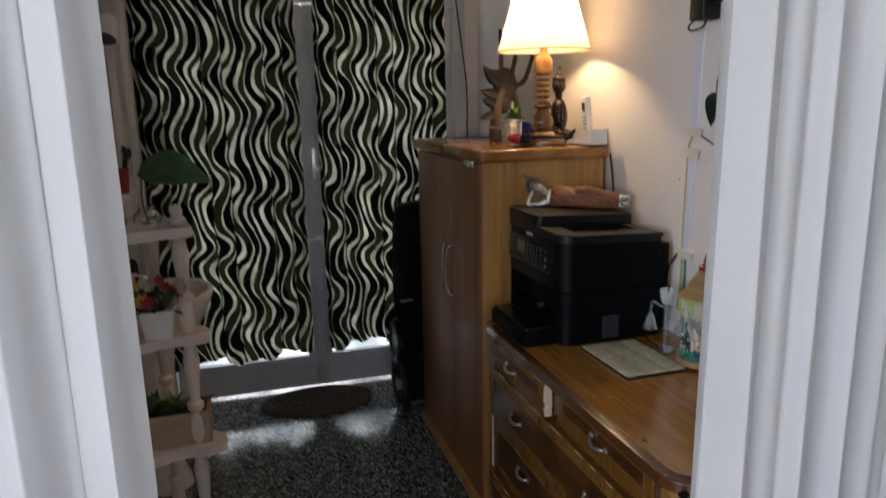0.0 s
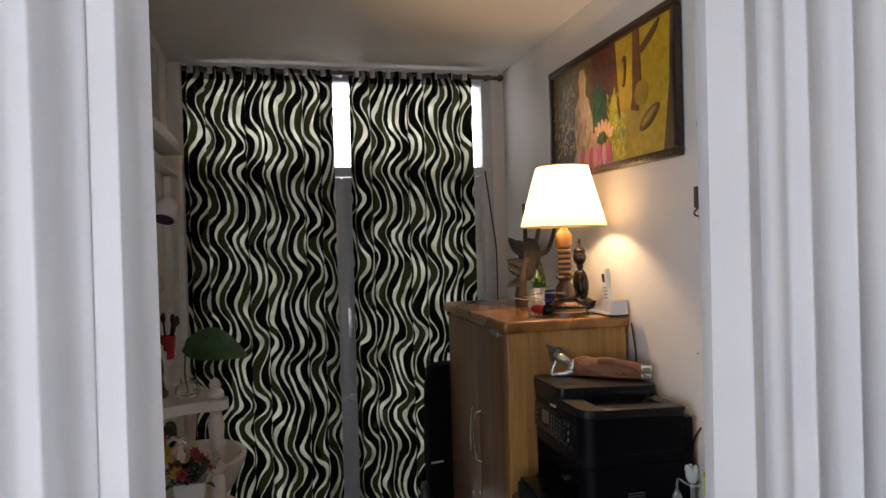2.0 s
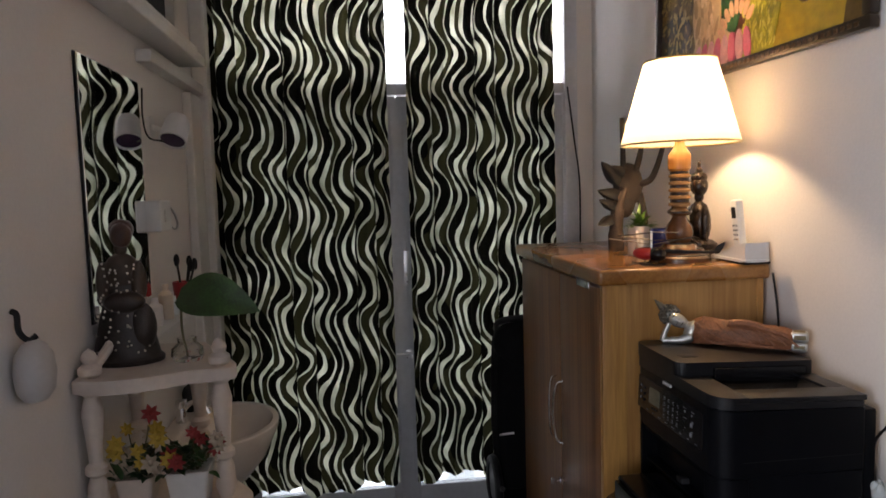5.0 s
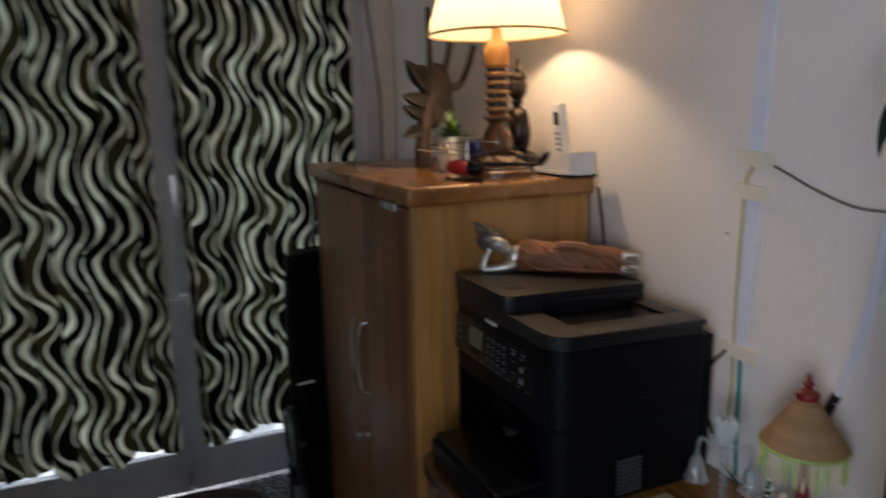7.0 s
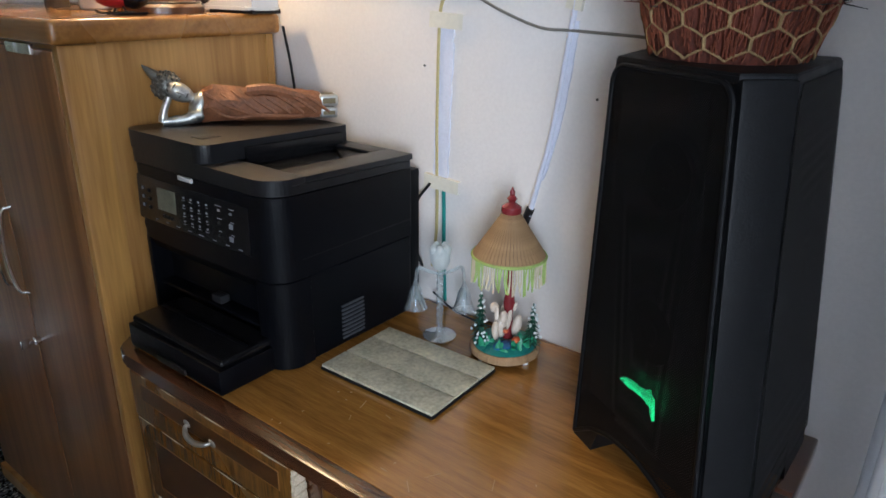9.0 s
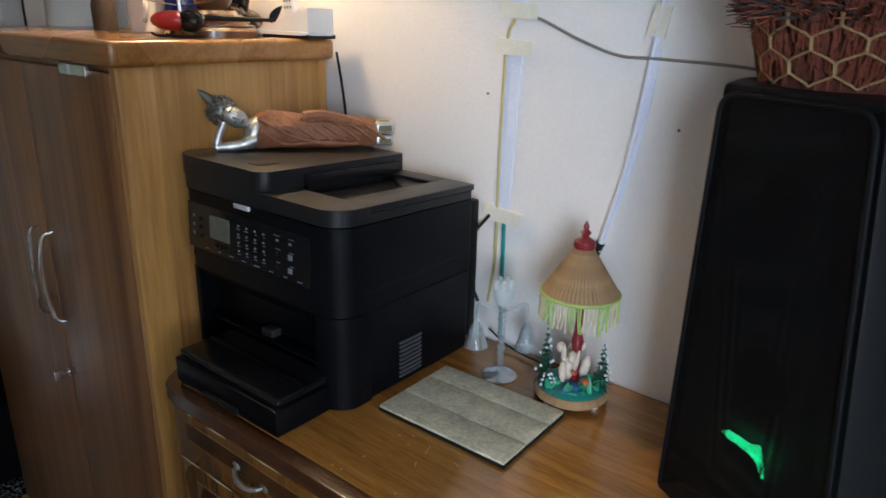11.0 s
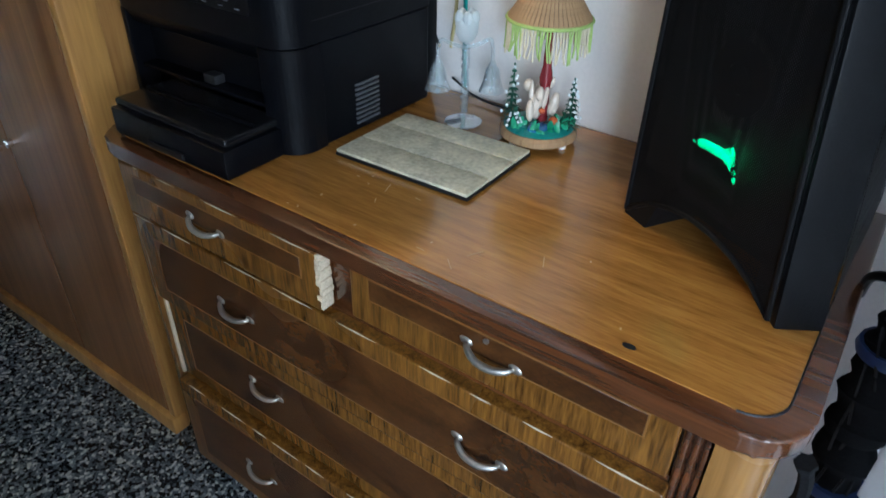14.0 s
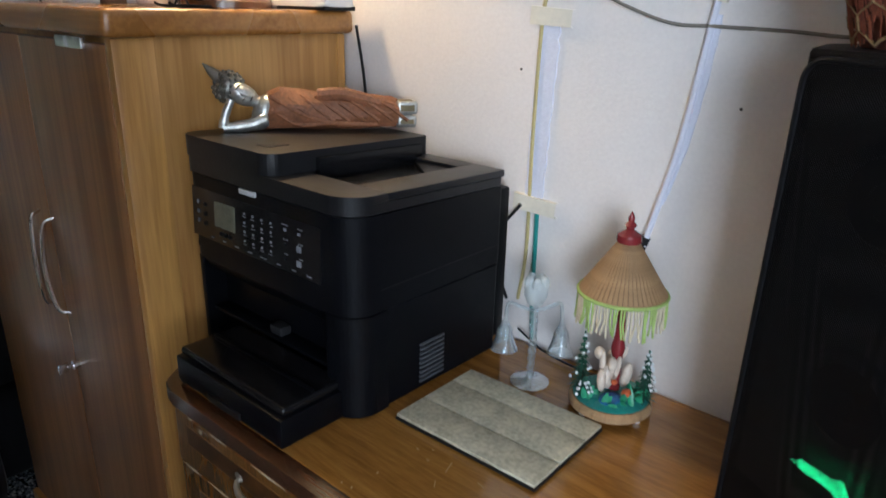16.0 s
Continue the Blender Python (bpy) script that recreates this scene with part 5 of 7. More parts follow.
# ---- more materials ----
def thin_glass(name):
    """Clear thin-walled glass: light passes straight, the gloss grows towards the rim."""
    m, t, b = node_mat(name)
    tr, gl = t.nodes.new("ShaderNodeBsdfTransparent"), t.nodes.new("ShaderNodeBsdfGlossy")
    tr.inputs[0].default_value = (0.90, 0.94, 0.95, 1)
    gl.inputs[0].default_value, gl.inputs["Roughness"].default_value = (0.95, 0.97, 1.0, 1), 0.06
    lw, mx = t.nodes.new("ShaderNodeLayerWeight"), t.nodes.new("ShaderNodeMixShader")
    lw.inputs[0].default_value = 0.52
    t.links.new(lw.outputs["Facing"], mx.inputs[0])
    t.links.new(tr.outputs[0], mx.inputs[1])
    t.links.new(gl.outputs[0], mx.inputs[2])
    df, m2 = t.nodes.new("ShaderNodeBsdfDiffuse"), t.nodes.new("ShaderNodeMixShader")
    df.inputs[0].default_value = (0.80, 0.86, 0.88, 1)
    m2.inputs[0].default_value = 0.09
    t.links.new(mx.outputs[0], m2.inputs[1])
    t.links.new(df.outputs[0], m2.inputs[2])
    t.links.new(m2.outputs[0], t.nodes["Material Output"].inputs[0])
    return m


M_SILVER = mat("aged_silver", (0.55, 0.56, 0.54), 0.32, 0.85, vary=0.3, scale=60, bump=0.3)
M_ROBE = mat("terracotta_robe", (0.24, 0.092, 0.040), 0.6, vary=0.45, scale=30, bump=0.5)
M_GOLDISH = mat("pale_gold_feet", (0.17, 0.135, 0.065), 0.6, 0.0, vary=0.2, scale=60)
M_DARKSTAT = mat("dark_bronze_statue", (0.028, 0.018, 0.012), 0.25, 0.4, vary=0.3, scale=60)
M_BEAD = mat("pale_beads", (0.55, 0.50, 0.42), 0.3, vary=0.1)
M_DRIFT = mat("dark_driftwood", (0.022, 0.015, 0.012), 0.75, vary=0.4, scale=30, bump=0.7)
M_LEAF = mat("leaf_green", (0.018, 0.055, 0.012), 0.35, vary=0.7, scale=28, bump=0.15)
M_LEAF2 = mat("leaf_light_green", (0.075, 0.16, 0.022), 0.4, vary=0.4, scale=40)
M_LEAFD = mat("leaf_dark_blue_green", (0.018, 0.040, 0.028), 0.4, vary=0.4, scale=40)
M_STEM = mat("plant_stem", (0.09, 0.085, 0.03), 0.6)
M_RED = mat("red_plastic", (0.38, 0.018, 0.022), 0.35, vary=0.1)
M_FLRED = mat("dull_red_petals", (0.24, 0.020, 0.018), 0.75, vary=0.3, scale=60)
M_BLUE = mat("dark_blue_glaze", (0.018, 0.024, 0.12), 0.12, vary=0.2)
M_COIR = mat("red_brown_coir", (0.095, 0.022, 0.011), 0.9, vary=0.6, scale=50, bump=0.8, stretch=(1, 1, 0.25))
M_ROPE = mat("straw_rope", (0.22, 0.14, 0.06), 0.9, vary=0.3, scale=90, bump=0.6)
M_REED = wood("reed_shade", (0.24, 0.135, 0.062), (0.44, 0.27, 0.13), 0.7, 'z', 6)
M_DRIFTB0 = mat("shade_lining_brown", (0.10, 0.05, 0.022), 0.8, vary=0.3, scale=40)
M_FRINGE = mat("lime_fringe", (0.34, 0.46, 0.13), 0.85, vary=0.3, scale=60)
M_FRINGE2 = mat("cream_fringe", (0.58, 0.50, 0.34), 0.85, vary=0.2, scale=60)
M_DKRED = mat("dark_red_lacquer", (0.20, 0.022, 0.026), 0.25, vary=0.15)
M_CREAM = mat("cream_porcelain", (0.62, 0.52, 0.42), 0.3, vary=0.12, scale=40)
M_PINE = mat("toy_pine_green", (0.015, 0.085, 0.050), 0.6, vary=0.4, scale=80)
M_SNOW = mat("toy_snow", (0.70, 0.74, 0.74), 0.7)
M_TURQ = mat("turquoise_paint", (0.02, 0.22, 0.20), 0.3, vary=0.2)
M_BLUEW = mat("toy_water_blue", (0.03, 0.14, 0.34), 0.2, vary=0.2)
M_TAPE = mat("masking_tape_yellowed", (0.72, 0.68, 0.57), 0.5, vary=0.08)
M_TAPEW = mat("white_tape", (0.68, 0.70, 0.80), 0.35, vary=0.06, scale=30, bump=0.4)
M_CABLE = mat("grey_cable", (0.20, 0.18, 0.15), 0.6)
M_CABLEY = mat("yellowed_cable", (0.48, 0.40, 0.18), 0.5)
M_CASE = mat("grimy_pale_cover", (0.48, 0.44, 0.32), 0.7, vary=0.42, scale=30, bump=0.4, fine=5)
M_ROUTER = mat("router_grey_white", (0.45, 0.43, 0.42), 0.4, vary=0.05)
M_CRYSTAL = thin_glass("crystal_glass")
M_PURPLE = mat("purple_lens", (0.055, 0.03, 0.075), 0.2)
M_YELLOWF = mat("yellow_petals", (0.42, 0.28, 0.03), 0.7, vary=0.2)
M_WHITEF = mat("cream_petals", (0.40, 0.32, 0.24), 0.7, vary=0.15)
M_PLANTER = wood("planter_pale_wood", (0.30, 0.20, 0.12), (0.46, 0.33, 0.21), 0.7, 'x', 1.5)
M_MIRROR = node_mat("mirror_silvering")[0]
_b = M_MIRROR.node_tree.nodes["Principled BSDF"]
_b.inputs["Base Color"].default_value, _b.inputs["Metallic"].default_value, _b.inputs["Roughness"].default_value = (0.86, 0.87, 0.86, 1), 1.0, 0.02


def leaf(bm, base, tip, width, droop=0.02, up=(0, 0, 1), n=8, slot=0, curl=0.25):
    """A pointed leaf with a folded midrib."""
    base, tip = Vector(base), Vector(tip)
    d = tip - base
    s = d.cross(Vector(up)).normalized()
    u = s.cross(d).normalized()
    rows = []
    for k in range(n + 1):
        t = k / n
        w = width * 0.5 * (math.sin(math.pi * min(1, t * 0.94 + 0.06)) ** 0.75) * (1.15 - 0.5 * t)
        c = base + d * t + u * (math.sin(math.pi * t) * droop)
        rows.append([bm.verts.new(c - s * w + u * w * curl), bm.verts.new(c - s * w * 0.5 + u * w * curl * 0.4), bm.verts.new(c), bm.verts.new(c + s * w * 0.5 + u * w * curl * 0.4), bm.verts.new(c + s * w + u * w * curl)])
    for a, b in zip(rows, rows[1:]):
        for i in range(4):
            bm.faces.new((a[i], a[i + 1], b[i + 1], b[i])).material_index = slot


# ---- reclining statue on the printer ----
def reclining_statue():
    bm = BM()
    y, z = 2.405, 1.186
    # robe: rings along the lying body
    prof = [(1.318, 0.018, 0.046), (1.332, 0.034, 0.068), (1.352, 0.040, 0.078), (1.385, 0.040, 0.074), (1.42, 0.040, 0.066), (1.455, 0.038, 0.066), (1.49, 0.036, 0.060), (1.53, 0.036, 0.062), (1.56, 0.034, 0.060), (1.574, 0.030, 0.055)]
    rings = []
    for i, (x, hw, h) in enumerate(prof):
        ring = []
        for k in range(20):
            g = 2 * math.pi * k / 20
            fold = 1 + 0.11 * math.sin(6 * g + i * 1.1)
            ring.append(bm.verts.new((x, y + hw * fold * math.cos(g), z + h / 2 + h / 2 * fold * math.sin(g) * (1 if math.sin(g) > 0 else 0.98))))
        rings.append(ring)
    for a, b in zip(rings, rings[1:]):
        for k in range(20):
            bm.faces.new((a[k], a[(k + 1) % 20], b[(k + 1) % 20], b[k])).material_index = 1
    bm.faces.new(rings[0]).material_index = 1
    bm.faces.new(rings[-1][::-1]).material_index = 1
    for q in (0.0, 0.022):
        tube(bm, curve_pts([(1.335, y - 0.032, z + 0.062 - q), (1.38, y - 0.041, z + 0.036 - q), (1.44, y - 0.041, z + 0.016), (1.53, y - 0.034, z + 0.010)], 6), 0.004, 6, slot=1)
    tube(bm, curve_pts([(1.42, y - 0.02, z + 0.064), (1.47, y - 0.025, z + 0.066), (1.56, y - 0.022, z + 0.040)], 6), 0.012, 8, slot=1)
    # feet
    box(bm, 1.570, y - 0.026, z + 0.026, 1.612, y + 0.016, z + 0.052, 0.007, 3, None, 2)
    box(bm, 1.570, y - 0.028, z + 0.002, 1.610, y + 0.016, z + 0.025, 0.007, 3, None, 2)
    # shoulder, propped arm, head
    ball(bm, (1.322, y - 0.008, z + 0.032), (0.020, 0.026, 0.034), (0, 20, 0), slot=0)
    tube(bm, curve_pts([(1.325, y - 0.028, z + 0.022), (1.29, y - 0.034, z + 0.012), (1.250, y - 0.034, z + 0.009)], 5), [0.013] * 4 + [0.011] * 4 + [0.009] * 3, 12, slot=0)
    tube(bm, curve_pts([(1.250, y - 0.034, z + 0.009), (1.254, y - 0.034, z + 0.030), (1.266, y - 0.030, z + 0.058)], 5), [0.009] * 4 + [0.0075] * 4 + [0.007] * 3, 12, slot=0)
    tube(bm, [(1.300, y - 0.010, z + 0.058), (1.318, y - 0.006, z + 0.046)], 0.012, 10, slot=0)
    ball(bm, (1.287, y - 0.020, z + 0.066), (0.019, 0.022, 0.029), (0, 118, 0), slot=0)
    ball(bm, (1.289, y - 0.042, z + 0.067), (0.0032, 0.004, 0.0085), (0, 112, 0), seg=8, slot=0)
    for q in (-1, 1):
        ball(bm, (1.284 - 0.005 * q, y - 0.0385, z + 0.071 + 0.010 * q), (0.0016, 0.003, 0.007), (0, 40, 0), seg=8, slot=3)
    ball(bm, (1.301, y - 0.037, z + 0.060), (0.0018, 0.003, 0.006), (0, 30, 0), seg=8, slot=3)
    ball(bm, (1.264, y - 0.004, z + 0.077), (0.027, 0.027, 0.029), (0, 35, 0), slot=3)
    for i in range(64):
        h = -0.55 + 1.5 * i / 64
        a_, r = i * 2.4, math.sqrt(max(0, 1 - h * h))
        n_ = Matrix.Rotation(radians(-58), 3, 'Y') @ Vector((r * math.cos(a_), r * math.sin(a_), h))
        ball(bm, Vector((1.264, y - 0.004, z + 0.077)) + n_ * 0.0275, 0.0040, seg=6, slot=3)
    tube(bm, [(1.250, y - 0.002, z + 0.092), (1.236, y, z + 0.104), (1.222, y, z + 0.118)], [0.013, 0.0085, 0.001], 10, slot=3)
    for i in range(7):
        u = 1.36 + 0.028 * i
        tube(bm, curve_pts([(u, y - 0.020, z + 0.066 - 0.002 * i), (u + 0.022, y - 0.038, z + 0.046), (u + 0.060, y - 0.038, z + 0.018)], 5), 0.0035, 5, slot=1)
    # lies askew on the feeder
    bmesh.ops.transform(bm, matrix=Matrix.Translation((1.292, 2.462, z + 0.0065)) @ Matrix.Rotation(radians(-31.5), 4, 'Z') @ Matrix.Rotation(radians(0.6), 4, 'Y') @ Matrix.Scale(0.93, 4) @ Matrix.Translation((-1.252, 0.034 - y, -z)), verts=bm.verts)
    solo("statue", bm, [M_SILVER, M_ROBE, M_GOLDISH, mat("tarnished_silver", (0.20, 0.20, 0.18), 0.4, 0.8, vary=0.4, scale=80)], (1.42, 2.38, z), "reclining statue in silver and terracotta lying on the printer", "statue")


reclining_statue()


# ---- flat pale cover, crystal ornament, small lamp ----
def flat_cover():
    c = thing("tablet_cover", (1.38, 1.94, CH_Z), "grimy pale grey folding tablet cover lying flat", "tablet cover")
    p = [(1.293, 1.816), (1.474, 1.818), (1.469, 2.062), (1.289, 2.061)]
    bm = BM(); prism(bm, [(x, y) for x, y in p], CH_Z + 0.001, CH_Z + 0.006, 0.002, 2); part("back", bm, M_BLACK, c, "dark underside")
    edges = [0.0, 0.34, 0.72, 1.0]
    for a, b in zip(edges, edges[1:]):
        q = []
        for t, far in ((a, 0), (a, 1), (b, 1), (b, 0)):
            lo = Vector(p[0]).lerp(Vector(p[1]), t)
            hi = Vector(p[3]).lerp(Vector(p[2]), t)
            v = lo.lerp(hi, 0.006 + 0.988 * far)
            q.append((v.x + (0.0012 if t == a else -0.0012), v.y))
        bm = BM(); prism(bm, q, CH_Z + 0.0062, CH_Z + 0.0115, 0.002, 2); part("panel", bm, M_CASE, c)


flat_cover()


def crystal_ornament():
    x, y = 1.515, 1.975
    c = thing("crystal_ornament", (x, y, CH_Z), "clear crystal stand with a rose and hanging glass bells", "ornament")
    z = CH_Z + 0.0005
    bm = BM(); lathe(bm, [(0.0, 0.0), (0.030, 0.0), (0.032, 0.003), (0.012, 0.006), (0.006, 0.010), (0.0, 0.010)], (x, y, z), 28); part("foot", bm, M_CRYSTAL, c)
    bm = BM()
    rings = []
    for k in range(25):
        t = k / 24
        rings.append([bm.verts.new((x + (0.0062 + 0.0012 * (k % 2)) * math.cos(2 * math.pi * i / 6 + t * 9), y + (0.0062 + 0.0012 * (k % 2)) * math.sin(2 * math.pi * i / 6 + t * 9), z + 0.011 + 0.125 * t)) for i in range(6)])
    for a, b in zip(rings, rings[1:]):
        for i in range(6):
            bm.faces.new((a[i], a[(i + 1) % 6], b[(i + 1) % 6], b[i]))
    bm.faces.new(rings[0][::-1]); bm.faces.new(rings[-1])
    part("twisted_stem", bm, M_CRYSTAL, c)
    frost = cloth("frosted_glass", (0.80, 0.84, 0.84), 0.6)
    bm = BM()
    lathe(bm, [(0.003, 0.137), (0.012, 0.142), (0.018, 0.155), (0.019, 0.170), (0.015, 0.180)], (x, y, z), 16)
    for i in range(5):
        a = 2 * math.pi * i / 5
        ball(bm, (x + 0.013 * math.cos(a), y + 0.013 * math.sin(a), z + 0.178), (0.008, 0.008, 0.012), seg=8)
    part("rose", bm, frost, c, "frosted glass rose")
    for sg, dz in ((-1, 0.0), (1, -0.006)):
        bm = BM()
        dx, dy = sg * 0.030, -sg * 0.034
        tube(bm, curve_pts([(x, y, z + 0.128), (x + dx * 0.5, y + dy * 0.5, z + 0.136), (x + dx * 0.9, y + dy * 0.9, z + 0.142), (x + dx, y + dy, z + 0.118 + dz)], 5), 0.0032, 8); arm = part("arm", bm, M_CRYSTAL, c)
        bm = BM(); lathe(bm, [(0.003, 0.116 + dz), (0.006, 0.108 + dz), (0.012, 0.098 + dz), (0.015, 0.080 + dz), (0.022, 0.062 + dz), (0.0205, 0.061 + dz), (0.0135, 0.079 + dz), (0.010, 0.096 + dz), (0.004, 0.106 + dz)], (x + dx, y + dy, z), 20); part("bell", bm, M_CRYSTAL, arm)
        bm = BM(); tube(bm, [(x + dx, y + dy, z + 0.10), (x + dx, y + dy, z + 0.058)], 0.0012, 6); ball(bm, (x + dx, y + dy, z + 0.056), 0.0045, seg=8); part("clapper", bm, M_CRYSTAL, arm)


crystal_ornament()


def small_lamp():
    x, y = 1.537, 1.842
    z = CH_Z
    l = thing("small_lamp", (x, y, z), "small ornamental lamp with reed shade and green fringe", "lamp")
    for a in (0.6, 2.7, 4.6):
        bm = BM(); lathe(bm, [(0.006, 0), (0.007, 0.008)], (x + 0.048 * math.cos(a), y + 0.048 * math.sin(a), z), 10); part("foot", bm, M_WHITE, l, "white button foot")
    bm = BM(); lathe(bm, [(0.058, 0.008), (0.063, 0.012), (0.063, 0.020), (0.059, 0.025)], (x, y, z), 36); part("base", bm, M_REED, l, "round turned wooden base")
    bm = BM(); lathe(bm, [(0.057, 0.0255), (0.050, 0.029), (0.0, 0.030)], (x, y, z), 30); sc = part("scene_ground", bm, M_TURQ, l, "blue-green painted ground")
    bm = BM(); ball(bm, (x - 0.022, y - 0.010, z + 0.031), (0.022, 0.016, 0.004)); part("pond", bm, M_BLUEW, sc)
    rnd = random.Random(5)
    bm = BM()
    for k in range(26):
        a, r = rnd.uniform(2.2, 5.6), rnd.uniform(0.032, 0.054)
        b = Vector((x + r * math.cos(a), y + r * math.sin(a), z + 0.026))
        leaf(bm, b, b + Vector((rnd.uniform(-.012, .008), rnd.uniform(-.012, .012), rnd.uniform(0.010, 0.026))), 0.010, 0.002, (1, 0.3, 0), 4)
    tagged(part("greenery", bm, mat("toy_green", (0.03, 0.26, 0.13), 0.4, vary=0.4, scale=90), sc, "glossy green toy leaves"), kind="stuff")
    for c, r in (((-0.004, 0.006, 0.052), (0.018, 0.015, 0.024)), ((-0.014, -0.004, 0.070), (0.011, 0.010, 0.012)), ((0.012, 0.012, 0.066), (0.016, 0.010, 0.020)), ((0.004, -0.004, 0.060), (0.008, 0.007, 0.020)), ((-0.008, 0.014, 0.062), (0.007, 0.008, 0.024)), ((0.016, -0.008, 0.078), (0.006, 0.006, 0.010)), ((0.020, 0.002, 0.085), (0.008, 0.008, 0.012)), ((-0.002, 0.024, 0.074), (0.012, 0.012, 0.010)), ((-0.020, 0.008, 0.048), (0.010, 0.010, 0.018)), ((0.012, -0.016, 0.052), (0.014, 0.012, 0.022))):
        bm = BM(); ball(bm, (x + c[0], y + c[1], z + 0.028 + 1.3 * (c[2] - 0.028)), (r[0] * 0.72, r[1] * 0.72, r[2] * 1.0), (10 * math.sin(90 * c[0]), 12 * math.cos(70 * c[1]), 0), seg=10); part("porcelain_piece", bm, M_CREAM, sc, "cream porcelain")
    bm = BM(); ball(bm, (x - 0.012, y - 0.030, z + 0.044), (0.009, 0.007, 0.007)); ball(bm, (x - 0.018, y - 0.012, z + 0.058), (0.005, 0.005, 0.004)); part("orange_detail", bm, mat("toy_orange", (0.50, 0.10, 0.03), 0.4), sc)
    for px, py, h, r in ((-0.016, 0.044, 0.098, 0.019), (0.016, -0.046, 0.085, 0.019), (-0.036, 0.026, 0.036, 0.012)):
        bm = BM()
        tube(bm, [(x + px, y + py, z + 0.025), (x + px, y + py, z + 0.025 + h)], 0.0015, 5)
        for k in range(9):
            t = k / 9
            rr = r * (1 - t) + 0.002
            for i in range(9):
                a = 2 * math.pi * i / 9 + k * 0.7
                b = Vector((x + px, y + py, z + 0.032 + h * 0.92 * t))
                leaf(bm, b, b + Vector((rr * math.cos(a), rr * math.sin(a), -0.004)), 0.005, 0.001, (0, 0, 1), 3)
        tr = part("toy_pine", bm, M_PINE, sc, "small green toy pine")
        bm = BM()
        for k in range(16):
            t, a = rnd.random(), rnd.uniform(0, 6.28)
            rr = (r * (1 - t) + 0.002) * 0.9
            ball(bm, (x + px + rr * math.cos(a), y + py + rr * math.sin(a), z + 0.032 + h * 0.9 * t), 0.0026, seg=6)
        part("snow", bm, M_SNOW, tr)
    bm = BM(); lathe(bm, [(0.010, 0.028), (0.008, 0.08), (0.011, 0.10), (0.007, 0.12), (0.006, 0.19)], (x + 0.012, y + 0.002, z), 14); part("stem", bm, M_DKRED, l, "dark red turned stem")
    # reed shade: slats on a cone
    n = 54
    bm = BM(); lathe(bm, [(0.0615, 0.196), (0.0138, 0.271)], (x, y, z), 40); sh = part("shade", bm, M_DRIFTB0, l, "conical shade of thin reeds")
    bm = BM()
    vs = []
    for r, h in ((0.0625, 0.197), (0.014, 0.272)):
        for q in (0, 0.0016):
            vs.append([bm.verts.new(((r + q) * math.cos(a), (r + q) * math.sin(a), h)) for a in (0, 2 * math.pi * 0.86 / n)])
    lo_i, lo_o, hi_i, hi_o = vs
    for f in ((lo_o[0], lo_o[1], hi_o[1], hi_o[0]), (lo_i[1], lo_i[0], hi_i[0], hi_i[1]), (lo_i[0], lo_o[0], hi_o[0], hi_i[0]), (lo_o[1], lo_i[1], hi_i[1], hi_o[1])):
        bm.faces.new(f)
    reed = finish("reed", bm, M_REED, False)
    for i in range(n):
        ob = new("reed", reed)
        ob.parent, ob.rotation_euler = sh, (0, 0, 2 * math.pi * i / n)
    bm = BM(); tube(bm, [(x + 0.0635 * math.cos(2 * math.pi * i / 40), y + 0.0635 * math.sin(2 * math.pi * i / 40), z + 0.196) for i in range(41)], 0.003, 6); part("band", bm, M_FRINGE, sh)
    tube_r = 0.0630
    bmg, bmc = BM(), BM()
    for i in range(84):
        a = 2 * math.pi * i / 84
        b = bmg if (i // 5) % 2 else bmc
        h = rnd.uniform(0.040, 0.050)
        px, py = x + tube_r * math.cos(a), y + tube_r * math.sin(a)
        tube(b, [(px, py, z + 0.195), (px + rnd.uniform(-.002, .002), py + rnd.uniform(-.002, .002), z + 0.172), (px + rnd.uniform(-.004, .004), py + rnd.uniform(-.004, .004), z + 0.195 - h)], 0.0016, 4)
    tagged(part("fringe", bmg, M_FRINGE, sh, "lime green thread fringe"), kind="stuff")
    tagged(part("fringe", bmc, M_FRINGE2, sh, "cream thread fringe"), kind="stuff")
    bm = BM(); lathe(bm, [(0.015, 0.270), (0.018, 0.275), (0.017, 0.283), (0.010, 0.288), (0.005, 0.291), (0.009, 0.297), (0.004, 0.303), (0.005, 0.308), (0.0, 0.318)], (x, y, z), 16); part("finial", bm, M_DKRED, l, "dark red turned finial")
    bm = BM(); tube(bm, curve_pts([(x + 0.03, y + 0.03, z + 0.03), (1.59, 1.92, z + 0.012), (1.61, 2.01, z + 0.008), (1.615, 2.07, z + 0.03)], 6), 0.002, 6); part("cord", bm, M_BLACK, l)


small_lamp()


# ---- things on the cabinet ----
CT = 1.3872


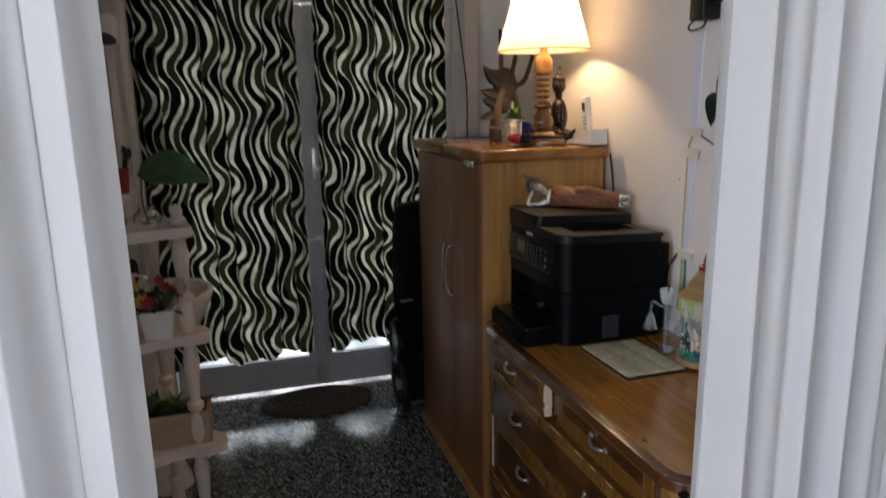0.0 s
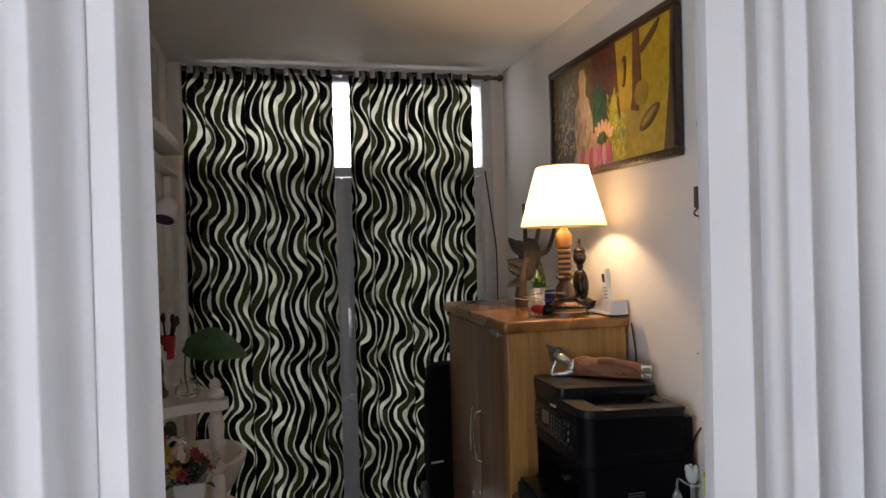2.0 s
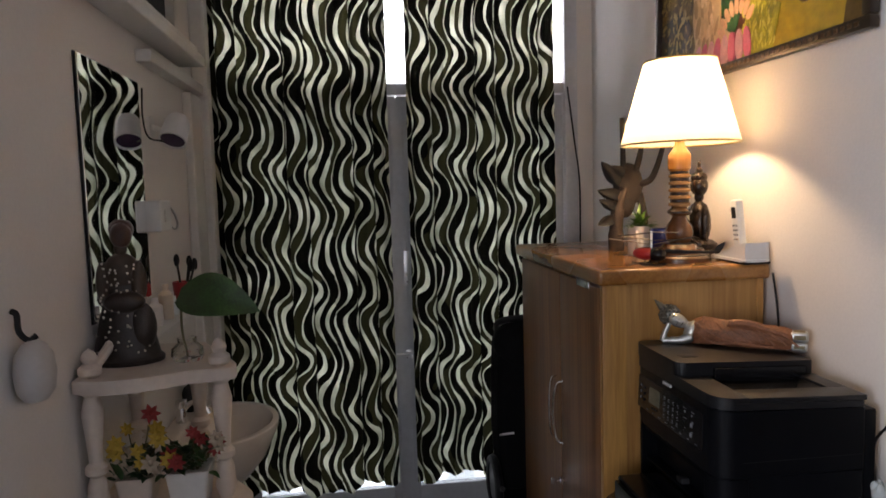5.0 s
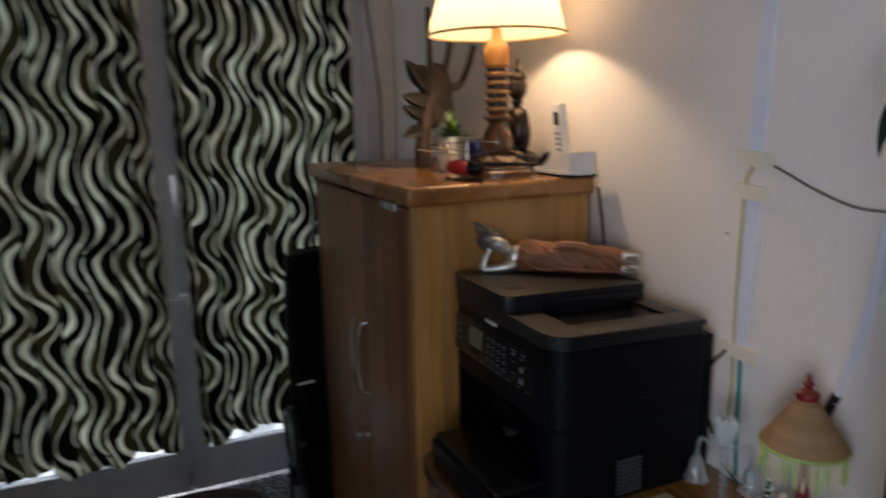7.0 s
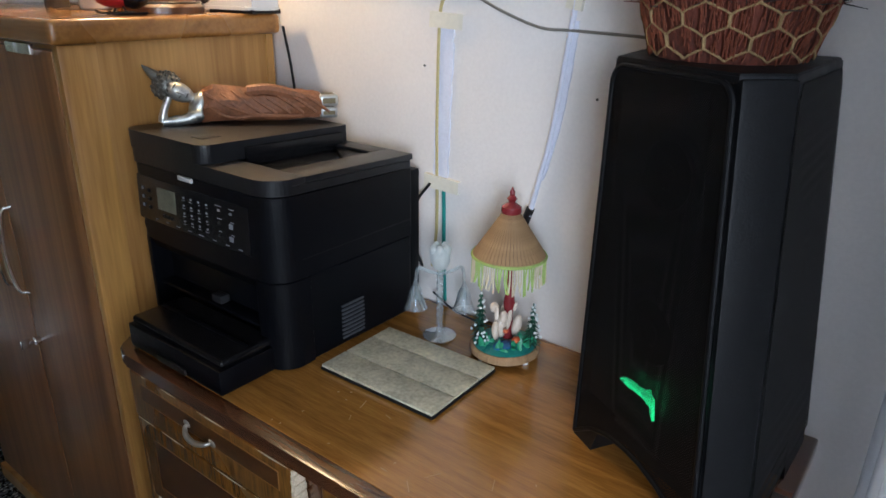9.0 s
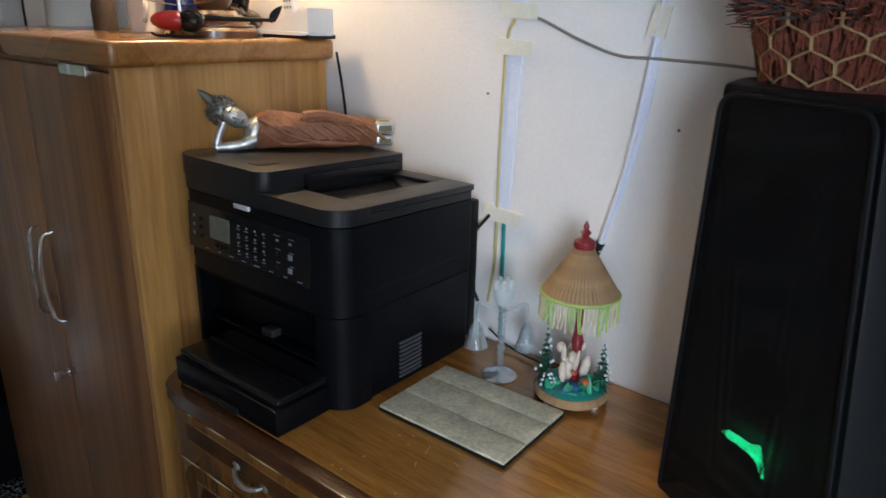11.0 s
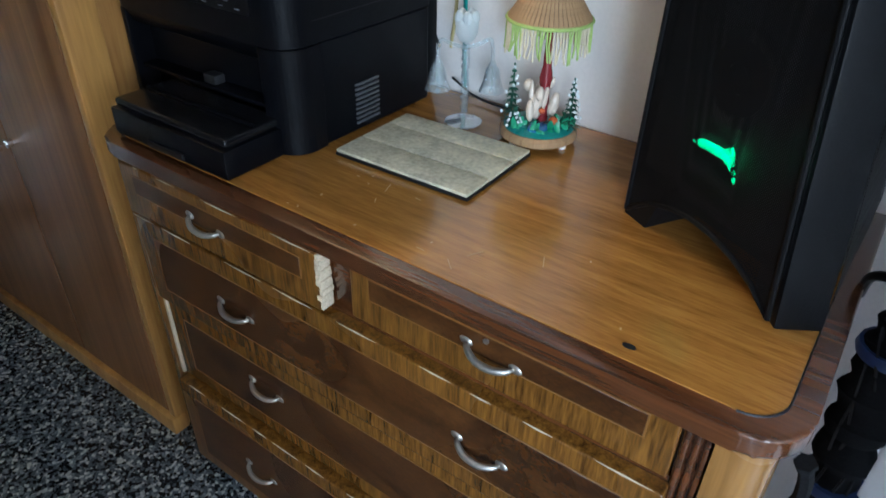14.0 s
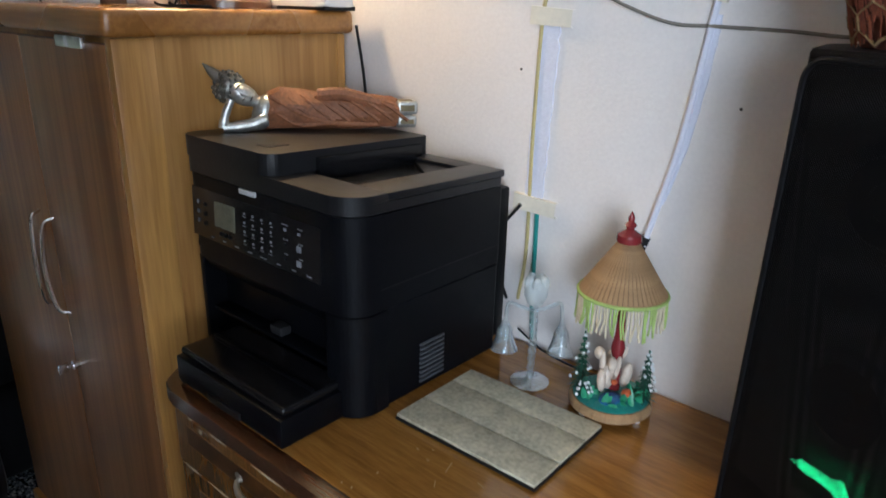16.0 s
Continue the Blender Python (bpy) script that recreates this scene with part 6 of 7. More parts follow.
def phone():
    p = thing("phone", (1.56, 2.545, CT), "white cordless phone standing in its base", "telephone")
    bm = BM()
    prism(bm, rounded_rect(1.520, 2.470, 1.602, 2.655, 0.022, 5), CT + 0.006, CT + 0.013, 0.003, 2)
    vs = []
    pts = [(2.478, 0.012), (2.478, 0.058), (2.52, 0.050), (2.60, 0.024), (2.648, 0.014), (2.648, 0.012)]
    for xx in (1.527, 1.595):
        vs.append([bm.verts.new((xx, y, CT + h)) for y, h in pts])
    bm.faces.new(vs[0]); bm.faces.new(vs[1][::-1])
    for k in range(len(pts)):
        bm.faces.new((vs[0][k], vs[0][(k + 1) % 6], vs[1][(k + 1) % 6], vs[1][k]))
    part("base", bm, M_PHONE, p)
    bm = BM(); box(bm, 1.524, 2.474, CT - 0.0005, 1.598, 2.62, CT + 0.008, 0.002); part("base_foot", bm, M_BLACK, p)
    m = pose(1.578, 2.580, CT + 0.022, -2, -5, 0)
    bm = BM(); box(bm, -0.012, -0.0175, 0, 0.010, 0.0175, 0.150, 0.007, 3, m); h = part("handset", bm, M_PHONE, p)
    bm = BM(); box(bm, -0.0135, -0.010, 0.098, -0.0115, 0.011, 0.130, 0.001, 1, m); part("screen", bm, M_BLACK, h)
    for r in range(4):
        for c in range(3):
            bm = BM(); box(bm, -0.0132, -0.0125 + c * 0.0088, 0.036 + r * 0.013, -0.0115, -0.0070 + c * 0.0088, 0.042 + r * 0.013, 0.001, 1, m); part("key", bm, M_KEY, h)


phone()

bm = BM()  # seated statue behind the lamp
sx, sy = 1.515, 2.70
for c, r in (((0, 0, 0.03), (0.055, 0.065, 0.030)), ((0, 0, 0.10), (0.032, 0.040, 0.07)), ((0, 0.036, 0.10), (0.013, 0.014, 0.06)), ((0, -0.036, 0.10), (0.013, 0.014, 0.06)), ((0, 0, 0.178), (0.014, 0.014, 0.016)), ((0, 0, 0.212), (0.026, 0.025, 0.032)), ((0, 0, 0.236), (0.024, 0.023, 0.018)), ((0, 0, 0.256), (0.010, 0.010, 0.012)), ((0, 0, 0.272), (0.005, 0.005, 0.014)), ((-0.03, 0, 0.045), (0.03, 0.07, 0.022))):
    ball(bm, (sx + c[0], sy + c[1], CT + c[2]), r)
for k in range(16):
    t = k / 15
    ball(bm, (sx - 0.030 - 0.004 * math.sin(math.pi * t), sy + 0.026 - 0.034 * t, CT + 0.155 - 0.10 * t), 0.0035, seg=6, slot=1)
    ball(bm, (sx - 0.028 - 0.004 * math.sin(math.pi * t), sy + 0.014 - 0.034 * t, CT + 0.150 - 0.10 * t), 0.0035, seg=6, slot=1)
solo("statue", bm, [M_DARKSTAT, M_BEAD], (sx, sy, CT), "small dark seated statue with beaded sash", "statue")


M_LEAFTIP = mat("dark_carved_leaf", (0.010, 0.009, 0.009), 0.55, vary=0.3, scale=40)
M_DRIFTB = mat("brown_driftwood", (0.050, 0.032, 0.024), 0.75, vary=0.45, scale=30, bump=0.7)


def driftwood():
    d = thing("driftwood_sculpture", (1.42, 3.05, CT), "dark branching driftwood sculpture with leaf-shaped tips", "sculpture")
    bm = BM()
    tube(bm, curve_pts([(1.375, 2.99, CT), (1.372, 2.985, CT + 0.07), (1.378, 2.98, CT + 0.15), (1.40, 2.98, CT + 0.21)], 5), [0.026] * 5 + [0.022] * 5 + [0.016] * 6, 10)
    part("trunk", bm, M_DRIFTB, d)
    bm = BM(); ball(bm, (1.42, 3.0, CT + 0.22), (0.052, 0.030, 0.075)); ball(bm, (1.41, 3.0, CT + 0.16), (0.035, 0.025, 0.05)); part("burl", bm, M_DRIFT, d)
    for pts, r in (([(1.40, 2.99, CT + 0.25), (1.395, 2.98, CT + 0.34), (1.388, 2.97, CT + 0.44)], 0.011), ([(1.435, 2.99, CT + 0.24), (1.455, 2.98, CT + 0.32), (1.46, 2.97, CT + 0.39)], 0.012), ([(1.45, 2.99, CT + 0.22), (1.49, 2.98, CT + 0.235), (1.51, 2.97, CT + 0.28), (1.525, 2.96, CT + 0.34)], 0.012), ([(1.46, 3.0, CT + 0.19), (1.48, 3.0, CT + 0.10), (1.47, 3.0, CT)], 0.014)):
        bm = BM(); cp = curve_pts(pts, 5); tube(bm, cp, [r * (1 - 0.35 * i / len(cp)) for i in range(len(cp))], 8); part("branch", bm, M_DRIFT, d)
    for b, t, w in (((1.385, 2.98, CT + 0.22), (1.312, 2.96, CT + 0.300), 0.042), ((1.39, 2.98, CT + 0.18), (1.295, 2.95, CT + 0.205), 0.040), ((1.38, 2.98, CT + 0.14), (1.300, 2.95, CT + 0.175), 0.034), ((1.375, 2.98, CT + 0.115), (1.295, 2.95, CT + 0.090), 0.036), ((1.40, 2.98, CT + 0.25), (1.345, 2.96, CT + 0.285), 0.034)):
        bm = BM(); leaf(bm, b, t, w, 0.006, (0.3, -1, 0.1), 7, curl=0.35); leaf(bm, Vector(b) + Vector((0, 0.006, 0)), Vector(t) + Vector((0, 0.002, 0)), w, -0.004, (0.3, -1, 0.1), 7, curl=-0.35); part("leaf_tip", bm, M_LEAFTIP, d)


driftwood()


def mug_plant():
    x, y = 1.385, 2.83
    c = thing("mug_planter", (x, y, CT), "white mug with a small succulent", "planter")
    bm = BM(); lathe(bm, [(0.030, 0), (0.034, 0.004), (0.036, 0.05), (0.036, 0.092), (0.032, 0.092), (0.031, 0.07), (0.0, 0.068)], (x, y, CT), 24); part("mug", bm, M_CERAMIC, c)
    bm = BM(); tube(bm, curve_pts([(x - 0.02, y - 0.029, CT + 0.075), (x - 0.030, y - 0.055, CT + 0.065), (x - 0.030, y - 0.055, CT + 0.035), (x - 0.02, y - 0.029, CT + 0.025)], 5), 0.005, 8); part("handle", bm, M_CERAMIC, c)
    rnd = random.Random(9)
    bm = BM()
    for k in range(46):
        a, e = rnd.uniform(0, 6.28), rnd.uniform(0.0, 1.3)
        L = rnd.uniform(0.04, 0.085)
        b = Vector((x, y, CT + 0.085))
        leaf(bm, b, b + Vector((L * math.cos(a) * math.cos(e), L * math.sin(a) * math.cos(e), L * math.sin(e))), 0.016, 0.006, n=5)
    part("succulent", bm, M_LEAF2, c)


mug_plant()
bm = BM(); lathe(bm, [(0.024, 0), (0.036, 0.014), (0.042, 0.05), (0.040, 0.085), (0.036, 0.085), (0.036, 0.05), (0.0, 0.02)], (1.43, 2.755, CT), 24)
solo("bowl", bm, M_BLUE, (1.43, 2.755, CT), "dark blue glazed cup", "cup")


def toy_helicopter():
    x, y = 1.300, 2.575
    h = thing("toy_helicopter", (x, y, CT), "small red and black toy helicopter", "toy")
    bm = BM(); ball(bm, (x, y + 0.01, CT + 0.030), (0.030, 0.042, 0.018), (0, 0, 25)); part("body", bm, M_RED, h)
    bm = BM(); ball(bm, (x + 0.018, y - 0.02, CT + 0.030), (0.024, 0.030, 0.020)); part("cockpit", bm, M_PRN_GLOSS, h)
    bm = BM(); tube(bm, [(x + 0.02, y, CT + 0.036), (x + 0.17, y - 0.07, CT + 0.034)], [0.007, 0.003], 8); leaf(bm, (x + 0.16, y - 0.066, CT + 0.03), (x + 0.185, y - 0.075, CT + 0.062), 0.02, 0.001, (0, 1, 0), 4); part("tail_boom", bm, M_BLACK, h)
    for s in (-1, 1):
        bm = BM(); tube(bm, curve_pts([(x - 0.035, y + s * 0.024, CT + 0.008), (x - 0.02, y + s * 0.024, CT + 0.003), (x + 0.04, y + s * 0.024, CT + 0.003)], 4), 0.0024, 6); tube(bm, [(x, y + s * 0.024, CT + 0.003), (x, y + s * 0.01, CT + 0.018)], 0.002, 6); part("skid", bm, M_BLACK, h)
    bm = BM(); tube(bm, [(x + 0.01, y, CT + 0.045), (x + 0.01, y, CT + 0.092)], 0.003, 8); part("mast", bm, M_STEEL, h)
    for k, a in enumerate((0.4, 3.5, 1.9, 5.1, 2.7, 5.9)):
        z = CT + (0.090, 0.088, 0.068, 0.066, 0.056, 0.054)[k]
        bm = BM(); m = pose(x + 0.01, y, z, 0, 4 - 3 * k, math.degrees(a)); box(bm, 0.004, -0.008, -0.001, 0.115, 0.006, 0.001, 0.0005, 1, m); part("rotor_blade", bm, M_BLACK if k % 2 else mat("blade_tan", (0.30, 0.24, 0.16), 0.4), h)


toy_helicopter()

# ---- potted plant on the loudspeaker ----


def coir_pot():
    x, y, z = 1.465, 1.512, 1.3725
    p = thing("potted_plant", (x, y, z), "leafy plant in a red-brown coir pot tied with straw rope", "potted plant")
    rnd = random.Random(12)
    bm = BM(); lathe(bm, [(0.082, 0.0), (0.090, 0.02), (0.104, 0.07), (0.112, 0.10), (0.114, 0.118), (0.104, 0.120), (0.100, 0.10), (0.0, 0.095)], (x, y, z), 36)
    for v in bm.verts:
        r = Vector((v.co.x - x, v.co.y - y, 0))
        v.co += r * rnd.uniform(-0.03, 0.03)
    pot = part("pot", bm, M_COIR, p, "red-brown coir fibre pot")
    bm = BM()
    def on_pot(ang, h):
        r = 0.0895 + 0.285 * h
        return Vector((x + r * math.cos(ang), y + r * math.sin(ang), z + h))

    step = 2 * math.pi / 13
    for row in range(3):
        for i in range(13):
            a0 = step * (i + 0.5 * (row % 2))
            h0 = 0.004 + row * 0.024
            for s in (-0.5, 0.5):
                tube(bm, [on_pot(a0, h0), on_pot(a0 + 0.25 * s * 2 * step * 0.5, h0 + 0.004), on_pot(a0 + s * step, h0 + 0.012)], 0.0015, 5)
            tube(bm, [on_pot(a0 + 0.5 * step, h0 + 0.012), on_pot(a0 + 0.5 * step, h0 + 0.024)], 0.0024, 5)
    part("rope_net", bm, M_ROPE, pot, "knotted straw rope net")
    bm = BM()
    bmf = BM()
    for k in range(1500):
        a = rnd.uniform(0, 6.28)
        h = rnd.choice((rnd.gauss(0.078, 0.008), rnd.gauss(0.082, 0.008), rnd.uniform(0.108, 0.122)))
        r = 0.086 + 0.25 * h
        L = rnd.uniform(0.012, 0.034) * (1 if h < 0.1 else 0.7)
        b = Vector((x + r * math.cos(a), y + r * math.sin(a), z + h))
        q = a + rnd.uniform(-0.5, 0.5)
        tube(bm if k % 3 else bmf, [b, b + Vector((L * math.cos(q), L * math.sin(q), rnd.uniform(-0.008, 0.012)))], [0.0013, 0.0004], 3)
    for k in range(1300):
        a, h = rnd.uniform(0, 6.28), rnd.uniform(0.0, 0.11)
        b = on_pot(a, h)
        tube(bmf, [b - Vector((0, 0, 0.0)), on_pot(a + rnd.uniform(-0.05, 0.05), min(0.118, h + rnd.uniform(0.012, 0.03)))], rnd.uniform(0.0006, 0.0013), 3)
    tagged(part("bristle", bm, M_DRIFT, pot, "dark bristly fibres round the rim"), kind="stuff")
    tagged(part("loose_fibre", bmf, mat("coir_fibre", (0.17, 0.042, 0.018), 0.85, vary=0.5, scale=120), pot, "red-brown loose fibres"), kind="stuff")
    for k in range(15):
        a = 2 * math.pi * k / 15 + rnd.uniform(-0.2, 0.2)
        R, H = rnd.uniform(0.05, 0.10), rnd.uniform(0.155, 0.25)
        top = Vector((x + R * math.cos(a), y + R * math.sin(a), z + H))
        if top.x > 1.60:
            top.x = 1.60
        bm = BM(); tube(bm, curve_pts([(x + 0.03 * math.cos(a), y + 0.03 * math.sin(a), z + 0.09), (x + 0.5 * R * math.cos(a), y + 0.5 * R * math.sin(a), z + H * 0.8), top], 4), 0.0025, 5); st = part("stem", bm, M_STEM, p)
        bm = BM()
        L = rnd.uniform(0.09, 0.12)
        tip = top + Vector((L * math.cos(a) * 0.75, L * math.sin(a) * 0.75, -rnd.uniform(0.035, 0.075)))
        tip.x = min(tip.x, 1.625)
        leaf(bm, top, tip, rnd.uniform(0.10, 0.13), 0.03, n=8); part("leaf", bm, M_LEAFD if k % 3 else M_LEAF, st)
    for tip, base in (((1.405, 1.650, z + 0.166), (1.45, 1.60, z + 0.235)), ((1.42, 1.605, z + 0.142), (1.50, 1.57, z + 0.20))):
        bm = BM(); tube(bm, curve_pts([(x - 0.02, y + 0.03, z + 0.09), (x - 0.01, y + 0.04, z + 0.22), base], 5), 0.0025, 5); st = part("stem", bm, M_STEM, p)
        bm = BM(); leaf(bm, base, tip, 0.085, 0.015, n=8); part("leaf", bm, M_LEAF, st)


coir_pot()


for y, z in ((1.750, 1.279), (2.109, 1.305)):
    bm = BM(); ball(bm, (1.632, y, z), (0.003, 0.0022, 0.0022), seg=8)
    solo("nail", bm, M_ROD, (1.634, y, z), "small dark nail head in the plaster wall", "nail", "nails in the wall")


# ---- wall: router, adapter, taped cables ----
def router():
    r = thing("router", (1.60, 1.96, 1.845), "grey-white router on the wall with looped cables", "router")
    bm = BM(); box(bm, 1.600, 1.880, 1.845, 1.633, 2.035, 1.985, 0.010, 3); part("case", bm, M_ROUTER, r)
    for k in range(5):
        bm = BM(); box(bm, 1.5985, 1.915 + k * 0.018 + (0.015 if k > 2 else 0), 1.856, 1.6005, 1.922 + k * 0.018 + (0.015 if k > 2 else 0), 1.859); part("status_light", bm, glow("status_white", (0.8, 0.85, 0.9), 0.9) if k == 0 else bpy.data.materials["status_white"], r)
    bm = BM(); box(bm, 1.5988, 1.945, 1.938, 1.6005, 1.968, 1.943); part("badge", bm, M_KEY, r)
    for k, (a, b) in enumerate((((2.02, 1.975), (2.045, 1.84)), ((1.99, 1.985), (2.05, 1.86)), ((1.94, 1.985), (1.88, 1.90)), ((1.92, 1.985), (1.865, 1.82)))):
        bm = BM(); s = 1 if b[0] > a[0] else -1
        tube(bm, curve_pts([(1.615, a[0], a[1]), (1.605, a[0] + s * 0.01, 2.005 + 0.008 * k), (1.610, (a[0] + b[0]) / 2 + s * 0.018, 2.008), (1.622, b[0] + s * 0.01, 1.95), (1.628, b[0], b[1])], 6), 0.0035, 6); part("cable", bm, M_BLACK if k % 2 else M_CABLE, r)


router()


def adapter():
    a = thing("power_adapter", (1.60, 1.99, 1.75), "black power adapter plugged in under the router", "power adapter")
    bm = BM(); box(bm, 1.575, 1.968, 1.752, 1.633, 2.030, 1.818, 0.008, 3); part("body", bm, M_BLACK, a)
    bm = BM(); box(bm, 1.590, 1.925, 1.795, 1.63, 1.968, 1.810, 0.004); part("plug", bm, M_BLACK, a)
    bm = BM(); tube(bm, curve_pts([(1.60, 1.985, 1.752), (1.60, 2.00, 1.735), (1.60, 2.045, 1.730), (1.60, 2.062, 1.742), (1.60, 2.03, 1.760)], 6), 0.003, 6); part("lead", bm, M_BLACK, a)
    bm = BM(); tube(bm, curve_pts([(1.61, 1.925, 1.80), (1.605, 1.89, 1.79), (1.615, 1.868, 1.83), (1.625, 1.865, 1.90)], 6), 0.0035, 6); part("lead", bm, M_BLACK, a)


adapter()


def strip(name, pts, width, material, label, group="", lift=0.004):
    """A flat tape stuck on the wall along (y, z) points."""
    bm = BM()
    P = curve_pts([Vector((0, y, z)) for y, z in pts], 6) if len(pts) > 2 else [Vector((0, y, z)) for y, z in pts]
    rnd = random.Random(len(pts) * 7 + int(width * 1000))
    L, R = [], []
    for i, p in enumerate(P):
        d = (P[min(i + 1, len(P) - 1)] - P[max(i - 1, 0)]).normalized()
        n = Vector((0, -d.z, d.y))
        w = width * rnd.uniform(0.88, 1.1) / 2
        L.append([bm.verts.new((XR - h, *(p + n * w).yz)) for h in (0.0002, lift)])
        R.append([bm.verts.new((XR - h, *(p - n * w).yz)) for h in (0.0002, lift)])
    for i in range(len(P) - 1):
        bm.faces.new((L[i][1], L[i + 1][1], R[i + 1][1], R[i][1]))
        bm.faces.new((L[i][0], L[i + 1][0], L[i + 1][1], L[i][1]))
        bm.faces.new((R[i][1], R[i + 1][1], R[i + 1][0], R[i][0]))
    y, z = pts[-1]
    return solo(name, bm, material, (XR - 0.002, y, z), label, "tape", group)


def wall_cable(name, pts, r, material, label):
    bm = BM()
    tube(bm, curve_pts(pts, 7), r, 7)
    return solo(name, bm, material, pts[-1], label, "cable")


X = XR - 0.005
strip("tape", [(2.045, 1.74), (2.052, 1.60), (2.056, 1.455)], 0.030, M_TAPEW, "white tape covering a cable on the wall", "cable tapes on the wall")
strip("tape", [(2.058, 1.395), (2.060, 1.33), (2.064, 1.22), (2.068, 1.085)], 0.036, M_TAPEW, "wide white tape covering a cable on the wall", "cable tapes on the wall")
for y, z, w in ((2.050, 1.447, 0.080), (2.055, 1.386, 0.075), (2.062, 1.080, 0.085)):
    strip("tape", [(y - w / 2, z), (y + w / 2, z + 0.004)], 0.026, M_TAPE, "yellowed masking tape across a cable", "cable tapes on the wall", 0.0095)
strip("tape", [(1.80, 1.398), (1.802, 1.36), (1.815, 1.25), (1.835, 1.16), (1.845, 1.13)], 0.013, M_TAPEW, "narrow white tape slanting down the wall", "cable tapes on the wall")
strip("tape", [(1.795, 1.46), (1.803, 1.415)], 0.026, M_TAPE, "yellowed masking tape across a cable", "cable tapes on the wall", 0.0095)
wall_cable("cable", [(X, 2.055, 1.455), (X, 2.06, 1.43), (X, 2.072, 1.39), (X, 2.076, 1.20), (X, 2.074, 1.00), (X, 2.085, 0.90)], 0.0032, M_CABLEY, "thin yellowed cable running down the wall")
wall_cable("cable", [(X, 2.058, 1.085), (X, 2.056, 1.02), (X, 2.055, 0.93), (X, 2.05, 0.83)], 0.004, M_TURQ, "turquoise cable hanging down the wall")
wall_cable("cable", [(X, 2.05, 1.447), (X - 0.002, 2.00, 1.434), (X - 0.003, 1.93, 1.406), (X - 0.003, 1.86, 1.385), (X - 0.003, 1.80, 1.383), (X - 0.003, 1.70, 1.380), (X - 0.003, 1.62, 1.376), (X - 0.003, 1.45, 1.382)], 0.0024, M_CABLE, "grey twisted cable sagging along the wall")
wall_cable("cable", [(X, 1.76, 1.75), (X, 1.785, 1.60), (X, 1.797, 1.46), (X, 1.803, 1.40), (X - 0.001, 1.825, 1.22), (X - 0.002, 1.848, 1.11), (X - 0.006, 1.858, 1.06)], 0.005, M_TAPEW, "white cable slanting down the wall")
wall_cable("cable", [(X - 0.004, 1.856, 1.075), (X - 0.006, 1.866, 1.045), (X - 0.010, 1.878, 1.01)], 0.008, M_BLACK, "black plug end of a wall cable")
wall_cable("cable", [(X - 0.012, 2.495, 1.36), (X - 0.006, 2.48, 1.25), (X - 0.004, 2.47, 1.10), (X - 0.006, 2.46, 0.90)], 0.003, M_BLACK, "thin black cable behind the cabinet")
wall_cable("cable", [(X - 0.010, 2.085, 1.08), (X - 0.012, 2.12, 1.03), (X - 0.012, 2.13, 0.96), (X - 0.014, 2.10, 0.90)], 0.003, M_BLACK, "thin black printer cable")
wall_cable("cable", [(1.508, YD - 0.04, 2.07), (1.525, YD - 0.035, 1.95), (1.545, YD - 0.03, 1.80), (1.566, YD - 0.03, 1.62), (1.566, YD - 0.03, 1.30), (1.566, YD - 0.03, 0.9)], 0.004, M_BLACK, "thin black cord hanging beside the door")
bm = BM()
tube(bm, [(XR - 0.012, 1.655, 0.915), (XR, 1.655, 0.915)], 0.014, 10)
box(bm, XR - 0.006, 1.635, 0.88, XR, 1.675, 0.95, 0.003)
solo("wall_socket", bm, M_FRINGE2, (XR - 0.004, 1.655, 0.88), "small cream wall socket behind the loudspeaker", "socket")


# ---- black umbrella and cords hanging at the chest's end ----
def hanging_umbrella():
    c = thing("umbrella", (1.30, 1.290, 0.42), "black folded umbrella with loose cords hanging by the chest", "umbrella")
    rnd = random.Random(21)
    axis = curve_pts([(1.355, 1.292, 0.86), (1.345, 1.291, 0.80), (1.325, 1.290, 0.72), (1.300, 1.290, 0.62), (1.275, 1.290, 0.50), (1.265, 1.290, 0.42)], 8)
    bm = BM()
    tube(bm, axis, [0.018 + 0.014 * math.sin(math.pi * min(1, 1.15 * i / len(axis))) + 0.004 * math.sin(i * 1.9) for i in range(len(axis))], 14)
    for v in bm.verts:
        v.co += Vector((math.sin(v.co.z * 130), 0.4 * math.cos(v.co.z * 110), 0)) * 0.003
    part("canopy", bm, M_BLACK_CLOTH, c, "crumpled black folded cloth")
    for k in (9, 24):
        q = axis[k]
        bm = BM(); lathe(bm, [(0.034, 0), (0.036, 0.006), (0.034, 0.014)], (q.x, q.y, q.z), 16); part("band", bm, mat("dark_blue_band", (0.012, 0.03, 0.10), 0.4), c, "dark blue band")
    for k in range(7):
        pts = []
        for i in range(7):
            q = axis[min(len(axis) - 1, 3 + i * 6)]
            pts.append(q + Vector((-0.022 - 0.012 * math.sin(i * 2.1 + k), 0.018 * math.cos(k * 1.3 + i), rnd.uniform(-0.01, 0.01))))
        bm = BM(); tube(bm, curve_pts(pts, 5), 0.0016, 5); part("cord", bm, M_BLACK, c)
    bm = BM(); tube(bm, curve_pts([(1.355, 1.292, 0.86), (1.38, 1.31, 0.862), (1.42, 1.333, 0.835), (1.43, 1.338, 0.80)], 6), 0.006, 8); part("handle", bm, M_BLACK, c)
    bm = BM(); tube(bm, curve_pts([(1.118, 1.334, CH_Z - 0.012), (1.128, 1.326, CH_Z - 0.05), (1.15, 1.322, CH_Z - 0.14), (1.12, 1.318, CH_Z - 0.26), (1.09, 1.316, CH_Z - 0.42)], 6), [0.010, 0.010] + [0.007] * 22 + [0.004], 6); part("strap", bm, M_BLACK_CLOTH, c, "thin black strap")


hanging_umbrella()


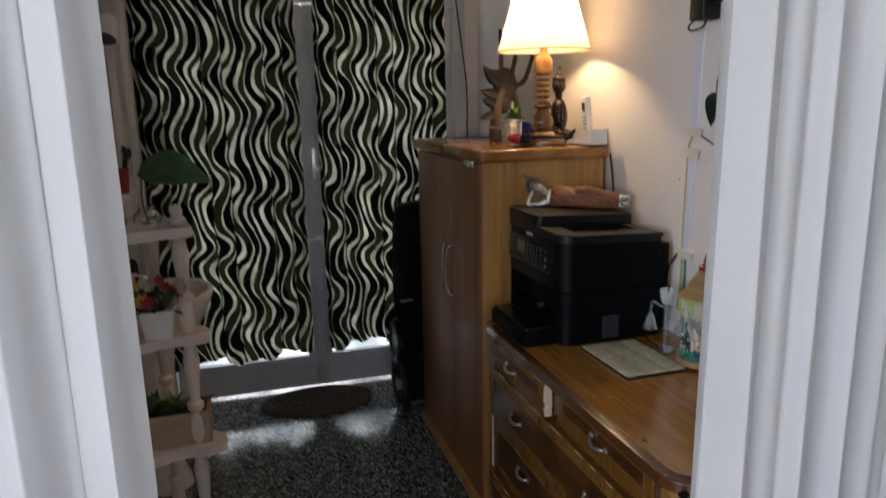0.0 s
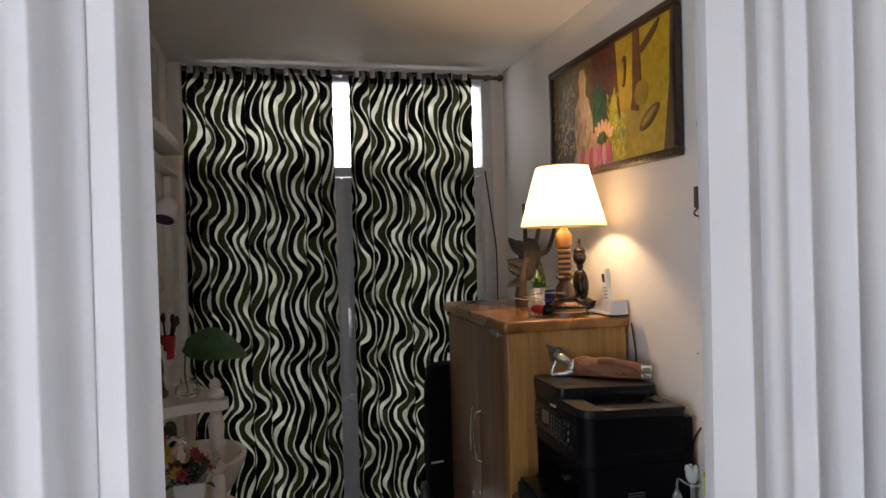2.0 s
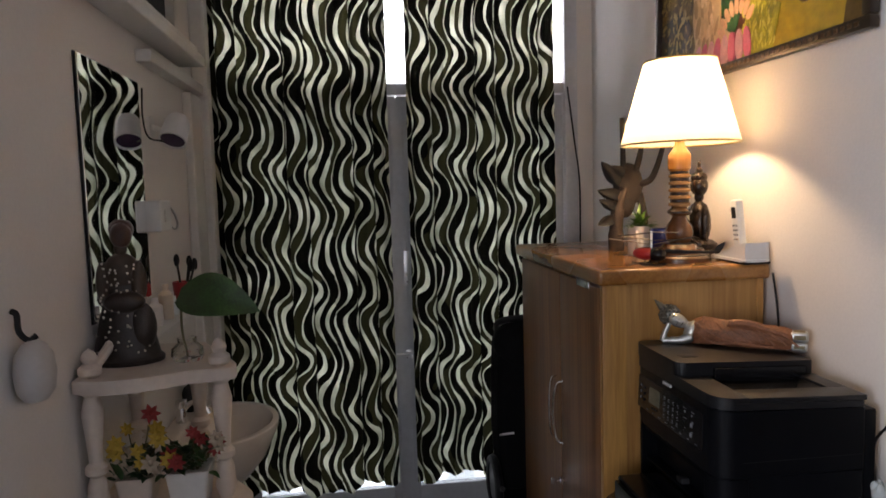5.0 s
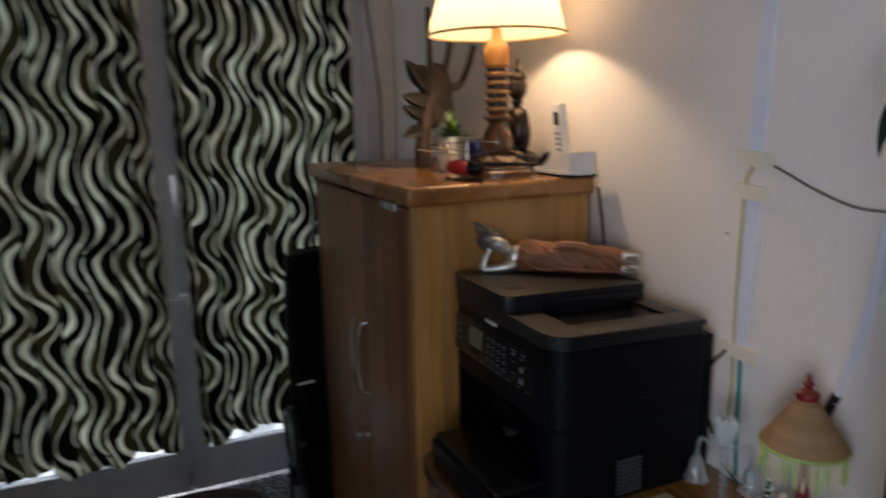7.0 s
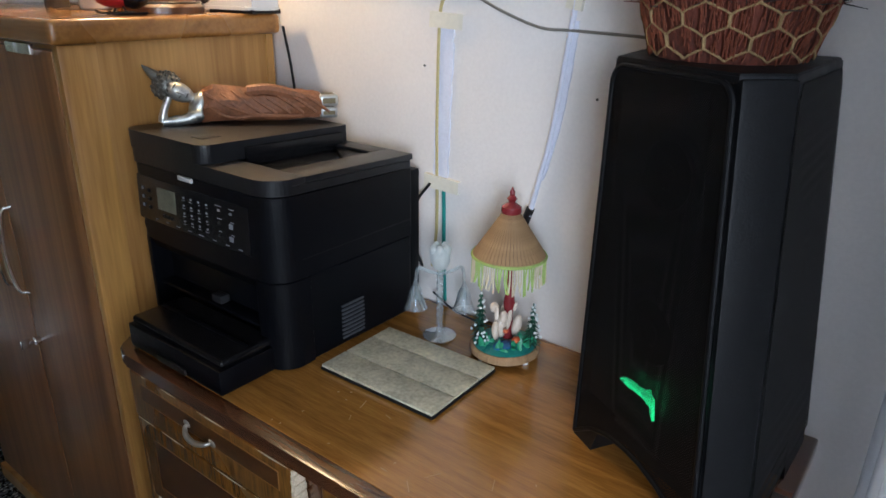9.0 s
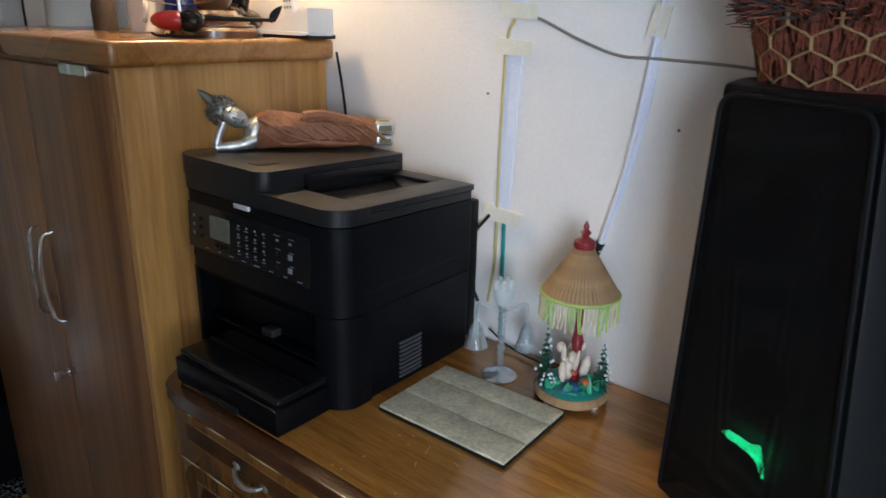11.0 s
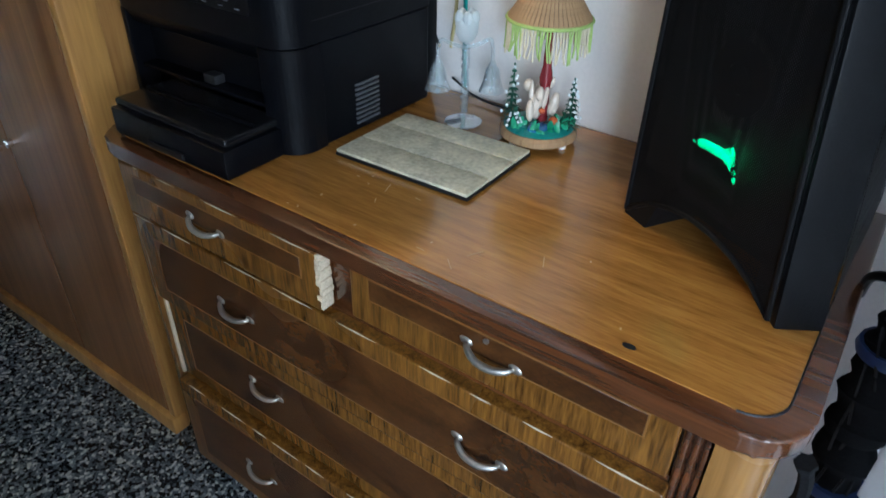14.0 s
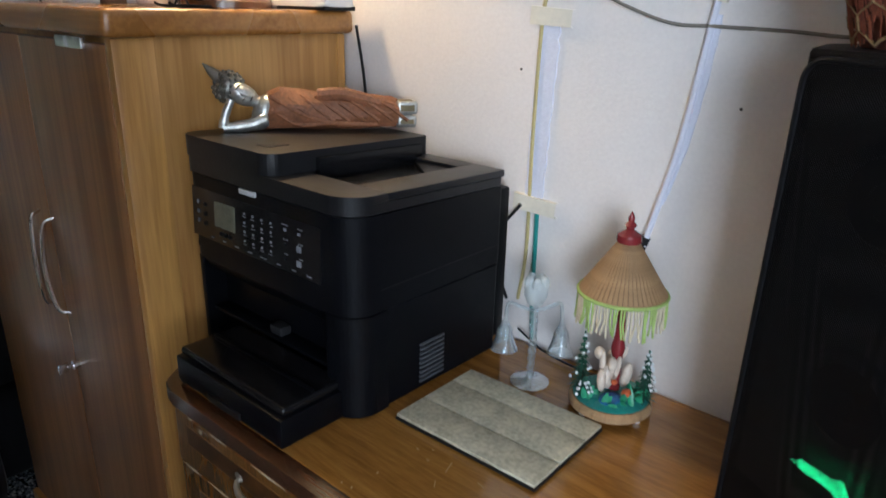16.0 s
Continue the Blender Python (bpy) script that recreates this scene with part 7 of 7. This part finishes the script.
# ---- folded pushchair by the door ----
def pushchair():
    s = thing("pushchair", (1.14, 3.55, 0), "black folded pushchair leaning beside the cabinet", "pushchair")
    for x, z in ((1.045, 0.375), (1.29, 0.375)):
        bm = BM(); tube(bm, [(x, 3.52 + 0.10 * math.cos(2 * math.pi * i / 32), z + 0.10 * math.sin(2 * math.pi * i / 32)) for i in range(33)], 0.018, 8, False); w = part("wheel", bm, M_BLACK, s)
        bm = BM(); lathe(bm, [(0.09, -0.006), (0.09, 0.006), (0.03, 0.012)], (0, 0, 0), 20, m=pose(x, 3.52, z, 0, 90, 0)); part("rim", bm, M_BLACK, w)
    bm = BM(); box(bm, 1.07, 3.44, 0.07, 1.27, 3.74, 0.34, 0.04, 3); part("basket", bm, M_BLACK_CLOTH, s, "sagging black cloth basket")
    for x in (1.055, 1.28):
        bm = BM()
        R = 0.135
        tube(bm, [(x, 3.50 + R * math.cos(2 * math.pi * i / 32), R + 0.022 + R * math.sin(2 * math.pi * i / 32)) for i in range(33)], 0.020, 8, False); w = part("wheel", bm, M_BLACK, s)
        bm = BM(); tube(bm, [(x - 0.02, 3.50, R + 0.022), (x + 0.02, 3.50, R + 0.022)], 0.03, 14); part("hub", bm, mat("hub_grey", (0.18, 0.18, 0.19), 0.4), w)
        for i in range(6):
            a = 2 * math.pi * i / 6
            bm = BM(); tube(bm, [(x, 3.50 + 0.02 * math.cos(a), R + 0.022 + 0.02 * math.sin(a)), (x, 3.50 + R * math.cos(a), R + 0.022 + R * math.sin(a))], 0.006, 6); part("spoke", bm, M_BLACK, w)
    for x in (1.075, 1.26):
        bm = BM(); tube(bm, curve_pts([(x, 3.50, 0.157), (x, 3.55, 0.45), (x, 3.58, 0.80), (x, 3.56, 1.02)], 6), 0.011, 8); part("frame_tube", bm, M_BLACK, s)
        bm = BM(); tube(bm, curve_pts([(x, 3.66, 0.06), (x, 3.60, 0.40), (x, 3.52, 0.72)], 6), 0.010, 8); part("frame_tube", bm, M_BLACK, s)
    bm = BM(); tube(bm, curve_pts([(1.075, 3.56, 1.02), (1.08, 3.52, 1.06), (1.17, 3.50, 1.075), (1.255, 3.52, 1.06), (1.26, 3.56, 1.02)], 6), 0.014, 8); part("handle", bm, M_BLACK, s)
    bm = BM()
    rnd = random.Random(3)
    box(bm, 1.06, 3.47, 0.36, 1.30, 3.66, 0.99, 0.05, 4)
    bmesh.ops.subdivide_edges(bm, edges=bm.edges, cuts=2, use_grid_fill=True)
    for v in bm.verts:
        v.co += Vector((math.sin(v.co.z * 21), math.cos(v.co.z * 17 + v.co.x * 20), math.sin(v.co.y * 30))) * 0.009
    part("seat_fabric", bm, M_BLACK_CLOTH, s, "crumpled black fabric seat")
    bm = BM(); ball(bm, (1.17, 3.52, 0.97), (0.12, 0.10, 0.10)); part("hood", bm, M_BLACK_CLOTH, s)
    bm = BM(); tube(bm, [(1.06, 3.465, 0.60), (1.12, 3.463, 0.605)], 0.005, 6); part("buckle", bm, M_STEEL, s)
    bm = BM(); tube(bm, [(1.055, 3.40, 0.40), (1.055, 3.62, 0.30)], 0.012, 8); part("axle_bar", bm, M_BLACK, s)


pushchair()


# ---- shelf stand on the west side ----
def shelf_stand():
    s = thing("shelf_stand", (0.02, 2.58, 0), "cream painted shelf stand with turned posts and shaped shelves", "shelf")

    def tier(z, xr):
        pts = [(-0.146, 2.405)] + [(v.x, v.y) for v in curve_pts([(-0.146, 2.405), (-0.06, 2.385), (0.03, 2.405), (0.11, 2.445), (xr - 0.03, 2.445), (xr, 2.475), (xr - 0.02, 2.53), (0.13, 2.64), (0.07, 2.77)], 5)][1:] + [(-0.146, 2.78)]
        bm = BM(); prism(bm, pts, z - 0.032, z, 0.009, 3); part("shelf", bm, M_SHELF, s)
    for z, xr in ((1.200, 0.205), (0.868, 0.228), (0.500, 0.250), (0.120, 0.250)):
        tier(z, xr)
    posts = ((-0.115, 2.435), (0.165, 2.485), (-0.115, 2.745), (0.055, 2.735))
    prof = [(0.011, 0), (0.018, 0.03), (0.016, 0.08), (0.011, 0.10), (0.018, 0.11), (0.018, 0.125), (0.011, 0.135), (0.014, 0.20), (0.018, 0.26), (0.012, 0.30), (0.017, 0.31), (0.017, 0.32)]
    for px, py in posts:
        for z0, z1 in ((0.0, 0.094), (0.12, 0.474), (0.50, 0.842), (0.868, 1.174)):
            bm = BM(); k = (z1 - z0) / 0.32; lathe(bm, [(r * 1.4, h * k) for r, h in prof], (px, py, z0), 16); part("post", bm, M_SHELF, s)
        if py < 2.6:
            bm = BM(); lathe(bm, [(0.018, 0), (0.026, 0.008), (0.026, 0.022), (0.014, 0.032), (0.019, 0.044), (0.013, 0.058), (0.0, 0.068)], (px, py, 1.2), 14); part("finial", bm, M_SHELF, s)
    bm = BM(); tube(bm, curve_pts([(-0.115, 2.46, 1.215), (-0.10, 2.52, 1.25), (-0.10, 2.62, 1.29), (-0.115, 2.74, 1.30)], 6), 0.012, 8); part("side_rail", bm, M_SHELF, s)


shelf_stand()

bm = BM()  # figurine with pale dots
fx_, fy_, fz_ = -0.075, 2.575, 1.2005
lathe(bm, [(0.088, 0), (0.090, 0.012), (0.080, 0.020), (0.074, 0.05), (0.062, 0.10), (0.046, 0.16), (0.034, 0.20)], (fx_, fy_, fz_), 24, sy=0.75)
for c, r in (((0, 0, 0.225), (0.044, 0.034, 0.05)), ((0.042, -0.01, 0.20), (0.018, 0.022, 0.055)), ((-0.042, -0.01, 0.20), (0.018, 0.022, 0.055)), ((0.01, -0.03, 0.155), (0.05, 0.03, 0.028)), ((0, 0, 0.285), (0.016, 0.016, 0.02)), ((0.004, -0.004, 0.318), (0.026, 0.028, 0.032)), ((0, 0.012, 0.332), (0.030, 0.026, 0.026)), ((0.05, -0.02, 0.09), (0.03, 0.03, 0.06))):
    ball(bm, (fx_ + c[0], fy_ + c[1], fz_ + c[2]), r, slot=2 if 0.18 < c[2] < 0.30 else 3 if c[2] > 0.30 else 0)
_r = random.Random(6)
for k in range(90):
    a, h = _r.uniform(3.4, 6.1), _r.uniform(0.03, 0.25)
    r = 0.080 - 0.16 * h if h < 0.2 else 0.046
    ball(bm, (fx_ + r * math.cos(a) * 1.04, fy_ + r * 0.8 * math.sin(a) * 1.04, fz_ + h), 0.0030, seg=5, slot=1)
solo("statue", bm, [mat("dark_figurine_glaze", (0.028, 0.020, 0.017), 0.4, vary=0.5, scale=30), M_BEAD, mat("figurine_shawl", (0.055, 0.036, 0.024), 0.5, vary=0.4, scale=50), mat("figurine_head", (0.060, 0.028, 0.020), 0.4, vary=0.3, scale=50)], (fx_, fy_, fz_), "dark robed figurine with pale dots on the shelf", "statue")


def leaf_jar():
    x, y, z = 0.075, 2.555, 1.2005
    j = thing("leaf_jar", (x, y, z), "small glass jar with one large green leaf", "vase")
    bm = BM(); lathe(bm, [(0.0, 0.0), (0.034, 0.0), (0.040, 0.012), (0.038, 0.030), (0.022, 0.045), (0.024, 0.056), (0.021, 0.056), (0.019, 0.045), (0.035, 0.028), (0.036, 0.012), (0.0, 0.004)], (x, y, z), 24); part("jar", bm, M_GLASS, j)
    bm = BM(); tube(bm, curve_pts([(x, y, z + 0.01), (x - 0.005, y - 0.02, z + 0.08), (x + 0.005, y - 0.055, z + 0.172)], 6), 0.003, 6); part("stem", bm, M_STEM, j)
    bm = BM(); leaf(bm, (0.075, 2.50, z + 0.170), (0.272, 2.455, z + 0.130), 0.125, 0.035, (0.1, -0.85, 0.55), 12, curl=0.2); part("leaf", bm, M_LEAF, j, "large glossy green leaf")


leaf_jar()


def flower(bm, c, r, petals, slot, rnd):
    for i in range(petals):
        a = 2 * math.pi * i / petals
        c = Vector(c)
        leaf(bm, c, c + Vector((r * math.cos(a), -0.3 * r, r * math.sin(a))), r * 0.6, 0.002, (0, -1, 0), 3, slot)
    ball(bm, c + Vector((0, -0.003, 0)), r * 0.28, seg=6, slot=slot)


def flower_pot(x, y, z, kind, seed, reds, yellows, creams, label, w=0.052, h=0.088, spread=0.10, tall=0.13):
    p = thing("flower_pot", (x, y, z), label, "flower pot")
    bm = BM()
    lo = rounded_rect(x - w * 0.78, y - w * 0.78, x + w * 0.78, y + w * 0.78, 0.008, 3)
    hi = rounded_rect(x - w, y - w, x + w, y + w, 0.010, 3)
    a = [bm.verts.new((*q, z)) for q in lo]
    b = [bm.verts.new((*q, z + h)) for q in hi]
    c = [bm.verts.new((x + (q[0] - x) * 0.9, y + (q[1] - y) * 0.9, z + h)) for q in hi]
    d = [bm.verts.new((x + (q[0] - x) * 0.85, y + (q[1] - y) * 0.85, z + h - 0.02)) for q in hi]
    n = len(a)
    for k in range(n):
        for u, v in ((a, b), (b, c), (c, d)):
            bm.faces.new((u[k], u[(k + 1) % n], v[(k + 1) % n], v[k]))
    bm.faces.new(a[::-1]); bm.faces.new(d)
    part("pot", bm, kind, p)
    rnd = random.Random(seed)
    bm = BM()
    for k in range(60):
        q = Vector((x + rnd.uniform(-w, w), y + rnd.uniform(-w, w), z + h + rnd.uniform(-0.01, 0.04)))
        a_ = rnd.uniform(0, 6.28)
        leaf(bm, q, q + Vector((0.04 * math.cos(a_), 0.04 * math.sin(a_), rnd.uniform(-0.01, 0.04))), 0.022, 0.006, n=4)
    part("foliage", bm, M_LEAF, p)
    for n_, m_, nm in ((reds, M_FLRED, "red"), (yellows, M_YELLOWF, "yellow"), (creams, M_WHITEF, "cream")):
        for k in range(n_):
            q = Vector((max(-0.11, x + rnd.uniform(-spread, spread)), y + rnd.uniform(-0.05, 0.02) - 0.01, z + h + rnd.uniform(0.02, tall)))
            bm = BM(); tube(bm, [(x + rnd.uniform(-.02, .02), y, z + h - 0.01), q], 0.0015, 4); st = part("stem", bm, M_STEM, p)
            bm = BM(); flower(bm, q, rnd.uniform(0.018, 0.026), 7, 0, rnd); part("flower", bm, m_, st, nm + " cloth flower")


flower_pot(0.085, 2.475, 0.8685, M_WHITE, 4, 6, 2, 4, "white square pot of red and cream flowers on the shelf", 0.050, 0.088, 0.085, 0.10)
flower_pot(-0.045, 2.50, 0.8685, M_SHELF, 8, 1, 8, 4, "pot of yellow and cream flowers on the shelf", 0.045, 0.070, 0.07, 0.16)


def planter():
    x0, x1, y0, y1, z = 0.0, 0.205, 2.47, 2.60, 0.5005
    p = thing("planter_box", ((x0 + x1) / 2, (y0 + y1) / 2, z), "pale wooden planter box with small green plants", "planter")
    for a in ((x0, y0, x1, y0 + 0.012), (x0, y1 - 0.012, x1, y1), (x0, y0 + 0.012, x0 + 0.012, y1 - 0.012), (x1 - 0.012, y0 + 0.012, x1, y1 - 0.012)):
        bm = BM(); box(bm, a[0], a[1], z, a[2], a[3], z + 0.105, 0.002); part("side_board", bm, M_PLANTER, p)
    bm = BM(); box(bm, x0 + 0.012, y0 + 0.012, z, x1 - 0.012, y1 - 0.012, z + 0.085); part("soil", bm, M_DRIFT, p)
    rnd = random.Random(15)
    for k in range(3):
        bm = BM()
        c = Vector((x0 + 0.04 + 0.06 * k, (y0 + y1) / 2, z + 0.085))
        for i in range(16):
            a, e = rnd.uniform(0, 6.28), rnd.uniform(0.3, 1.2)
            L = rnd.uniform(0.05, 0.09)
            leaf(bm, c, c + Vector((L * math.cos(a) * math.cos(e), L * math.sin(a) * math.cos(e), L * math.sin(e))), 0.03, 0.008, n=5)
        part("plant", bm, M_LEAF2 if k == 1 else M_LEAF, p)


planter()


# ---- washbasin ----
def washbasin():
    cx, cy, z = 0.03, 3.16, 0.835
    b = thing("washbasin", (cx, cy, 0), "white ceramic pedestal washbasin", "washbasin")
    bm = BM(); lathe(bm, [(0.05, -0.22), (0.09, -0.19), (0.15, -0.12), (0.185, -0.05), (0.198, -0.02), (0.200, -0.004), (0.196, 0.0), (0.178, 0.0), (0.170, -0.012), (0.14, -0.10), (0.08, -0.145), (0.0, -0.15)], (cx, cy, z), 40, sx=0.93, sy=1.16)
    part("bowl", bm, M_CERAMIC, b)
    bm = BM(); box(bm, XL + 0.001, cy - 0.20, z - 0.16, -0.075, cy + 0.20, z + 0.010, 0.014, 3); part("back_ledge", bm, M_CERAMIC, b)
    bm = BM(); lathe(bm, [(0.10, 0), (0.095, 0.03), (0.070, 0.10), (0.062, 0.40), (0.075, 0.58), (0.095, 0.645)], (cx - 0.06, cy, 0), 24); part("pedestal", bm, M_CERAMIC, b)
    bm = BM()
    lathe(bm, [(0.020, 0.0), (0.018, 0.03), (0.014, 0.05), (0.020, 0.06), (0.020, 0.075), (0.0, 0.08)], (-0.105, cy, z + 0.010), 16)
    tube(bm, curve_pts([(-0.105, cy, z + 0.045), (-0.07, cy, z + 0.075), (-0.03, cy, z + 0.060), (-0.015, cy, z + 0.035)], 6), 0.009, 8)
    part("tap", bm, M_CHROME, b, "chrome basin tap")


washbasin()
for k, y in enumerate((3.28, 3.335)):
    bm = BM(); lathe(bm, [(0.022, 0), (0.026, 0.01), (0.026, 0.07), (0.018, 0.088), (0.0, 0.095)], (-0.105, y, 0.8455), 16)
    solo("bottle", bm, M_BLACK, (-0.105, y, 0.8455), "small round black bottle on the basin ledge", "bottle", "bottles on the basin")


# ---- mirror and fittings on the west wall ----
def wall_mirror():
    m = thing("mirror", (XL + 0.006, 2.80, 1.30), "frameless rectangular wall mirror", "mirror")
    bm = BM(); box(bm, XL + 0.001, 2.555, 1.30, XL + 0.007, 3.03, 1.965, 0.001); part("backing", bm, M_BLACK, m)
    bm = BM(); box(bm, XL + 0.0072, 2.557, 1.302, XL + 0.011, 3.028, 1.963, 0.0015, 1); part("mirror_glass", bm, M_MIRROR, m)


wall_mirror()


def wall_light():
    l = thing("wall_spotlight", (-0.09, 3.13, 1.76), "white round wall spotlight with a dark purple lens", "wall light")
    bm = BM(); lathe(bm, [(0.035, 0), (0.035, 0.012)], (0, 0, 0), 18, m=pose(XL, 3.15, 1.84, 0, 90, 0)); tube(bm, [(XL + 0.01, 3.15, 1.84), (-0.09, 3.14, 1.82)], 0.009, 8); part("bracket", bm, M_WHITE, l)
    mm = pose(-0.066, 3.15, 1.828, 146, 0, -14)
    bm = BM(); lathe(bm, [(0.030, -0.05), (0.040, -0.03), (0.043, 0.03), (0.045, 0.045), (0.040, 0.045), (0.039, 0.035)], (0, 0, 0), 24, m=mm); part("housing", bm, M_PHONE, l)
    bm = BM(); lathe(bm, [(0.0, 0.034), (0.0385, 0.036), (0.0385, 0.040), (0.0, 0.044)], (0, 0, 0), 24, m=mm); part("lens", bm, M_PURPLE, l)
    bm = BM(); tube(bm, curve_pts([(XL + 0.012, 3.06, 1.95), (XL + 0.012, 3.05, 1.86), (XL + 0.02, 3.07, 1.80), (-0.10, 3.12, 1.79)], 6), 0.003, 6); part("lead", bm, M_BLACK, l)


wall_light()
bm = BM(); box(bm, XL + 0.0005, 3.045, 1.50, XL + 0.05, 3.165, 1.60, 0.006, 3); box(bm, XL + 0.0505, 3.08, 1.53, XL + 0.054, 3.13, 1.57, 0.002)
solo("socket_box", bm, M_PHONE, (XL + 0.02, 3.10, 1.50), "white plastic socket box on the wall", "socket")
bm = BM(); tube(bm, curve_pts([(XL + 0.004, 3.20, 1.60), (XL + 0.04, 3.21, 1.57), (XL + 0.05, 3.24, 1.52), (XL + 0.03, 3.27, 1.50), (XL + 0.004, 3.26, 1.54)], 6), 0.004, 8)
solo("towel_ring", bm, M_STEEL, (XL + 0.02, 3.23, 1.50), "thin metal towel ring on the wall", "towel ring")
bm = BM(); box(bm, XL + 0.0005, 2.62, 1.215, -0.045, 3.32, 1.227, 0.003)
for y in (2.72, 3.22):
    box(bm, XL + 0.0005, y - 0.006, 1.17, -0.09, y + 0.006, 1.215, 0.002)
solo("wall_shelf", bm, M_WHITE, (-0.10, 2.97, 1.17), "narrow white shelf under the mirror", "shelf")


def pen_cup():
    x, y, z = -0.085, 3.20, 1.2275
    c = thing("pen_cup", (x, y, z), "red cup holding dark combs and brushes", "cup")
    bm = BM(); lathe(bm, [(0.026, 0), (0.034, 0.095), (0.031, 0.095), (0.024, 0.006), (0.0, 0.005)], (x, y, z), 20); part("cup", bm, M_RED, c)
    for k, (dx, dy, L) in enumerate(((0.02, 0.02, 0.16), (-0.01, -0.025, 0.17), (0.03, -0.01, 0.15), (0.035, 0.03, 0.15))):
        bm = BM(); e = Vector((x + dx, y + dy, z + L)); tube(bm, [(x, y, z + 0.01), e], 0.004, 6); ball(bm, e, (0.010, 0.010, 0.022), seg=8); part("brush", bm, M_BLACK, c)


pen_cup()
for k, (y, h, m_) in enumerate(((2.68, 0.10, M_PHONE), (2.75, 0.07, M_RED), (2.90, 0.085, M_PHONE), (3.02, 0.11, M_CREAM), (3.10, 0.06, M_SNOW))):
    bm = BM(); lathe(bm, [(0.020, 0), (0.022, 0.006), (0.022, h * 0.7), (0.010, h * 0.82), (0.010, h), (0.0, h)], (-0.095, y, 1.2275), 16)
    solo("bottle", bm, m_, (-0.095, y, 1.2275), ("small red toiletry bottle on the shelf" if m_ is M_RED else "small pale toiletry bottle on the shelf"), "bottle", "bottles under the mirror")


def hanging_dispenser():
    y = 2.17
    h = thing("hanging_dispenser", (XL + 0.03, y, 1.225), "grey rounded dispenser hanging from a black hook", "dispenser")
    bm = BM(); tube(bm, curve_pts([(XL + 0.002, y, 1.402), (XL + 0.012, y, 1.395), (XL + 0.014, y, 1.362), (XL + 0.030, y, 1.345), (XL + 0.042, y + 0.008, 1.352)], 5), 0.006, 8); part("hook", bm, M_BLACK, h)
    bm = BM(); lathe(bm, [(0.0, 0.0), (0.026, 0.004), (0.042, 0.022), (0.047, 0.055), (0.042, 0.092), (0.026, 0.112), (0.010, 0.119), (0.0, 0.120)], (XL + 0.037, y, 1.225), 24, sx=0.75); part("body", bm, M_ROUTER, h)


hanging_dispenser()
